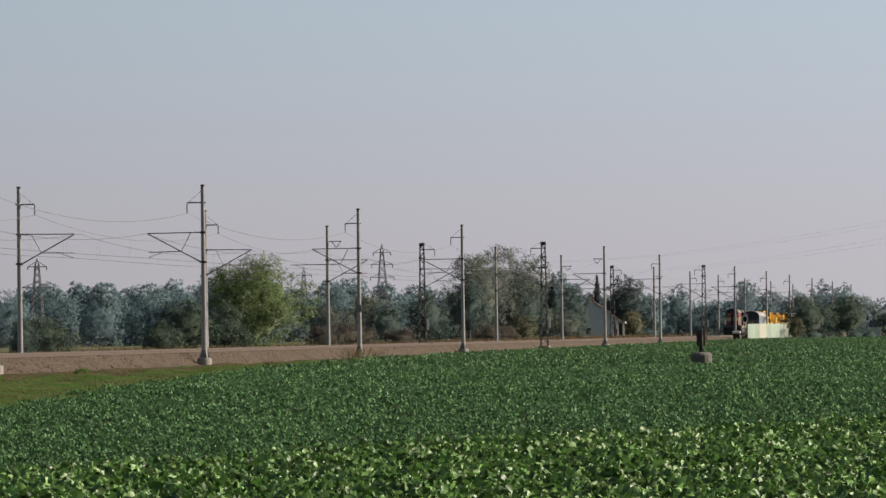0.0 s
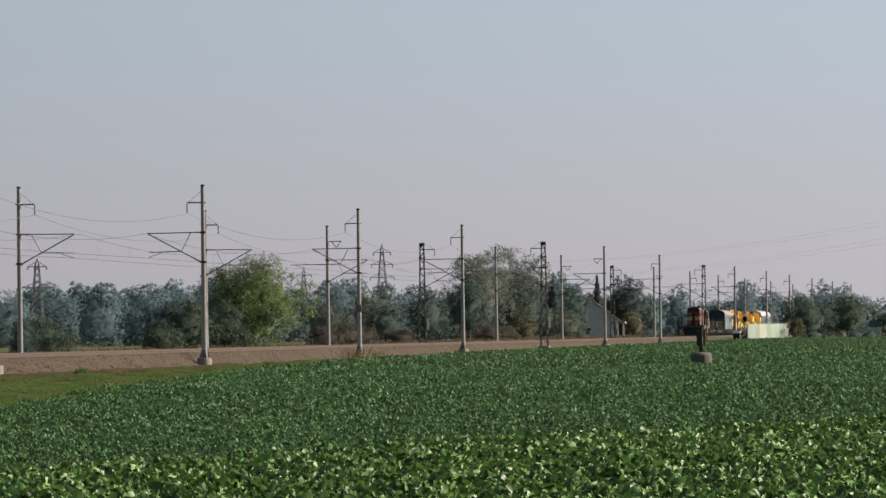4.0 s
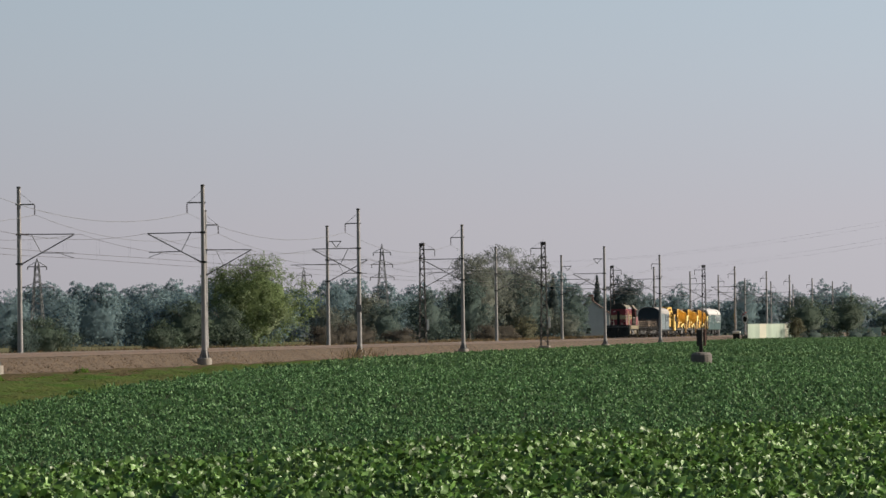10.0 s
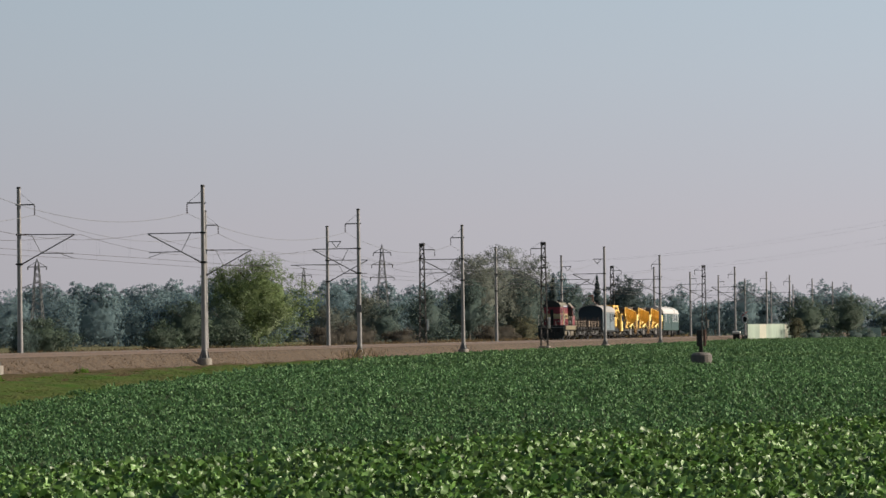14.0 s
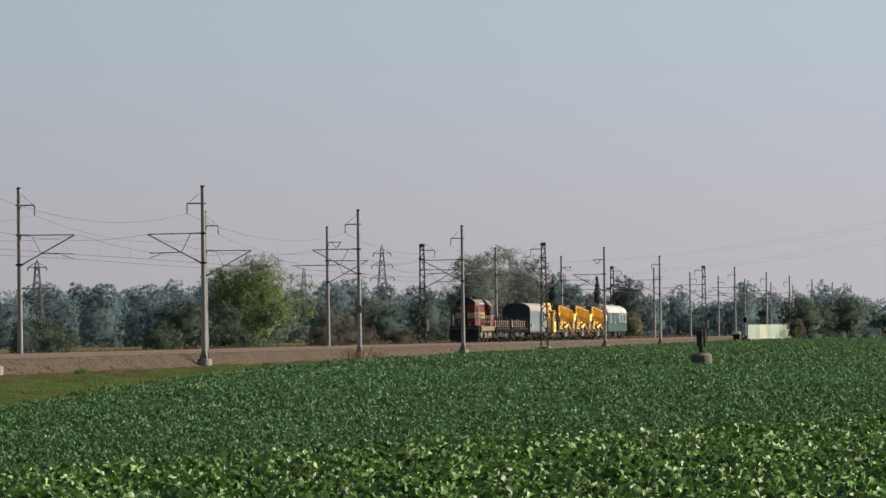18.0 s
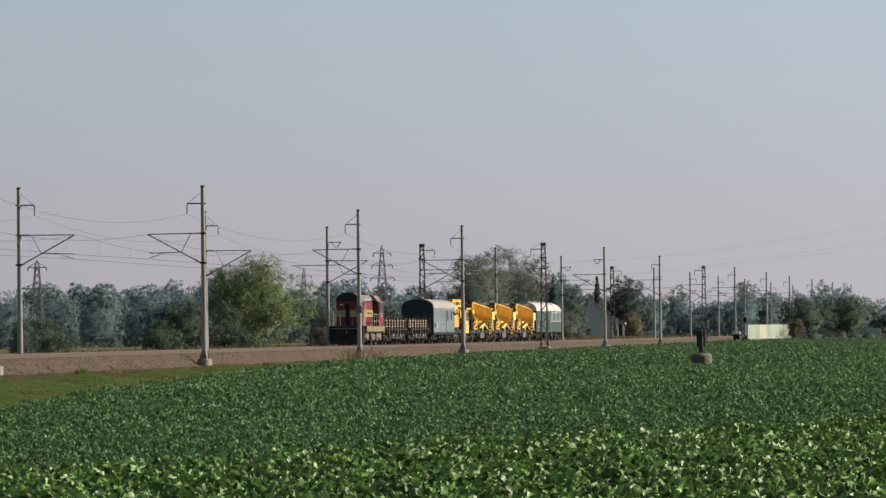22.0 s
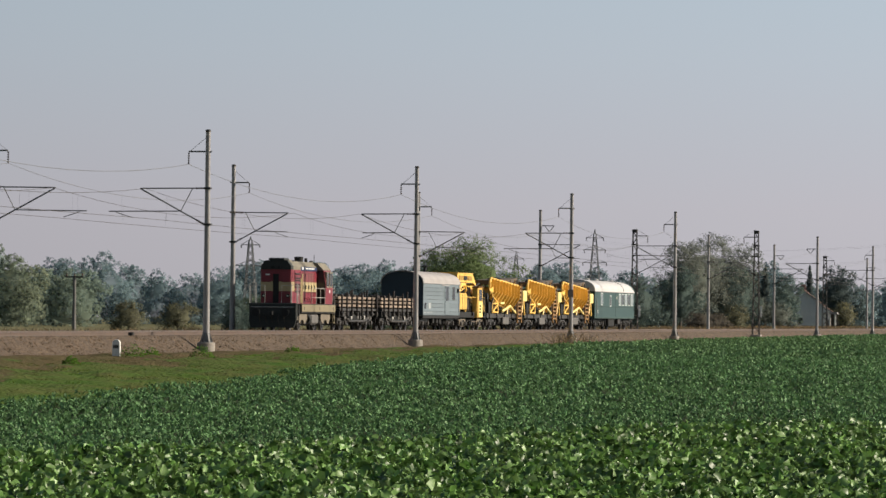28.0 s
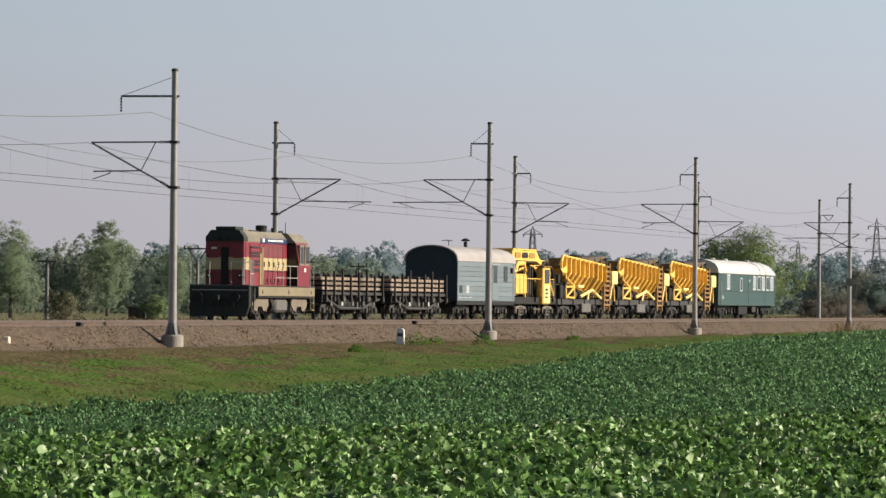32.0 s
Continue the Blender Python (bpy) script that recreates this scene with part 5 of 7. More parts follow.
def locomotive():
    v = thing("diesel_locomotive", "red and cream diesel locomotive with a sooty tan roof", "locomotive")
    part("frame", Shape().box(-1.3, 1.3, 1.1, 12.25, 1.0, 1.42, 0.03), SOOT, v)
    for s in (-1, 1):
        x0, x1 = sorted((s * 1.38, s * 1.47))
        part("side_sill", Shape().box(x0, x1, 2.25, 12.25, 1.10, 1.52, 0.015), SILL, v, "tan sill along the walkway")
        slot = Shape()
        for y in (2.9, 7.5, 11.6):
            slot.box(min(s * 1.46, s * 1.478), max(s * 1.46, s * 1.478), y - 0.07, y + 0.07, 1.2, 1.38)
        part("sill_slots", slot, SOOT, v)
        for y in (1.32, 11.95):
            st = Shape()
            for k in range(3):
                st.box(min(s * 1.2, s * 1.46), max(s * 1.2, s * 1.46), y - 0.22, y + 0.22, 0.45 + 0.33 * k, 0.49 + 0.33 * k)
            st.box(min(s * 1.38, s * 1.43), max(s * 1.38, s * 1.43), y - 0.27, y - 0.23, 0.42, 1.5).box(min(s * 1.38, s * 1.43), max(s * 1.38, s * 1.43), y + 0.23, y + 0.27, 0.42, 1.5)
            part("steps", st, SOOT if y < 2 else SILL, v)
    part("deck", Shape().box(-1.44, 1.44, 0.95, 12.4, 1.52, 1.57, 0.01), SOOT, v)
    part("front_beam", Shape().box(-1.42, 1.42, 0.88, 1.1, 0.55, 1.60, 0.05), WORNBLACK, v, "black front buffer beam")
    part("rear_beam", Shape().box(-1.42, 1.42, 12.25, 12.45, 0.6, 1.54, 0.04), SOOT, v)
    plough = [(-1.42, 0.62), (-1.28, 0.16), (1.28, 0.16), (1.42, 0.62)]
    part("snow_plough", Shape().prism(plough, 1, 0.74, 0.88), WORNBLACK, v)
    buffers(v, 0.88, -1)
    buffers(v, 12.45, 1)
    # hood: stripes stacked as panels
    def hood_ring(z0, z1, b=0.0):
        return Shape().box(-0.90, 0.90, 1.70, 9.32, z0, z1, b)
    part("lower_hood", hood_ring(1.57, 2.29), RED, v, "red lower hood panels")
    part("cream_band", Shape().box(-0.905, 0.905, 1.694, 9.32, 2.29, 2.85), CREAM, v, "cream stripe round the hood")
    part("upper_hood", hood_ring(2.85, 3.56), RED, v, "red upper hood panels")
    top = [(-0.9, 3.56), (0.9, 3.56), (0.9, 3.76), (0.62, 4.06), (-0.62, 4.06), (-0.9, 3.76)]
    part("hood_roof", Shape().prism(top, 1, 2.35, 9.32), ROOFTAN, v, "soot-stained tan hood roof")
    nose = [(-0.9, 3.56), (0.9, 3.56), (0.9, 3.76), (0.66, 4.08), (-0.66, 4.08), (-0.9, 3.76)]
    part("nose_roof", Shape().prism(nose, 1, 1.66, 2.35), WORNBLACK, v, "blackened nose roof")
    part("roof_fan", Shape().box(-0.48, 0.48, 1.8, 3.1, 4.08, 4.24, 0.04), WORNBLACK, v)
    part("nose_recess", Shape().box(-0.17, 0.17, 1.66, 1.70, 1.62, 3.3, 0.01), SOOT, v, "black strip down the nose")
    for x in (-0.55, 0.62):
        part("nose_panel", Shape().box(x - 0.25, x + 0.25, 1.672, 1.70, 2.82, 3.4, 0.01), RED, v)
    for x in (-0.72, 0.72):
        lamp = Shape().tube([(x, 1.70, 2.02), (x, 1.60, 2.02)], 0.11, 12)
        body = part("headlight", lamp, SOOT, v)
        part("lens", Shape().tube([(x, 1.602, 2.02), (x, 1.585, 2.02)], 0.045, 12), LAMP, body, "clear round lamp glass")
    part("nose_plate", Shape().box(-0.62, -0.36, 1.655, 1.672, 3.22, 3.3), WHITE, v, "small white plate")
    for x in (-0.8, 0.8):
        part("roof_lamp", Shape().box(x * 0.25 - 0.09, x * 0.25 + 0.09, 1.60, 1.67, 3.62, 3.76, 0.02), SOOT, v)
    for s in (-1, 1):
        x = s * 0.905
        lo, hi = sorted((x, x + s * 0.03))
        grille = part("side_grille", Shape().box(min(x, x + s * 0.012), max(x, x + s * 0.012), 2.75, 4.3, 2.20, 3.42), RED, v, "dark red air grille")
        for k in range(9):
            z = 2.24 + k * 0.13
            lv = [(x + s * 0.012, z), (x + s * 0.06, z), (x + s * 0.012, z + 0.08)]
            part("louvre", Shape().prism(lv, 1, 2.8, 4.25), RED if k % 3 == 1 else SOOT, grille)
        for y in (1.95, 2.6, 4.36):
            part("panel_seam", Shape().box(min(x, x + s * 0.010), max(x, x + s * 0.010), y - 0.02, y + 0.02, 1.6, 3.5), SOOT, v)
        part("upper_grime", Shape().box(min(x, x + s * 0.008), max(x, x + s * 0.008), 5.05, 8.35, 2.88, 3.40), mat("soot_stained_red", (0.105, 0.024, 0.028), (0.17, 0.018, 0.028), 1.4, 0.7, dirt=(0.05, 0.025, 0.025)), v, "soot-stained red doors")
        for y in (5.0, 5.85, 6.7, 7.55, 8.4):
            part("door_seam", Shape().box(min(x, x + s * 0.012), max(x, x + s * 0.012), y - 0.018, y + 0.018, 1.62, 3.42), SOOT, v)
            part("door_handle", Shape().box(min(x, x + s * 0.04), max(x, x + s * 0.04), y + 0.10, y + 0.16, 2.44, 2.68, 0.005), SOOT, v)
        for y in (4.55, 4.72):
            part("grab_rail", rail_run([(x + s * 0.07, y, 1.6), (x + s * 0.07, y, 3.35)], 0.03), CREAM, v)
        part("cream_strip", Shape().box(min(x, x + s * 0.02), max(x, x + s * 0.02), 4.42, 4.86, 1.62, 3.05, 0.005), CREAM, v, "cream upright strip")
        for yc in (3.2, 10.1):
            o = [(yc - 1.35, 0.96), (yc - 1.45, 0.70), (yc - 1.05, 0.46), (yc - 0.55, 0.40), (yc - 0.35, 0.62), (yc + 0.35, 0.62), (yc + 0.55, 0.40), (yc + 1.05, 0.46), (yc + 1.45, 0.70), (yc + 1.35, 0.96)]
            part("bogie_casting", Shape().prism(o, 0, min(s * 1.2, s * 1.28), max(s * 1.2, s * 1.28)), BOGIETAN, v, "dusty tan cast bogie side")
        sign = part("name_board", Shape().box(min(x, x + s * 0.03), max(x, x + s * 0.03), 4.5, 9.1, 3.52, 3.75, 0.006), BLUE, v, "blue board with pale unreadable lettering")
        bars = Shape().box(min(x + s * 0.03, x + s * 0.036), max(x + s * 0.03, x + s * 0.036), 4.75, 5.1, 3.58, 3.74)
        for k in range(6):
            bars.box(min(x + s * 0.03, x + s * 0.036), max(x + s * 0.03, x + s * 0.036), 5.7 + k * 0.46, 5.7 + k * 0.46 + 0.36, 3.62, 3.70)
        part("lettering", bars, WHITE, sign)
    # cab
    cabp = [(-1.42, 1.57), (1.42, 1.57), (1.46, 2.6), (1.30, 3.62), (0.85, 3.96), (-0.85, 3.96), (-1.30, 3.62), (-1.46, 2.6)]
    part("cab", Shape().prism(cabp, 1, 9.32, 11.45), RED, v, "red driver's cab")
    roofp = [(-1.33, 3.58), (1.33, 3.58), (0.92, 4.04), (-0.92, 4.04)]
    part("cab_roof", Shape().prism(roofp, 1, 9.2, 11.6), ROOFTAN, v)
    for s in (-1, 1):
        part("front_window", Shape().prism([(s * 0.95, 2.45), (s * 1.38, 2.45), (s * 1.26, 3.48), (s * 0.95, 3.48)], 1, 9.285, 9.318), GLASS, v, "dark cab window")
        # Black sheets paint the shade that lies on the red cab's front.
        part("cab_front_panel", Shape().prism([(s * 0.92, 1.6), (s * 1.40, 1.6), (s * 1.44, 2.6), (s * 1.28, 3.55), (s * 0.92, 3.75)], 1, 9.295, 9.316), SOOT, v, "black sheet for the shade on the cab's front wall")
        fr = Shape().prism([(9.45, 2.55), (10.2, 2.55), (10.2, 3.5), (9.45, 3.5)], 0, min(s * 1.30, s * 1.475), max(s * 1.30, s * 1.475))
        w = part("side_window", fr, ROOFTAN, v, "tan-framed cab window")
        part("pane", Shape().prism([(9.55, 2.64), (10.1, 2.64), (10.1, 3.42), (9.55, 3.42)], 0, min(s * 1.31, s * 1.482), max(s * 1.31, s * 1.482)), GLASS, w)
        fr = Shape().prism([(10.4, 2.55), (11.25, 2.55), (11.25, 3.5), (10.4, 3.5)], 0, min(s * 1.30, s * 1.475), max(s * 1.30, s * 1.475))
        w = part("side_window", fr, ROOFTAN, v, "tan-framed cab window")
        part("pane", Shape().prism([(10.5, 2.64), (11.15, 2.64), (11.15, 3.42), (10.5, 3.42)], 0, min(s * 1.31, s * 1.482), max(s * 1.31, s * 1.482)), GLASS, w)
        part("cab_emblem", Shape().box(min(s * 1.44, s * 1.47), max(s * 1.44, s * 1.47), 10.3, 10.6, 2.25, 2.42), WHITE, v, "small white mark")
        for z in (1.95, 2.5):
            part("handrail", rail_run([(s * 1.42, 5.3, z), (s * 1.42, 9.25, z)], 0.018), RAILGREY, v)
        for y in (5.3, 6.6, 7.9, 9.25):
            part("stanchion", rail_run([(s * 1.42, y, 1.57), (s * 1.42, y, 2.52)], 0.018), RAILGREY, v)
        part("handrail", rail_run([(s * 1.40, 1.0, 1.57), (s * 1.40, 1.0, 2.65), (s * 1.42, 1.5, 2.65), (s * 1.42, 1.5, 1.57)]), RAILGREY, v)
        part("handrail", rail_run([(s * 1.40, 1.0, 2.1), (s * 1.42, 1.5, 2.1)]), RAILGREY, v)
        part("handrail", rail_run([(s * 0.5, 0.98, 1.57), (s * 0.5, 0.98, 2.62), (s * 1.4, 0.98, 2.62)]), RAILGREY, v)
        part("handrail", rail_run([(s * 1.40, 11.7, 1.57), (s * 1.40, 11.7, 2.55), (s * 1.40, 12.3, 2.55), (s * 1.40, 12.3, 1.57)], 0.018), RAILGREY, v)
        part("end_rail", rail_run([(s * 0.4, 12.35, 1.57), (s * 0.4, 12.35, 2.5), (s * 1.38, 12.35, 2.5)], 0.018), RAILGREY, v)
        part("mirror_arm", rail_run([(s * 1.45, 11.2, 2.75), (s * 1.75, 11.25, 2.72)], 0.02), SOOT, v)
    part("exhaust", Shape().lathe([(0.26, 3.95), (0.26, 4.22), (0.27, 4.24), (0.27, 4.36), (0.2, 4.38)], (0.25, 7.0), 14), SOOT, v, "black exhaust stack")
    part("roof_hatch", Shape().box(-0.4, 0.4, 3.3, 4.3, 4.05, 4.16, 0.03), ROOFTAN, v)
    part("horn", Shape().tube([(0.4, 9.6, 4.1), (0.4, 10.1, 4.1)], 0.05, 8, 0.09).tube([(0.4, 9.8, 3.95), (0.4, 9.8, 4.1)], 0.03, 6), SOOT, v)
    part("vent_pipe", Shape().tube([(0.3, 8.9, 3.95), (0.3, 8.9, 4.3)], 0.09, 8), SOOT, v)
    part("roof_bar", Shape().box(-0.5, 0.5, 6.9, 7.05, 3.98, 4.1, 0.01), SOOT, v)
    part("fuel_tank", Shape().box(-1.30, 1.30, 5.9, 7.95, 0.35, 1.0, 0.12), UNDERGREY, v, "dusty grey fuel tank")
    part("battery_box", Shape().box(-1.3, 1.3, 5.0, 5.35, 0.4, 1.0, 0.04), SOOT, v)
    bogie(v, 3.2, 2.4, 0.5, GREYSTEEL)
    bogie(v, 10.1, 2.4, 0.5, GREYSTEEL)
    brake_rigging(v, 1.3, 12.1, 0.9)
    for s in (-1, 1):
        part("air_reservoir", Shape().tube([(s * 1.12, 4.75, 0.66), (s * 1.12, 5.3, 0.66)], 0.30, 14), SOOT, v)
        part("sand_box", Shape().box(min(s * 1.05, s * 1.36), max(s * 1.05, s * 1.36), 1.5, 2.15, 0.85, 1.5, 0.04), SOOT, v)
        for y in (2.05, 5.2, 8.55, 11.85):
            part("sand_pipe", Shape().tube([(s * 1.2, y, 0.95), (s * 1.1, y + 0.12, 0.22)], 0.03, 6), SOOT, v)
        part("sill_lower_edge", Shape().box(min(s * 1.36, s * 1.41), max(s * 1.36, s * 1.41), 2.25, 12.25, 1.02, 1.09), SOOT, v)
    for s in (-1, 1):
        for q in (1.0, 1.25):
            part("corner_rail", rail_run([(s * 1.40, q, 1.57), (s * 1.40, q, 2.75), (s * 1.05, q, 2.75), (s * 1.05, q, 1.57)], 0.024), RAILGREY, v)
        part("rear_wall_window", Shape().prism([(s * 0.25, 2.6), (s * 1.1, 2.6), (s * 1.0, 3.45), (s * 0.25, 3.45)], 1, 11.452, 11.48), GLASS, v)
        for k in range(6):
            y = 4.95 + k * 0.68
            part("hood_hinge", Shape().box(min(s * 0.905, s * 0.93), max(s * 0.905, s * 0.93), y, y + 0.06, 1.75, 1.9), SOOT, v)
    part("roof_grille", Shape().box(-0.45, 0.45, 4.6, 5.8, 4.06, 4.12, 0.02), SOOT, v)
    part("radio_aerial", Shape().tube([(0.5, 10.4, 4.0), (0.5, 10.4, 4.55)], 0.018, 5), SOOT, v)
    for x in (-0.87, 0.87):
        part("buffer_step", Shape().box(x - 0.24, x + 0.24, 0.80, 0.90, 1.28, 1.34, 0.01), GREYSTEEL, v)
    for k in range(5):
        part("brake_hose", Shape().tube([(-0.75 + k * 0.36, 0.86, 0.9), (-0.75 + k * 0.36, 0.72, 0.72), (-0.72 + k * 0.36, 0.74, 0.45)], 0.03, 6), RUBBER, v)
    part("uncoupling_bar", Shape().tube([(-1.3, 0.84, 1.36), (1.3, 0.84, 1.36)], 0.02, 6), RAILGREY, v)
    return v


def flat_wagon():
    v = thing("flat_wagon", "dark stake-sided flat wagon carrying timber", "railway wagon", group="flat wagons")
    L = 12.8
    part("deck", Shape().box(-1.35, 1.35, 0.3, L - 0.3, 1.22, 1.36, 0.02), SOOT, v)
    belly = [(0.35, 1.34), (L - 0.35, 1.34), (L - 0.35, 0.92), (L - 3.6, 0.78), (L - 4.6, 0.52), (4.6, 0.52), (3.6, 0.78), (0.35, 0.92)]
    for s in (-1, 1):
        part("fishbelly_sill", Shape().prism(belly, 0, min(s * 0.95, s * 1.05), max(s * 0.95, s * 1.05)), SOOT, v, "dark deep-bellied side sill")
        part("lower_flange", Shape().tube([(s * 1.25, 0.8, 1.0), (s * 1.25, 1.6, 0.97), (s * 1.25, 4.1, 0.56), (s * 1.25, L - 4.1, 0.56), (s * 1.25, L - 1.6, 0.97), (s * 1.25, L - 0.8, 1.0)], 0.07, 6), GREYSTEEL, v, "dusty grey truss flange")
        for k in range(9):
            y = 1.4 + k * (L - 2.8) / 8
            h = 0.10 + 0.05 * ((k * 3) % 4)
            part("deck_bracket", Shape().prism([(y - 0.16, 1.22), (y + 0.16, 1.22), (y + 0.05, 1.22 - 2.6 * h), (y - 0.05, 1.22 - 2.6 * h)], 0, min(s * 1.1, s * 1.24), max(s * 1.1, s * 1.24)), UNDERGREY if k % 2 else GREYSTEEL, v)
        part("deck_edge", Shape().box(min(s * 1.35, s * 1.38), max(s * 1.35, s * 1.38), 0.3, L - 0.3, 1.20, 1.34, 0.01), GREYSTEEL, v)
        for k in range(8):
            y = 0.75 + k * (L - 1.5) / 7
            part("stake", Shape().box(min(s * 1.36, s * 1.47), max(s * 1.36, s * 1.47), y - 0.05, y + 0.05, 0.95, 2.18 + 0.16 * ((k * 7) % 3), 0.015), STAKE, v)
            part("stake_pocket", Shape().box(min(s * 1.33, s * 1.5), max(s * 1.33, s * 1.5), y - 0.1, y + 0.1, 0.88, 1.12, 0.02), GREYSTEEL, v)
        for k in range(5):
            y = 2.2 + k * (L - 4.4) / 4
            part("tie_ring", Shape().box(min(s * 1.3, s * 1.34), max(s * 1.3, s * 1.34), y - 0.16, y + 0.16, 0.68, 0.90, 0.02), RAILGREY if k in (1, 3) else UNDERGREY, v)
    for y0 in (0.3, L - 0.42):
        part("headstock", Shape().box(-1.35, 1.35, y0, y0 + 0.12, 0.8, 1.2, 0.02), SOOT, v)
    buffers(v, 0.3, -0.85)
    buffers(v, L - 0.3, 0.85)
    bogie(v, 2.2, 1.8, 0.46, GREYSTEEL, False)
    bogie(v, L - 2.2, 1.8, 0.46, GREYSTEEL, False)
    brake_rigging(v, 0.6, L - 0.6)
    return v


def timber_stack(seed):
    v = thing("timber_stack", "stack of long weathered brown timber beams on a flat wagon", "timber", group="timber loads")
    rng = random.Random(seed)
    for k in range(3):
        z = 1.36 + k * 0.235
        for y in (1.4, 4.6, 8.2, 11.3):
            part("bearer", Shape().box(-1.2, 1.2, y - 0.06, y + 0.06, z, z + 0.08), STAKE, v)
        for i in range(6):
            x = -1.25 + i * 0.42
            a, b = 0.45 + rng.uniform(0, 0.25), 12.35 - rng.uniform(0, 0.3)
            part("beam", Shape().box(x, x + 0.39, a, b, z + 0.08, z + 0.235, 0.025), PLANK, v)
    for i in range(5):
        y = 2.0 + i * 2.1 + rng.uniform(-0.3, 0.3)
        part("wedge", Shape().box(0.2, 0.75, y, y + 0.5, 2.066, 2.22, 0.03), STAKE, v)
    return v


def arch(half, eave, crown, n=10):
    """Outline points of an arched roof from +half to -half."""
    return [(half * math.cos(math.pi * i / n), eave + (crown - eave) * math.sin(math.pi * i / n) ** 0.8) for i in range(n + 1)]


def roof_shell(half, eave, crown, y0, y1, thick=0.05, n=12):
    o = arch(half + 0.05, eave, crown, n)
    i = [(x * 0.96, z - thick) for x, z in o][::-1]
    return Shape().prism(o + i, 1, y0, y1)


def goods_van():
    v = thing("goods_van", "pale blue-grey planked van with a dark arched end", "railway van")
    L = 14.75
    body = [(-1.40, 0.98), (1.40, 0.98), (1.40, 3.10)] + arch(1.38, 3.10, 3.88)[1:-1] + [(-1.40, 3.10)]
    part("body", Shape().prism(body, 1, 0.30, L - 0.3), VANEND, v, "dark arched end wall")
    for s in (-1, 1):
        for k in range(8):
            z = 1.0 + k * 0.263
            part("side_plank", Shape().box(min(s * 1.40, s * 1.435), max(s * 1.40, s * 1.435), 0.31, L - 0.31, z, z + 0.25, 0.008), VANGREY, v)
        part("sole_bar", Shape().box(min(s * 1.3, s * 1.42), max(s * 1.3, s * 1.42), 0.3, L - 0.3, 0.78, 0.98, 0.015), SOOT, v)
        part("gutter", Shape().box(min(s * 1.40, s * 1.47), max(s * 1.40, s * 1.47), 0.2, L - 0.2, 3.10, 3.16, 0.01), ROOFGREY, v)
        door = part("sliding_door", Shape().box(min(s * 1.44, s * 1.475), max(s * 1.44, s * 1.475), 8.55, 10.1, 1.05, 3.05, 0.01), VANGREY, v)
        part("door_glass", Shape().box(min(s * 1.47, s * 1.48), max(s * 1.47, s * 1.48), 8.8, 9.8, 2.0, 2.95), GLASS, door, "tall dark door window")
        part("door_rail", Shape().box(min(s * 1.44, s * 1.49), max(s * 1.44, s * 1.49), 7.2, 10.3, 3.0, 3.05), ROOFGREY, v)
        win = part("window", Shape().box(min(s * 1.435, s * 1.46), max(s * 1.435, s * 1.46), 11.55, 12.5, 2.05, 2.95, 0.01), GREYSTEEL, v, "narrow window in a steel frame")
        part("pane", Shape().box(min(s * 1.455, s * 1.468), max(s * 1.455, s * 1.468), 11.65, 12.4, 2.15, 2.85), GLASS, win)
        for y in (0.75, 2.35):
            part("label_frame", Shape().box(min(s * 1.435, s * 1.45), max(s * 1.435, s * 1.45), y, y + 0.65, 1.42, 1.82, 0.005), VANPALE if y > 2 else GLASS, v)
        for y in (0.6, 1.8, 3.0):
            part("white_marks", Shape().box(min(s * 1.435, s * 1.442), max(s * 1.435, s * 1.442), y, y + 0.8, 1.16, 1.20), VANPALE, v)
        part("end_lamp", Shape().box(min(s * 1.44, s * 1.56), max(s * 1.44, s * 1.56), 13.3, 13.55, 2.55, 2.85, 0.03), SOOT, v)
        part("end_post", Shape().box(min(s * 1.40, s * 1.46), max(s * 1.40, s * 1.46), 13.95, 14.1, 1.0, 3.1, 0.01), VANGREY, v)
        for q in (3.0, 4.4, 5.5):
            part("brake_gear", Shape().box(min(s * 0.9, s * 1.25), max(s * 0.9, s * 1.25), q + 2.0, q + 2.6, 0.45, 0.8, 0.04), SOOT, v)
    part("roof", roof_shell(1.42, 3.12, 3.95, 0.18, L - 0.18), ROOFGREY, v, "weathered light-grey arched roof")
    part("end_moulding", Shape().tube([(x, 0.27, z) for x, z in arch(1.42, 3.10, 3.93)], 0.045, 6), SOOT, v)
    ch = Shape().tube([(0.35, 6.8, 3.8), (0.35, 6.8, 4.22)], 0.10, 10).lathe([(0.22, 4.24), (0.25, 4.30), (0.06, 4.40)], (0.35, 6.8), 12)
    part("stove_chimney", ch, SOOT, v, "black stove chimney with a cap")
    part("aerial", Shape().tube([(0.2, 3.4, 3.85), (0.2, 3.4, 4.25)], 0.02, 6).tube([(0.2, 2.6, 4.25), (0.2, 4.2, 4.25)], 0.018, 6).tube([(-0.1, 3.0, 4.22), (0.5, 3.0, 4.22)], 0.014, 5), SOOT, v)
    part("underframe", Shape().box(-1.0, 1.0, 0.3, L - 0.3, 0.7, 0.95), SOOT, v)
    buffers(v, 0.3, -0.85)
    buffers(v, L - 0.3, 0.85)
    bogie(v, 2.5, 2.0, 0.46, GREYSTEEL, False)
    bogie(v, L - 2.5, 2.0, 0.46, GREYSTEEL, False)
    brake_rigging(v, 0.6, L - 0.6)
    return v


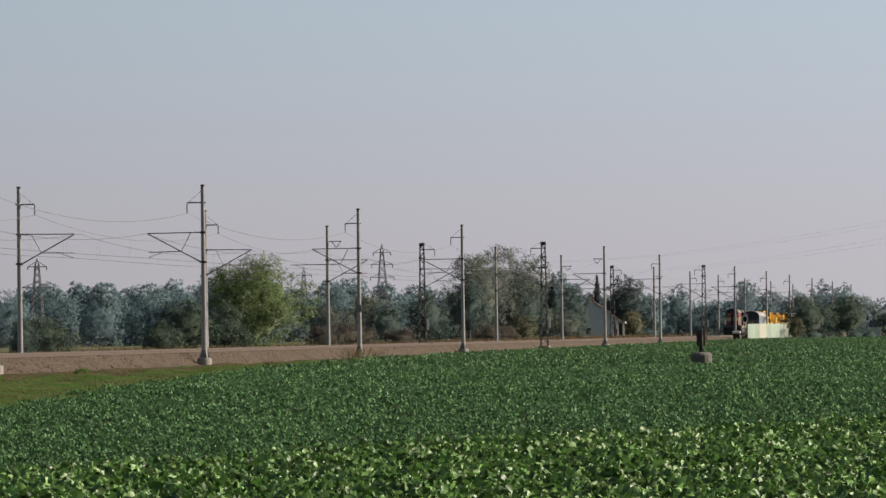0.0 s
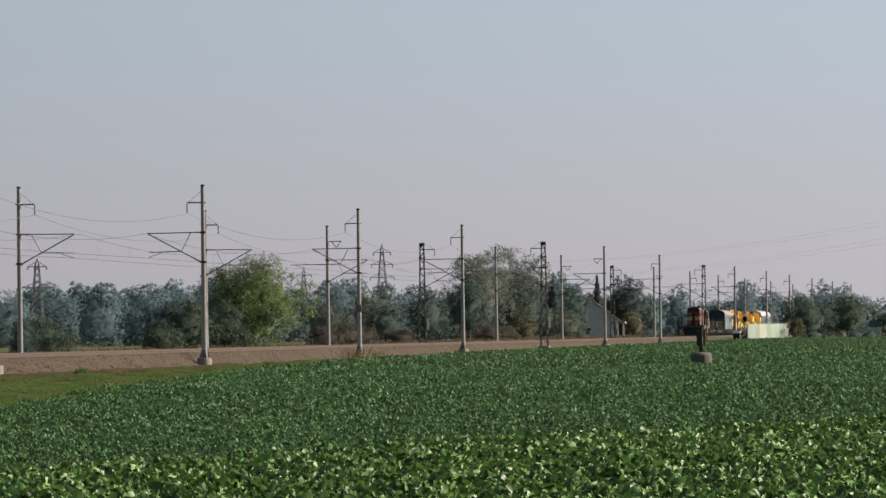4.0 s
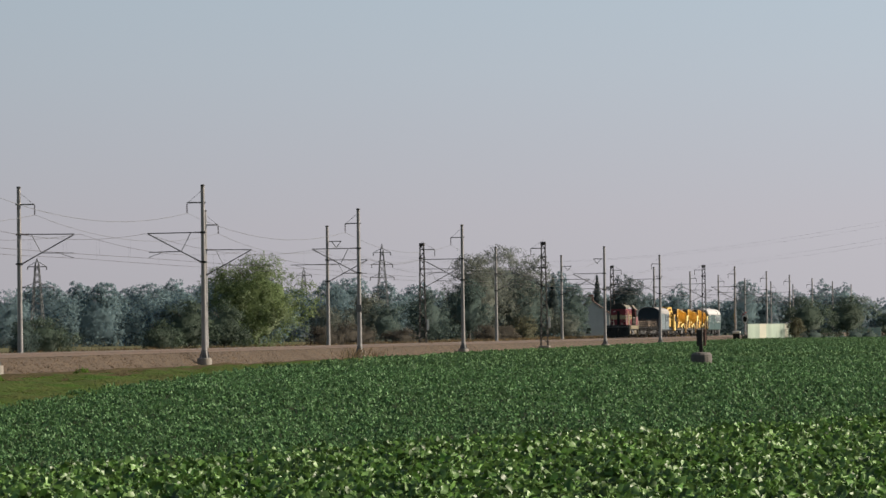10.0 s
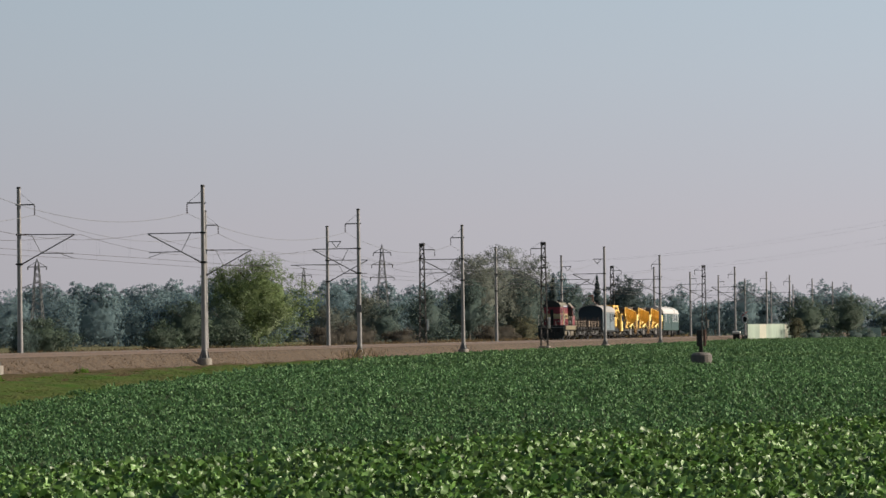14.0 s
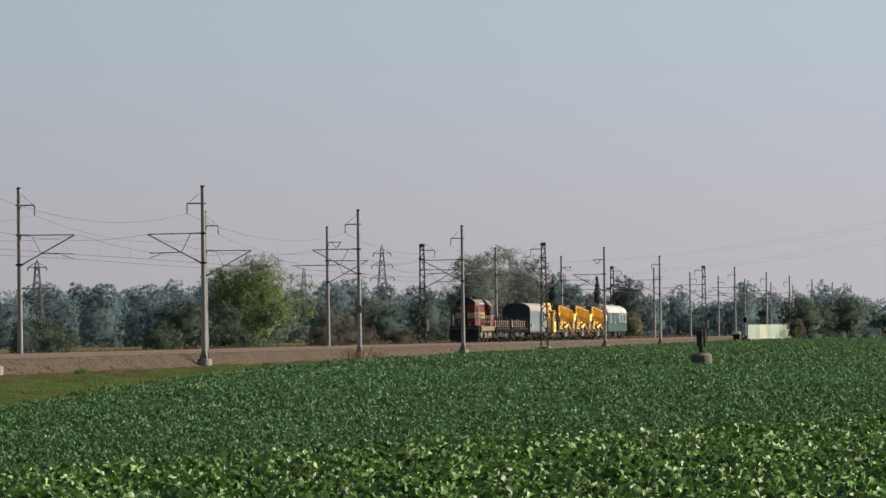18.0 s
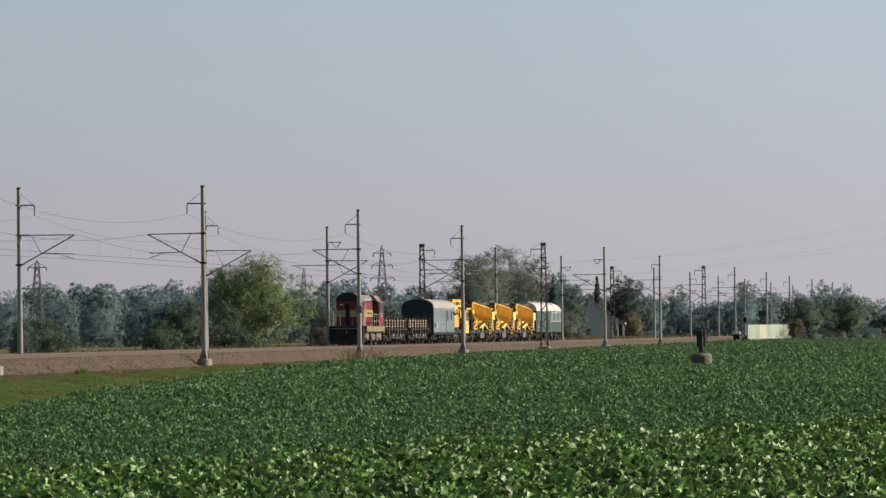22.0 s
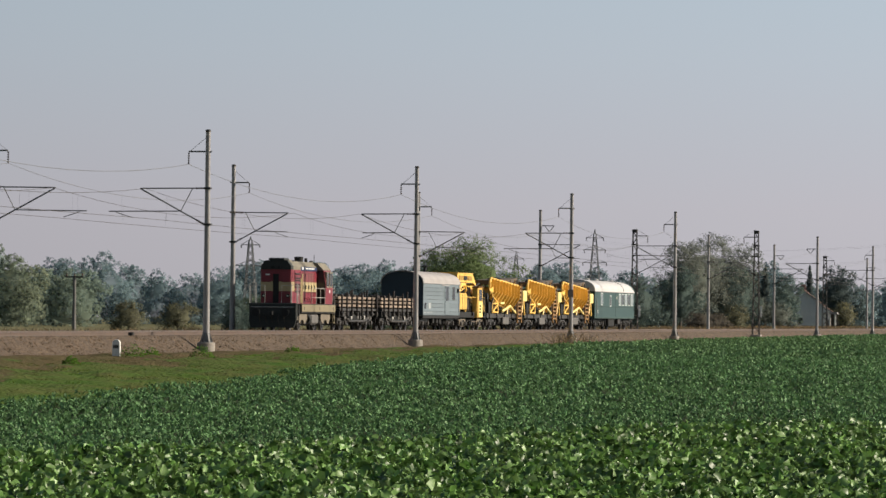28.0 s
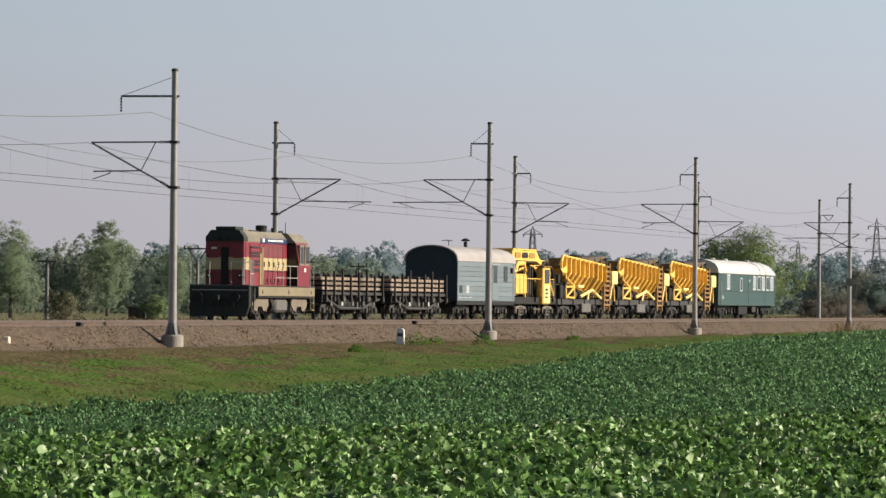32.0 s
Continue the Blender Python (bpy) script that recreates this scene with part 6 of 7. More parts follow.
def ballast_machine():
    v = thing("conveyor_machine", "yellow railway conveyor machine with a raised head and a side cab", "track machine")
    L = 11.8
    part("underframe", Shape().box(-1.2, 1.2, 0.3, L - 0.3, 0.85, 1.25, 0.03), SOOT, v)
    buffers(v, 0.3, -0.85)
    buffers(v, L - 0.3, 0.85)
    head = [(-0.2, 3.34), (6.3, 3.30), (7.4, 3.10), (7.5, 3.22), (6.4, 3.80), (6.0, 3.92), (-0.2, 3.94)]
    part("conveyor_head", Shape().prism(head, 0, -1.0, 1.15), YELLOW, v, "bright yellow conveyor head")
    for s in (-1, 1):
        a, b = sorted((s * 1.15, s * 1.19))
        for k in range(3):
            y = 0.1 + k * 1.85
            o = [(y + 0.5, 3.46), (y + 1.75, 3.46), (y + 1.9, 3.62), (y + 1.75, 3.78), (y + 0.5, 3.78), (y + 0.35, 3.62)]
            # Dark plates laid on the side stand for shaded openings.
            part("head_opening", Shape().prism(o, 0, a, b), SOOT if k == 1 else YELLOWDK, v)
        part("head_rail", Shape().box(a, max(b, a + 0.05), -0.2, 6.1, 3.90, 3.97, 0.01), YELLOW, v)
        part("engine_panel", Shape().box(min(s * 1.1, s * 1.3), max(s * 1.1, s * 1.3), 0.1, 3.0, 1.42, 2.55, 0.05), AMBER, v, "yellow engine cover")
        for y in (1.1, 2.1):
            part("panel_seam", Shape().box(min(s * 1.3, s * 1.312), max(s * 1.3, s * 1.312), y - 0.03, y + 0.03, 1.46, 2.5), RUBBER, v)
        arm = Shape().tube([(s * 1.15, 0.3, 2.62), (s * 1.2, 0.9, 3.12), (s * 1.2, 2.4, 3.16), (s * 1.2, 2.9, 2.75)], 0.13, 8).tube([(s * 1.15, 0.7, 2.72), (s * 1.15, 2.6, 2.9)], 0.08, 6)
        part("slewing_arm", arm, YELLOW, v)
        # Recess and its cover are coloured black to deepen the shade there.
        part("recess_panel", Shape().box(min(s * 0.8, s * 1.05), max(s * 0.8, s * 1.05), 3.2, 5.7, 1.3, 3.0, 0.03), SOOT, v)
        part("recess_cover", Shape().box(min(s * 1.05, s * 1.10), max(s * 1.05, s * 1.10), 3.4, 5.0, 1.45, 2.4, 0.02), RUBBER, v, "set-back panel, darkened for the recess's shade")
        part("feed_trough", Shape().prism([(7.4, 2.95), (8.2, 3.3), (11.4, 2.95), (11.4, 2.35), (9.4, 2.35)], 0, min(s * 0.62, s * 0.70), max(s * 0.62, s * 0.70)), YELLOW, v, "yellow side of the feed conveyor")
        part("hose_post", Shape().tube([(s * 1.1, 11.5, 1.2), (s * 1.12, 11.4, 2.2), (s * 1.1, 11.1, 2.75)], 0.10, 6), SOOT, v)
        part("stanchion", Shape().tube([(s * 1.2, 9.2, 1.25), (s * 1.2, 9.2, 2.3), (s * 1.2, 10.8, 2.3), (s * 1.2, 10.8, 1.25)], 0.03, 6), YELLOW, v)
        part("post", Shape().box(min(s * 1.08, s * 1.2), max(s * 1.08, s * 1.2), 3.05, 3.2, 1.25, 3.35, 0.02), YELLOW, v)
        part("post", Shape().box(min(s * 1.08, s * 1.2), max(s * 1.08, s * 1.2), -0.05, 0.1, 1.25, 3.35, 0.02), YELLOW, v)
        cab = part("cab", Shape().box(min(s * 1.02, s * 1.45), max(s * 1.02, s * 1.45), 6.8, 8.7, 0.86, 2.98, 0.06), YELLOW, v, "narrow yellow side cab")
        part("door", Shape().box(min(s * 1.45, s * 1.475), max(s * 1.45, s * 1.475), 6.95, 8.55, 0.92, 1.95, 0.01), PALEYELLOW, cab)
        part("window", Shape().box(min(s * 1.45, s * 1.47), max(s * 1.45, s * 1.47), 7.1, 8.4, 2.05, 2.85, 0.01), GLASS, cab)
        bars = Shape()
        for k in range(3):
            bars.box(min(s * 1.475, s * 1.482), max(s * 1.475, s * 1.482), 7.2, 7.9, 1.2 + k * 0.22, 1.32 + k * 0.22)
        part("lettering", bars, SOOT, cab, "dark unreadable marks")
        part("inclined_strut", Shape().tube([(s * 1.2, 8.8, 2.6), (s * 1.15, 10.8, 1.4)], 0.09, 6), YELLOW, v)
        part("inclined_strut", Shape().tube([(s * 1.2, 8.4, 1.9), (s * 1.15, 9.4, 1.3)], 0.06, 6), YELLOWDK, v)
        part("hydraulic_tank", Shape().box(min(s * 0.9, s * 1.2), max(s * 0.9, s * 1.2), 9.9, 11.2, 1.3, 2.2, 0.05), SOOT, v)
        for y in (5.6, 10.4):
            part("work_lamp", Shape().tube([(s * 1.2, y, 1.12), (s * 1.32, y, 1.12)], 0.13, 10), GREYSTEEL, v)
    part("belt", Shape().prism([(5.5, 3.0), (12.2, 2.3), (12.2, 2.5), (5.5, 3.25)], 0, -0.6, 0.6), RUBBER, v, "dark conveyor belt")
    # Black filling for the shaded gaps between the machine's parts.
    part("core", Shape().box(-0.75, 0.75, 0.4, 7.6, 1.25, 3.0, 0.03), SOOT, v)
    bogie(v, 2.3, 1.8, 0.46, BOGIETAN)
    bogie(v, L - 2.3, 1.8, 0.46, BOGIETAN)
    brake_rigging(v, 0.6, L - 0.6, 0.9)
    for s in (-1, 1):
        for k in range(4):
            y = 3.3 + k * 0.62
            part("recess_bar", Shape().box(min(s * 1.06, s * 1.14), max(s * 1.06, s * 1.14), y, y + 0.07, 1.3, 3.0), BROWNGEAR, v)
        for y, z in ((0.2, 2.6), (0.9, 2.62), (1.7, 2.58), (2.4, 2.66)):
            part("hydraulic_hose", Shape().tube([(s * 1.1, y, z), (s * 1.26, y + 0.2, z + 0.2), (s * 1.1, y + 0.5, z + 0.5)], 0.03, 6), SOOT, v)
        part("walkway_rail", Shape().tube([(s * 1.32, -0.1, 1.3), (s * 1.32, -0.1, 2.3), (s * 1.32, 6.7, 2.3), (s * 1.32, 6.7, 1.3)], 0.025, 6), YELLOW, v)
        part("underslung_step", Shape().box(min(s * 1.2, s * 1.4), max(s * 1.2, s * 1.4), 4.3, 6.2, 0.55, 0.62), BROWNGEAR, v)
        part("cab_roof", Shape().box(min(s * 0.98, s * 1.52), max(s * 0.98, s * 1.52), 6.7, 8.8, 2.98, 3.05, 0.02), RUSTY, v)
    for k in range(7):
        part("head_rib", Shape().box(-1.02, 1.17, 0.1 + k * 0.95, 0.2 + k * 0.95, 3.86, 3.99), RUSTY if k % 2 else YELLOW, v)
    part("head_underside", Shape().box(-0.95, 1.1, 0.0, 6.0, 3.22, 3.33, 0.03), BROWNGEAR, v)
    part("hose_bundle", Shape().tube([(0.8, 8.8, 3.0), (1.0, 9.6, 3.3), (1.1, 10.6, 2.9), (1.15, 11.4, 2.2)], 0.07, 6), SOOT, v)
    return v


def hopper_wagon():
    v = thing("hopper_wagon", "yellow ribbed ballast hopper wagon with a transfer conveyor", "railway wagon", group="hopper wagons")
    L = 16.7
    part("underframe", Shape().box(-1.2, 1.2, 0.3, L - 0.3, 0.85, 1.18, 0.03), GREYSTEEL, v)
    buffers(v, 0.3, -0.85)
    buffers(v, L - 0.3, 0.85)
    y0, y1, za, zb = 0.5, 12.7, 3.70, 3.24

    def rim(y):
        return za + (zb - za) * (y - y0) / (y1 - y0)

    def seam(y):  # where the upright side bends inwards
        return 2.75 - 0.45 * (y - 1.6) / (y1 - 1.6)

    def foot(y):  # the chute's sloping lower edge
        return 2.22 - 0.92 * (y - 2.8) / (y1 - 2.8)

    for s in (-1, 1):
        side = [(0.12, 3.36), (y0, za), (y1, zb), (y1, seam(y1)), (0.7, seam(1.6)), (0.12, 2.95)]
        part("upper_wall", Shape().prism(side, 0, min(s * 1.33, s * 1.38), max(s * 1.33, s * 1.38)), YELLOW, v, "yellow hopper side")
        lo = Shape()
        lo.add([(s * 1.37, 0.7, seam(1.6)), (s * 1.37, y1, seam(y1)), (s * 0.70, y1, foot(y1)), (s * 1.0, 2.8, foot(2.8)), (s * 1.32, 0.7, seam(1.6)), (s * 1.32, y1, seam(y1)), (s * 0.65, y1, foot(y1)), (s * 0.95, 2.8, foot(2.8))],
               [(0, 1, 2, 3), (4, 7, 6, 5), (0, 4, 5, 1), (3, 2, 6, 7), (0, 3, 7, 4), (1, 5, 6, 2)])
        part("lower_wall", lo, AMBER, v, "inclined lower hopper side")
        part("rim_rail", Shape().tube([(s * 1.42, 0.08, 2.95), (s * 1.42, 0.08, 3.36), (s * 1.42, y0, za), (s * 1.42, y1, zb)], 0.085, 8), YELLOW, v)
        part("foot_rail", Shape().tube([(s * 1.02, 2.6, foot(2.6)), (s * 0.78, y1, foot(y1))], 0.06, 6), YELLOWDK, v)
        for k in range(10):
            y = y0 + 0.25 + k * (y1 - y0 - 0.35) / 9
            z, m, q = rim(y), seam(max(y, 1.6)), foot(max(y, 2.8))
            bend = 1.02 - 0.30 * max(0.0, y - 2.8) / (y1 - 2.8)
            if k == 0:
                prof = [(s * 1.38, z), (s * 1.60, z), (s * 1.60, z - 0.55), (s * 1.38, z - 0.75)]
            else:
                prof = [(s * 1.38, z), (s * 1.60, z), (s * 1.60, m + 0.05), (s * (bend + 0.2), q), (s * bend, q), (s * 1.37, m)]
            part("rib", Shape().prism(prof, 1, y - 0.035, y + 0.035), YELLOW, v)
        part("arrow_brace", Shape().tube([(s * 1.36, 5.9, 1.34), (s * 1.44, 9.0, 1.74), (s * 1.36, 12.0, 1.26)], 0.09, 6).tube([(s * 1.40, 8.2, 1.62), (s * 1.36, 8.0, 1.15)], 0.07, 6), PALEYELLOW, v)
        part("pusher_plate", Shape().box(min(s * 1.2, s * 1.4), max(s * 1.2, s * 1.4), 5.2, 6.9, 1.86, 2.02, 0.03), PALEYELLOW, v)
        for (ya, za2, yb, zb2) in ((2.0, 1.2, 2.0, 2.7), (4.4, 1.2, 4.4, 2.3), (2.0, 1.25, 4.4, 1.85), (2.0, 2.45, 4.4, 1.95), (2.0, 1.9, 4.4, 1.9), (2.0, 1.3, 4.4, 1.25)):
            part("end_strut", Shape().tube([(s * 1.3, ya, za2), (s * 1.3, yb, zb2)], 0.065, 6), YELLOW, v)
        part("underslung_box", Shape().box(min(s * 1.1, s * 1.35), max(s * 1.1, s * 1.35), 6.6, 9.2, 0.40, 0.92, 0.04), UNDERGREY, v, "grey underslung equipment box")
        for y in (5.2, 10.2):
            part("air_tank", Shape().tube([(s * 1.05, y, 0.68), (s * 1.05, y + 0.9, 0.68)], 0.2, 10), SOOT, v)
        for y in (12.9, 14.6):
            part("ladder_post", Shape().box(min(s * 1.3, s * 1.42), max(s * 1.3, s * 1.42), y - 0.10, y + 0.10, 0.50, 3.40, 0.015), RUSTY, v)
        for k in range(9):
            part("ladder_rung", Shape().box(min(s * 1.33, s * 1.4), max(s * 1.33, s * 1.4), 12.9, 14.6, 0.8 + k * 0.29, 0.92 + k * 0.29), RUSTY, v)
    part("end_wall", Shape().prism([(-1.36, 2.4), (1.36, 2.4), (1.36, 2.95), (-1.36, 2.95)], 1, 1.6, 1.66), YELLOWDK, v)
    part("end_wall", Shape().prism([(-1.36, 2.2), (1.36, 2.2), (1.36, 3.15), (-1.36, 3.15)], 1, y1 - 0.06, y1), YELLOWDK, v)
    part("floor_belt", Shape().prism([(1.0, 1.3), (15.2, 1.2), (15.2, 1.36), (1.0, 1.46)], 0, -0.6, 0.6), RUBBER, v)
    part("transfer_conveyor", Shape().prism([(11.5, 2.1), (17.0, 3.3), (17.6, 3.4), (17.6, 3.62), (16.8, 3.62), (11.5, 2.5)], 0, -0.62, 0.62), RUBBER, v, "dark transfer conveyor rising to the next wagon")
    part("belt_drum", Shape().tube([(-0.68, 17.3, 3.5), (0.68, 17.3, 3.5)], 0.27, 14), SOOT, v)
    part("top_gear", Shape().box(-0.8, 0.8, 10.6, 12.6, 3.30, 3.68, 0.08), RUBBER, v)
    part("top_gear", Shape().lathe([(0.5, 3.4), (0.5, 3.75), (0.3, 3.85)], (0.2, 9.4), 12), SOOT, v)
    part("walkway_box", Shape().box(0.5, 1.46, 15.2, 16.85, 2.12, 2.92, 0.05), PALEYELLOW, v, "pale yellow hood at the wagon's end")
    part("walkway_box", Shape().box(-1.46, -0.5, 15.2, 16.85, 2.12, 2.92, 0.05), PALEYELLOW, v)
    for s in (-1, 1):
        part("hood_strut", Shape().tube([(s * 1.35, 14.9, 1.2), (s * 1.38, 15.4, 2.2)], 0.07, 6).tube([(s * 1.35, 16.2, 1.1), (s * 1.38, 15.7, 2.2)], 0.07, 6), YELLOW, v)
    # Black box put in for the shaded gap under the chute.
    part("dark_gear", Shape().box(-0.9, 0.9, 2.2, 12.0, 1.2, 1.75, 0.05), SOOT, v)
    part("ladder_back", Shape().box(-1.2, 1.2, 13.0, 14.5, 1.2, 3.1, 0.03), BROWNGEAR, v, "greasy brown drive casing")
    part("upper_conveyor", Shape().prism([(7.6, 3.30), (12.6, 3.42), (15.4, 3.72), (15.4, 3.86), (12.4, 3.74), (7.6, 3.62)], 0, -0.95, 0.95), BROWNGEAR, v, "brown frame of the upper conveyor")
    for k in range(4):
        y = 8.2 + k * 1.9
        part("roller_stand", Shape().box(-1.02, 1.02, y, y + 0.16, 3.30, 3.58 + 0.045 * k, 0.03), RUSTY if k % 2 else BROWNGEAR, v)
    part("end_motor", Shape().tube([(0.3, 0.3, 2.35), (1.25, 0.3, 2.35)], 0.30, 12), SOOT, v, "black drive motor")
    brake_rigging(v, 0.6, L - 0.6, 0.95)
    for s in (-1, 1):
        for k in range(6):
            y = 3.0 + k * 1.5
            z = foot(y) - 0.12
            part("chute_link", Shape().tube([(s * 1.05, y, z), (s * 1.18, y + 0.55, z - 0.38), (s * 1.02, y + 1.0, z - 0.22)], 0.05, 6), (BROWNGEAR, RUSTY, SOOT)[k % 3], v)
        for k in range(4):
            y = 2.6 + k * 2.4
            part("vibrator_box", Shape().box(min(s * 0.95, s * 1.2), max(s * 0.95, s * 1.2), y, y + 0.7, 1.28, 1.62 - 0.05 * k, 0.04), BROWNGEAR if k % 2 else SOOT, v)
        part("hydraulic_ram", Shape().tube([(s * 1.28, 1.1, 1.3), (s * 1.34, 2.0, 2.3)], 0.07, 8).tube([(s * 1.34, 2.0, 2.3), (s * 1.36, 2.5, 2.8)], 0.04, 6), SOOT, v)
        part("control_cabinet", Shape().box(min(s * 0.9, s * 1.3), max(s * 0.9, s * 1.3), 0.5, 1.35, 1.2, 2.0, 0.04), SOOT, v)
        for k in range(5):
            y = 1.2 + k * 3.3
            part("frame_rib", Shape().box(min(s * 1.2, s * 1.26), max(s * 1.2, s * 1.26), y - 0.05, y + 0.05, 0.85, 1.18), GREYSTEEL, v)
    bogie(v, 2.5, 1.8, 0.46, GREYSTEEL)
    bogie(v, L - 2.5, 1.8, 0.46, GREYSTEEL)
    return v


def coach():
    v = thing("passenger_coach", "dark green crew coach with a pale arched roof", "railway coach")
    L = 24.4
    body = [(-1.40, 0.92), (1.40, 0.92), (1.42, 3.14)] + arch(1.40, 3.14, 4.02)[1:-1] + [(-1.42, 3.14)]
    part("body", Shape().prism(body, 1, 0.35, L - 0.35), GREEN, v, "dark green body")
    o = arch(1.46, 3.14, 4.08, 14)
    sh = Shape()
    rings = [(0.2, 0.0), (L - 2.6, 0.0)] + [(L - 2.6 + 2.4 * k / 8, 0.72 * (k / 8) ** 2.2) for k in range(1, 9)]
    vs, n = [], len(o)
    for y, drop in rings:
        vs += [(x * (1 - 0.04 * drop), y, 3.12 + (z - 3.12) * (1 - drop)) for x, z in o]
    fs = [(i * n + k, i * n + k + 1, (i + 1) * n + k + 1, (i + 1) * n + k) for i in range(len(rings) - 1) for k in range(n - 1)]
    fs += [tuple(range(n)), tuple(range((len(rings) - 1) * n, len(rings) * n))]
    part("roof", sh.add(vs, fs), ROOFWHITE, v, "pale aluminium-painted arched roof")
    part("roof_seam", Shape().tube([(x * 1.006, 17.0, z + 0.01) for x, z in o], 0.02, 5), GREYSTEEL, v)
    for y in (6.0, 11.0, 20.0):
        part("roof_vent", Shape().lathe([(0.16, 4.0), (0.16, 4.12), (0.22, 4.14), (0.1, 4.2)], (0.0, y), 10), ROOFWHITE, v)
    for s in (-1, 1):
        def pane(y, w, z0, z1, m, lab=""):
            f = part("window", Shape().box(min(s * 1.40, s * 1.445), max(s * 1.40, s * 1.445), y, y + w, z0, z1, 0.01), FRAMEGREY, v, lab or "pale-framed window")
            part("pane", Shape().box(min(s * 1.44, s * 1.452), max(s * 1.44, s * 1.452), y + 0.12, y + w - 0.12, z0 + 0.10, z1 - 0.08), m, f)
        pane(3.6, 1.25, 2.0, 3.05, PALEGLASS)
        pane(8.9, 0.95, 1.90, 2.85, GLASS, "narrow window above a door")
        for k in range(5):
            pane(14.2 + k * 1.86, 1.35, 2.0, 3.02, PALEGLASS if k % 2 == 0 else GLASS)
        for y in (1.3, 12.5, 23.6):
            part("body_seam", Shape().box(min(s * 1.42, s * 1.432), max(s * 1.42, s * 1.432), y - 0.02, y + 0.02, 0.95, 3.0), GREENDK, v)
        part("lower_rib", Shape().box(min(s * 1.41, s * 1.435), max(s * 1.41, s * 1.435), 0.4, L - 0.4, 0.92, 1.0), GREENDK, v)
        part("side_lamp", Shape().box(min(s * 1.42, s * 1.47), max(s * 1.42, s * 1.47), 12.7, 12.95, 2.55, 2.75, 0.02), LAMP, v)
        part("step_board", Shape().box(min(s * 1.1, s * 1.42), max(s * 1.1, s * 1.42), 0.5, 1.3, 0.45, 0.5), SOOT, v)
        part("battery_box", Shape().box(min(s * 0.8, s * 1.3), max(s * 0.8, s * 1.3), 9.2, 12.6, 0.28, 0.88, 0.04), SOOT, v)
        part("brake_box", Shape().box(min(s * 0.9, s * 1.3), max(s * 0.9, s * 1.3), 14.8, 16.2, 0.45, 0.88, 0.04), GREYSTEEL, v)
        part("marker", Shape().box(min(s * 1.42, s * 1.428), max(s * 1.42, s * 1.428), 2.0, 2.25, 1.35, 1.6), WHITE, v)
    part("gangway", Shape().box(-0.5, 0.5, 0.1, 0.35, 1.1, 3.1, 0.04), SOOT, v)
    part("gangway", Shape().box(-0.5, 0.5, L - 0.35, L - 0.1, 1.1, 3.1, 0.04), SOOT, v)
    part("front_end_wall", Shape().prism([(x * 0.99, z - 0.01) for x, z in body], 1, 0.335, 0.349), GREENDK, v)
    part("underframe", Shape().box(-1.1, 1.1, 0.35, L - 0.35, 0.75, 0.91), SOOT, v)
    buffers(v, 0.35, -0.85)
    buffers(v, L - 0.35, 0.85)
    bogie(v, 3.4, 2.5, 0.46, SOOT)
    bogie(v, L - 3.4, 2.5, 0.46, SOOT)
    brake_rigging(v, 0.6, L - 0.6)
    for s in (-1, 1):
        part("waist_strip", Shape().box(min(s * 1.42, s * 1.436), max(s * 1.42, s * 1.436), 0.4, L - 0.4, 1.86, 1.91), GREENDK, v)
        part("gutter", Shape().box(min(s * 1.42, s * 1.49), max(s * 1.42, s * 1.49), 0.25, L - 1.2, 3.10, 3.15), ROOFGREY, v)
        part("end_handrail", Shape().tube([(s * 1.47, 1.15, 1.2), (s * 1.47, 1.15, 2.6)], 0.025, 6), RAILGREY, v)
        part("tail_step", Shape().box(min(s * 1.05, s * 1.4), max(s * 1.05, s * 1.4), L - 1.2, L - 0.5, 0.35, 0.42), SOOT, v)
    return v


# each vehicle with its place ahead of the train's tail
TRAIN = [(locomotive(), -146.1)]
flat = flat_wagon()
TRAIN += [(flat, -132.3), (copy_thing(flat, pose(0, 0, 0)), -118.4), (timber_stack(1), -132.3), (timber_stack(2), -118.4)]
TRAIN += [(goods_van(), -104.05), (ballast_machine(), -88.8)]
hop = hopper_wagon()
TRAIN += [(hop, -77.0), (copy_thing(hop, pose(0, 0, 0)), -59.8), (copy_thing(hop, pose(0, 0, 0)), -42.6)]
TRAIN += [(coach(), -25.0)]


# ---- small things by the line ----
FENCE_A = mat("pale_green_sheet", (0.52, 0.60, 0.50), (0.44, 0.53, 0.44), 0.8, 0.6, objvar=0.12)
FENCE_B = mat("cream_sheet", (0.72, 0.70, 0.58), (0.62, 0.60, 0.50), 0.8, 0.6)
RENDER_WALL = mat("grey_render_wall", (0.55, 0.58, 0.59), (0.47, 0.50, 0.515), 0.6, 0.9, bump=0.2, dirt=(0.36, 0.38, 0.39))
TILE = mat("clay_tiles", (0.20, 0.125, 0.105), (0.16, 0.105, 0.09), 1.2, 0.85, objvar=0.2)
SIGNRED = mat("signal_red", (0.45, 0.04, 0.04), (0.38, 0.035, 0.035), 2.0, 0.5)
OLDWOOD = mat("old_dark_wood", (0.05, 0.043, 0.038), (0.035, 0.03, 0.028), 2.5, 0.9, bump=0.4)
OLDBLOCK = mat("old_concrete_block", (0.15, 0.135, 0.12), (0.10, 0.09, 0.082), 1.5, 0.9, bump=0.4, bump_scale=12)
TARP = mat("sun_bleached_tarp", (0.52, 0.38, 0.27), (0.44, 0.31, 0.22), 1.2, 0.8)


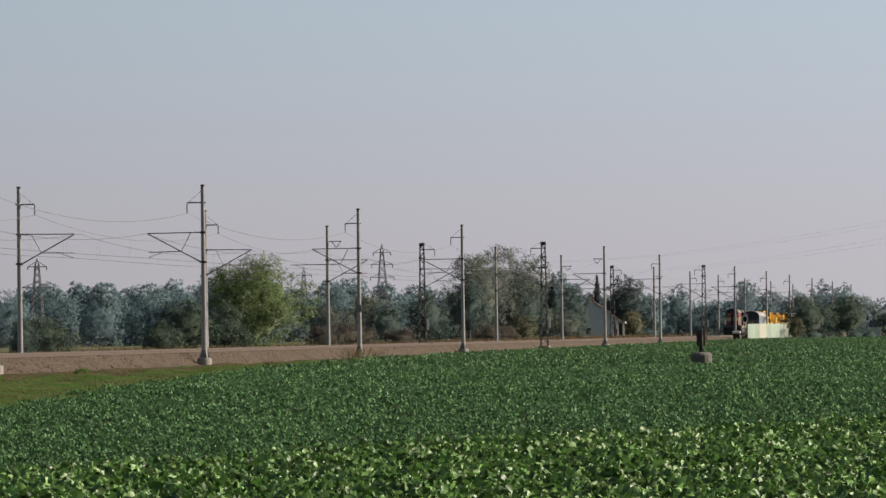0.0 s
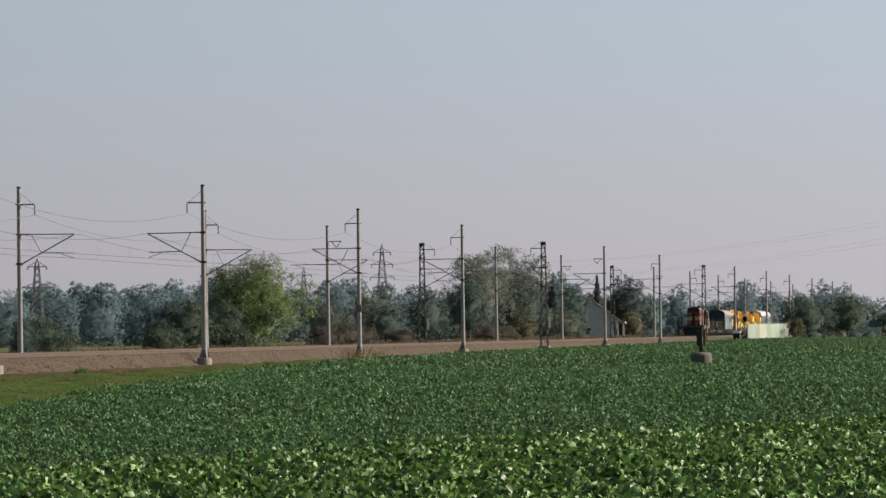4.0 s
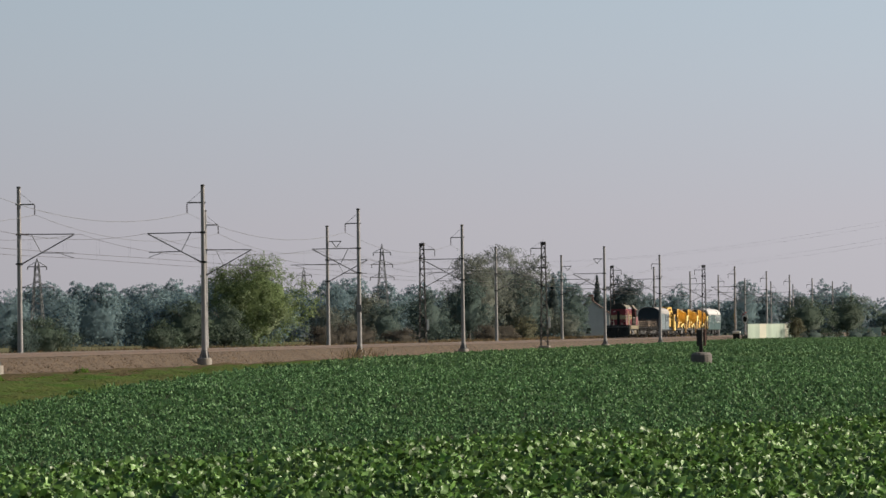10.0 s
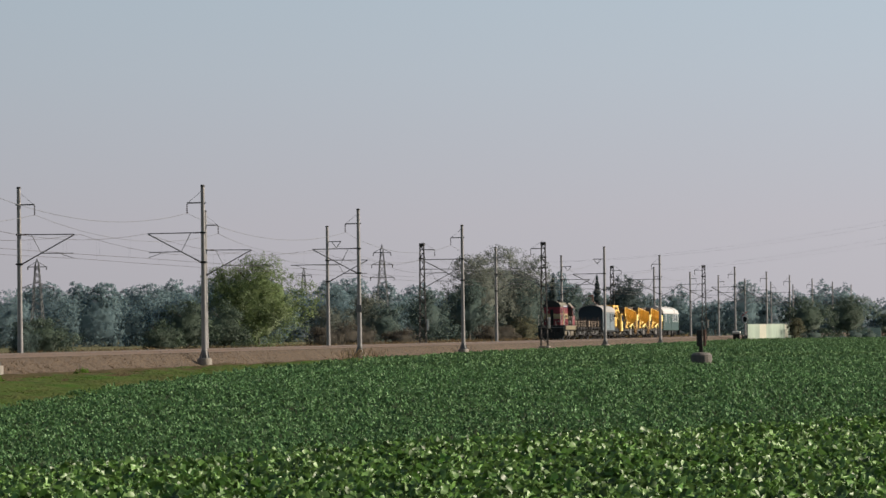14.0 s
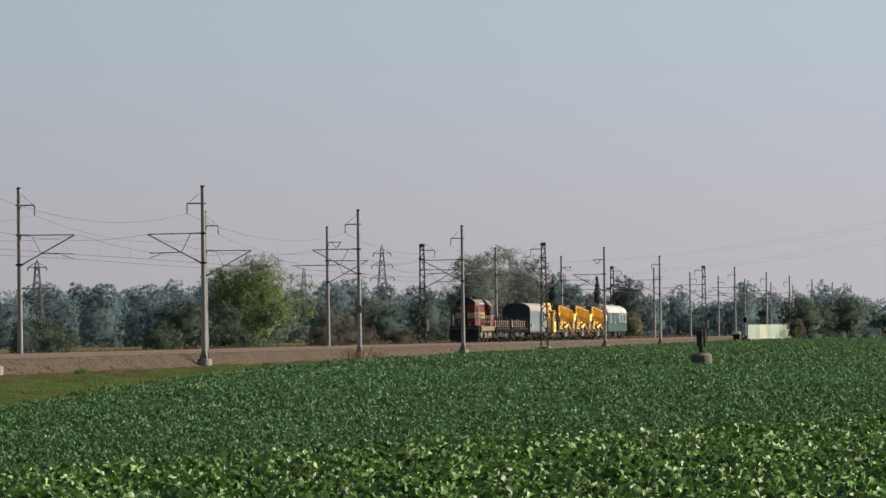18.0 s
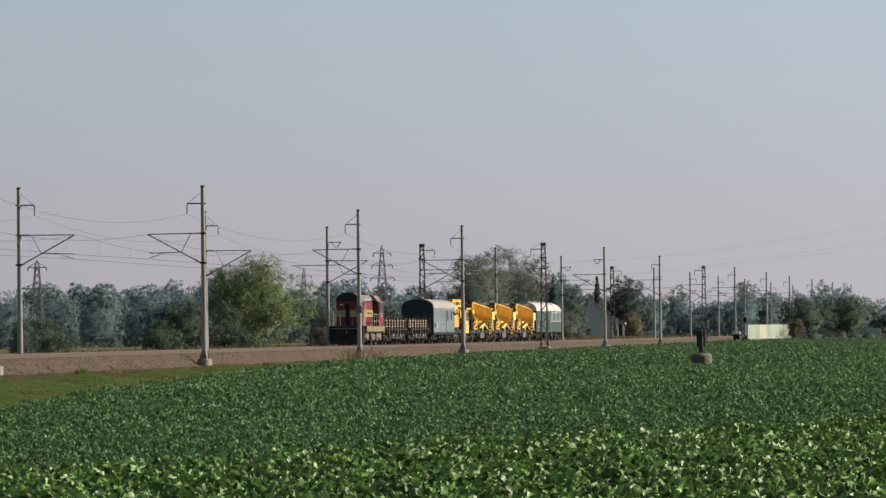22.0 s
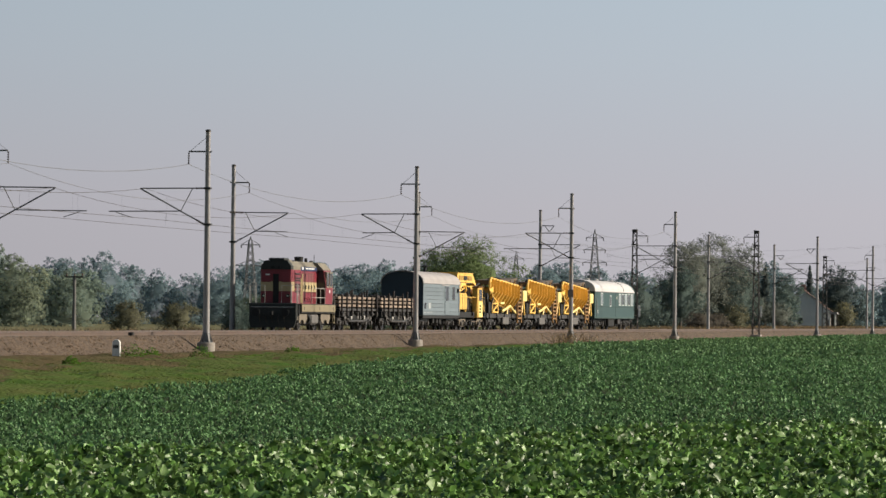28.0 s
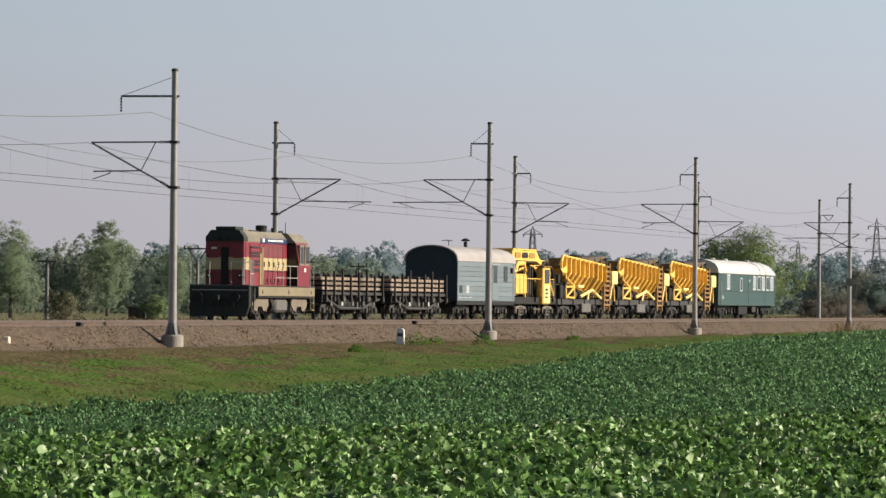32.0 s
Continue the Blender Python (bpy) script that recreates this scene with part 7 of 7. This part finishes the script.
def distance_stone(x, y, z, label):
    v = thing("distance_stone", label, "marker stone", x, y, z)
    o = [(-0.16, -0.35), (0.16, -0.35), (0.16, 0.62)] + [(0.16 * math.cos(a * math.pi / 6), 0.62 + 0.14 * math.sin(a * math.pi / 6)) for a in range(1, 6)] + [(-0.16, 0.62)]
    part("stone", Shape().prism(o, 1, -0.09, 0.09), WHITE, v)
    for k in range(3):
        part("mark", Shape().box(-0.11 + k * 0.08, -0.05 + k * 0.08, -0.098, -0.09, 0.40, 0.54), SOOT, v)


distance_stone(-50.0, 205.5, 0.18, "white round-topped distance stone in the verge grass")
stub = thing("marker_stub", "small pale stone stub on the ballast slope", "marker stone", -54.3, 164.8, 0.45)
part("stone", Shape().box(-0.11, 0.11, -0.1, 0.1, -0.1, 0.24, 0.03), FENCE_B, stub)


def track_box(x, y):
    v = thing("track_box", "small dark cable box beside the rail", "cable box", x, y, RAIL_Z - 0.2)
    part("case", Shape().box(-0.11, 0.11, -0.16, 0.16, -0.1, 0.17, 0.03), SOOT, v)
    part("lid", Shape().box(-0.12, 0.12, -0.18, 0.18, 0.17, 0.20, 0.01), DARKSTEEL, v)


track_box(-55.5, 177.2)
track_box(-55.5, 231.0)


def boundary_post():
    v = thing("field_marker", "dark weathered post leaning in a concrete block amid the crop", "post", -20.0, 244.2, 0.16)
    part("block", Shape().lathe([(0.48, -0.15), (0.52, 0.3), (0.51, 0.62), (0.40, 0.73), (0.2, 0.75)], (0, 0), 16), OLDBLOCK, v, "worn dark concrete block")
    part("post", Shape().prism([(-0.09, 0.6), (0.08, 0.6), (0.04, 1.8), (-0.12, 1.8)], 1, -0.08, 0.08), OLDWOOD, v)
    part("board", Shape().box(-0.22, 0.05, -0.13, -0.08, 1.05, 1.84, 0.02), OLDWOOD, v, "dark weathered board")
    part("plank", Shape().box(0.10, 0.24, -0.10, -0.04, 1.05, 1.86, 0.02), mat("reddish_board", (0.18, 0.09, 0.07), (0.13, 0.07, 0.055), 2.0, 0.85), v)


boundary_post()


def sheet_fence():
    v = thing("sheet_fence", "pale green and cream sheet-metal fence by the far field edge", "fence", -48.4, 712.0, 0.62, rz=58)
    x = -5.6
    for k in range(28):
        w = 0.40
        sh = Shape().prism([(x, 0), (x + 0.04, 0.05), (x + w * 0.5, 0.0), (x + w * 0.5 + 0.04, 0.05), (x + w - 0.02, 0.0), (x + w - 0.02, 0.09), (x, 0.09)], 2, 0.0, 2.2)
        part("panel", sh, FENCE_B if k in (7, 8, 9, 10, 22, 23) else FENCE_A, v)
        x += w
    for k in range(9):
        part("post", Shape().box(-5.6 + k * 1.35, -5.52 + k * 1.35, 0.1, 0.18, -0.2, 2.25, 0.01), GREYSTEEL, v)
    w = thing("sheet_fence", "low pale sheet fence behind dark bushes", "fence", -36.6, 742.0, 0.6, rz=-3)
    for k in range(9):
        part("panel", Shape().box(-2.3 + k * 0.5, -1.82 + k * 0.5, 0, 0.05, 0.0, 1.5, 0.01), FENCE_B if k % 4 == 1 else FENCE_A, w)


sheet_fence()


def crossing_signal():
    v = thing("crossing_signal", "red and white level-crossing signal on a post", "signal", -52.0, 710.3, 0.6)
    part("post", Shape().tube([(0, 0, 0), (0, 0, 3.9)], 0.06, 8), STEEL, v)
    head = part("signal_head", Shape().prism([(0.42 * math.cos(a * math.pi / 8), 2.9 + 0.55 * math.sin(a * math.pi / 8)) for a in range(16)], 1, -0.12, 0.0), WHITE, v, "white-rimmed signal board")
    part("dark_board", Shape().prism([(0.30 * math.cos(a * math.pi / 8), 2.9 + 0.42 * math.sin(a * math.pi / 8)) for a in range(16)], 1, -0.135, -0.12), SOOT, head)
    for s in (-1, 1):
        part("cross_board", Shape().add([(-s * 0.45, -0.14, 3.45), (-s * 0.36, -0.14, 3.38), (s * 0.45, -0.14, 3.95), (s * 0.36, -0.14, 4.02), (-s * 0.45, -0.11, 3.45), (-s * 0.36, -0.11, 3.38), (s * 0.45, -0.11, 3.95), (s * 0.36, -0.11, 4.02)], [(0, 1, 2, 3), (4, 7, 6, 5), (0, 4, 5, 1), (1, 5, 6, 2), (2, 6, 7, 3), (3, 7, 4, 0)]), SIGNRED if s > 0 else WHITE, v)
    w = thing("relay_cabinet", "dark trackside cabinet with a white top", "cabinet", -52.6, 702.3, 0.55)
    part("case", Shape().box(-0.45, 0.45, -0.3, 0.3, 0.0, 0.95, 0.04), SOOT, w)
    part("top", Shape().box(-0.55, 0.55, -0.4, 0.4, 0.95, 1.3, 0.06), WHITE, w)


crossing_signal()


def cottage():
    v = thing("cottage", "grey-rendered cottage with a clay-tile roof beside the railway", "house", -81.4, 784, 0.5, rz=5)
    w, l, e, r = 4.4, 9.0, 3.1, 6.4
    part("wall", Shape().prism([(-w, 0), (w, 0), (w, e), (0, r), (-w, e)], 1, 0, l), RENDER_WALL, v, "grey rendered walls")
    for s in (-1, 1):
        n = 7
        for k in range(n):
            t0, t1 = k / n, (k + 1.08) / n
            x0, z0 = s * (w + 0.4) * (1 - t0), e - 0.25 + (r + 0.12 - e + 0.25) * t0
            x1, z1 = s * (w + 0.4) * (1 - t1), e - 0.25 + (r + 0.12 - e + 0.25) * t1
            part("tile_course", Shape().prism([(x0, z0), (x1, z1), (x1, z1 + 0.09), (x0, z0 + 0.14)], 1, -0.3, l + 0.3), TILE, v)
    for z in (0.9,):
        wd = part("window", Shape().box(-0.9, 0.1, -0.05, 0.0, 1.1, 2.2, 0.01), RENDER_WALL, v)
        part("pane", Shape().box(-0.8, 0.0, -0.062, -0.05, 1.2, 2.1), GLASS, wd)
    part("chimney", Shape().box(-0.4, 0.4, 4.0, 4.7, 5.6, 7.3, 0.03), TILE, v)
    s = thing("porch_shelter", "small shelter with white posts beside the cottage", "shelter", -76.0, 773.6, 0.55)
    part("roof", Shape().prism([(-1.15, 2.65), (1.15, 2.65), (1.0, 2.95), (-1.0, 2.95)], 1, -0.9, 0.9), ROOFGREY, s)
    for x in (-0.85, -0.1, 0.75):
        part("post", Shape().box(x - 0.13, x + 0.13, -0.75, -0.55, 0, 2.65, 0.02), WHITE, s, "white shelter post")
    part("back_wall", Shape().box(-1.0, 1.0, 0.6, 0.75, 0, 2.65, 0.01), OLDWOOD, s)


cottage()


def garden_sheds():
    v = thing("garden_shed", "dark boarded garden shed in the meadow", "shed", -80.0, 266.6, 0.25)
    for k in range(5):
        part("board", Shape().box(-0.5 + k * 0.2, -0.31 + k * 0.2, -0.02, 0.0, 0, 1.35), OLDWOOD, v)
    part("body", Shape().box(-0.5, 0.5, 0.002, 1.2, 0, 1.35), OLDWOOD, v)
    part("roof", Shape().box(-0.6, 0.6, -0.1, 1.3, 1.35, 1.44, 0.02), GREYSTEEL, v)
    w = thing("covered_trailer", "low trailer with a sun-bleached tan and white cover", "trailer", -80.0, 279.0, 0.25)
    part("bed", Shape().box(-0.5, 0.55, 0, 1.9, 0.1, 0.95, 0.05), OLDBLOCK, w)
    part("side_cover", Shape().box(0.1, 0.56, -0.01, 0.3, 0.1, 1.2, 0.05), CONCRETE_DK, w)
    part("cover", Shape().prism([(-0.62, 1.62), (-0.5, 1.72), (0.1, 1.5), (0.68, 1.4), (0.66, 1.12), (0.1, 1.15), (-0.62, 1.28)], 1, -0.1, 2.0), TARP, w, "tan cover over the load")
    part("ridge", Shape().tube([(-0.55, -0.05, 1.74), (0.1, -0.05, 1.55)], 0.07, 6), WHITE, w)
    part("post", Shape().box(-0.5, -0.42, -0.06, 0.0, 0, 1.4), OLDWOOD, w)


garden_sheds()


# ---- movement ----
def tail(t):
    """The train's tail along the line: a steady 18.5 metres a second, easing slightly."""
    return 949.5 - 18.551 * t + 0.0051 * t * t


def motions():
    for vehicle, ahead in TRAIN:
        walk(vehicle, [(t, pose(FAR_TRACK, tail(t) + ahead, RAIL_Z)) for t in range(0, 33, 4)])
    for vehicle, ahead in TRAIN:
        for axle in [o for o in vehicle.children_recursive if o.name.startswith("wheelset")]:
            y, r = axle.location.y, axle.location.z
            walk(axle, [(k / FPS, Matrix.Translation((0, y, r)) @ Matrix.Rotation((tail(0) - tail(k / FPS)) / r, 4, "X")) for k in range(32 * FPS + 1)])


motions()
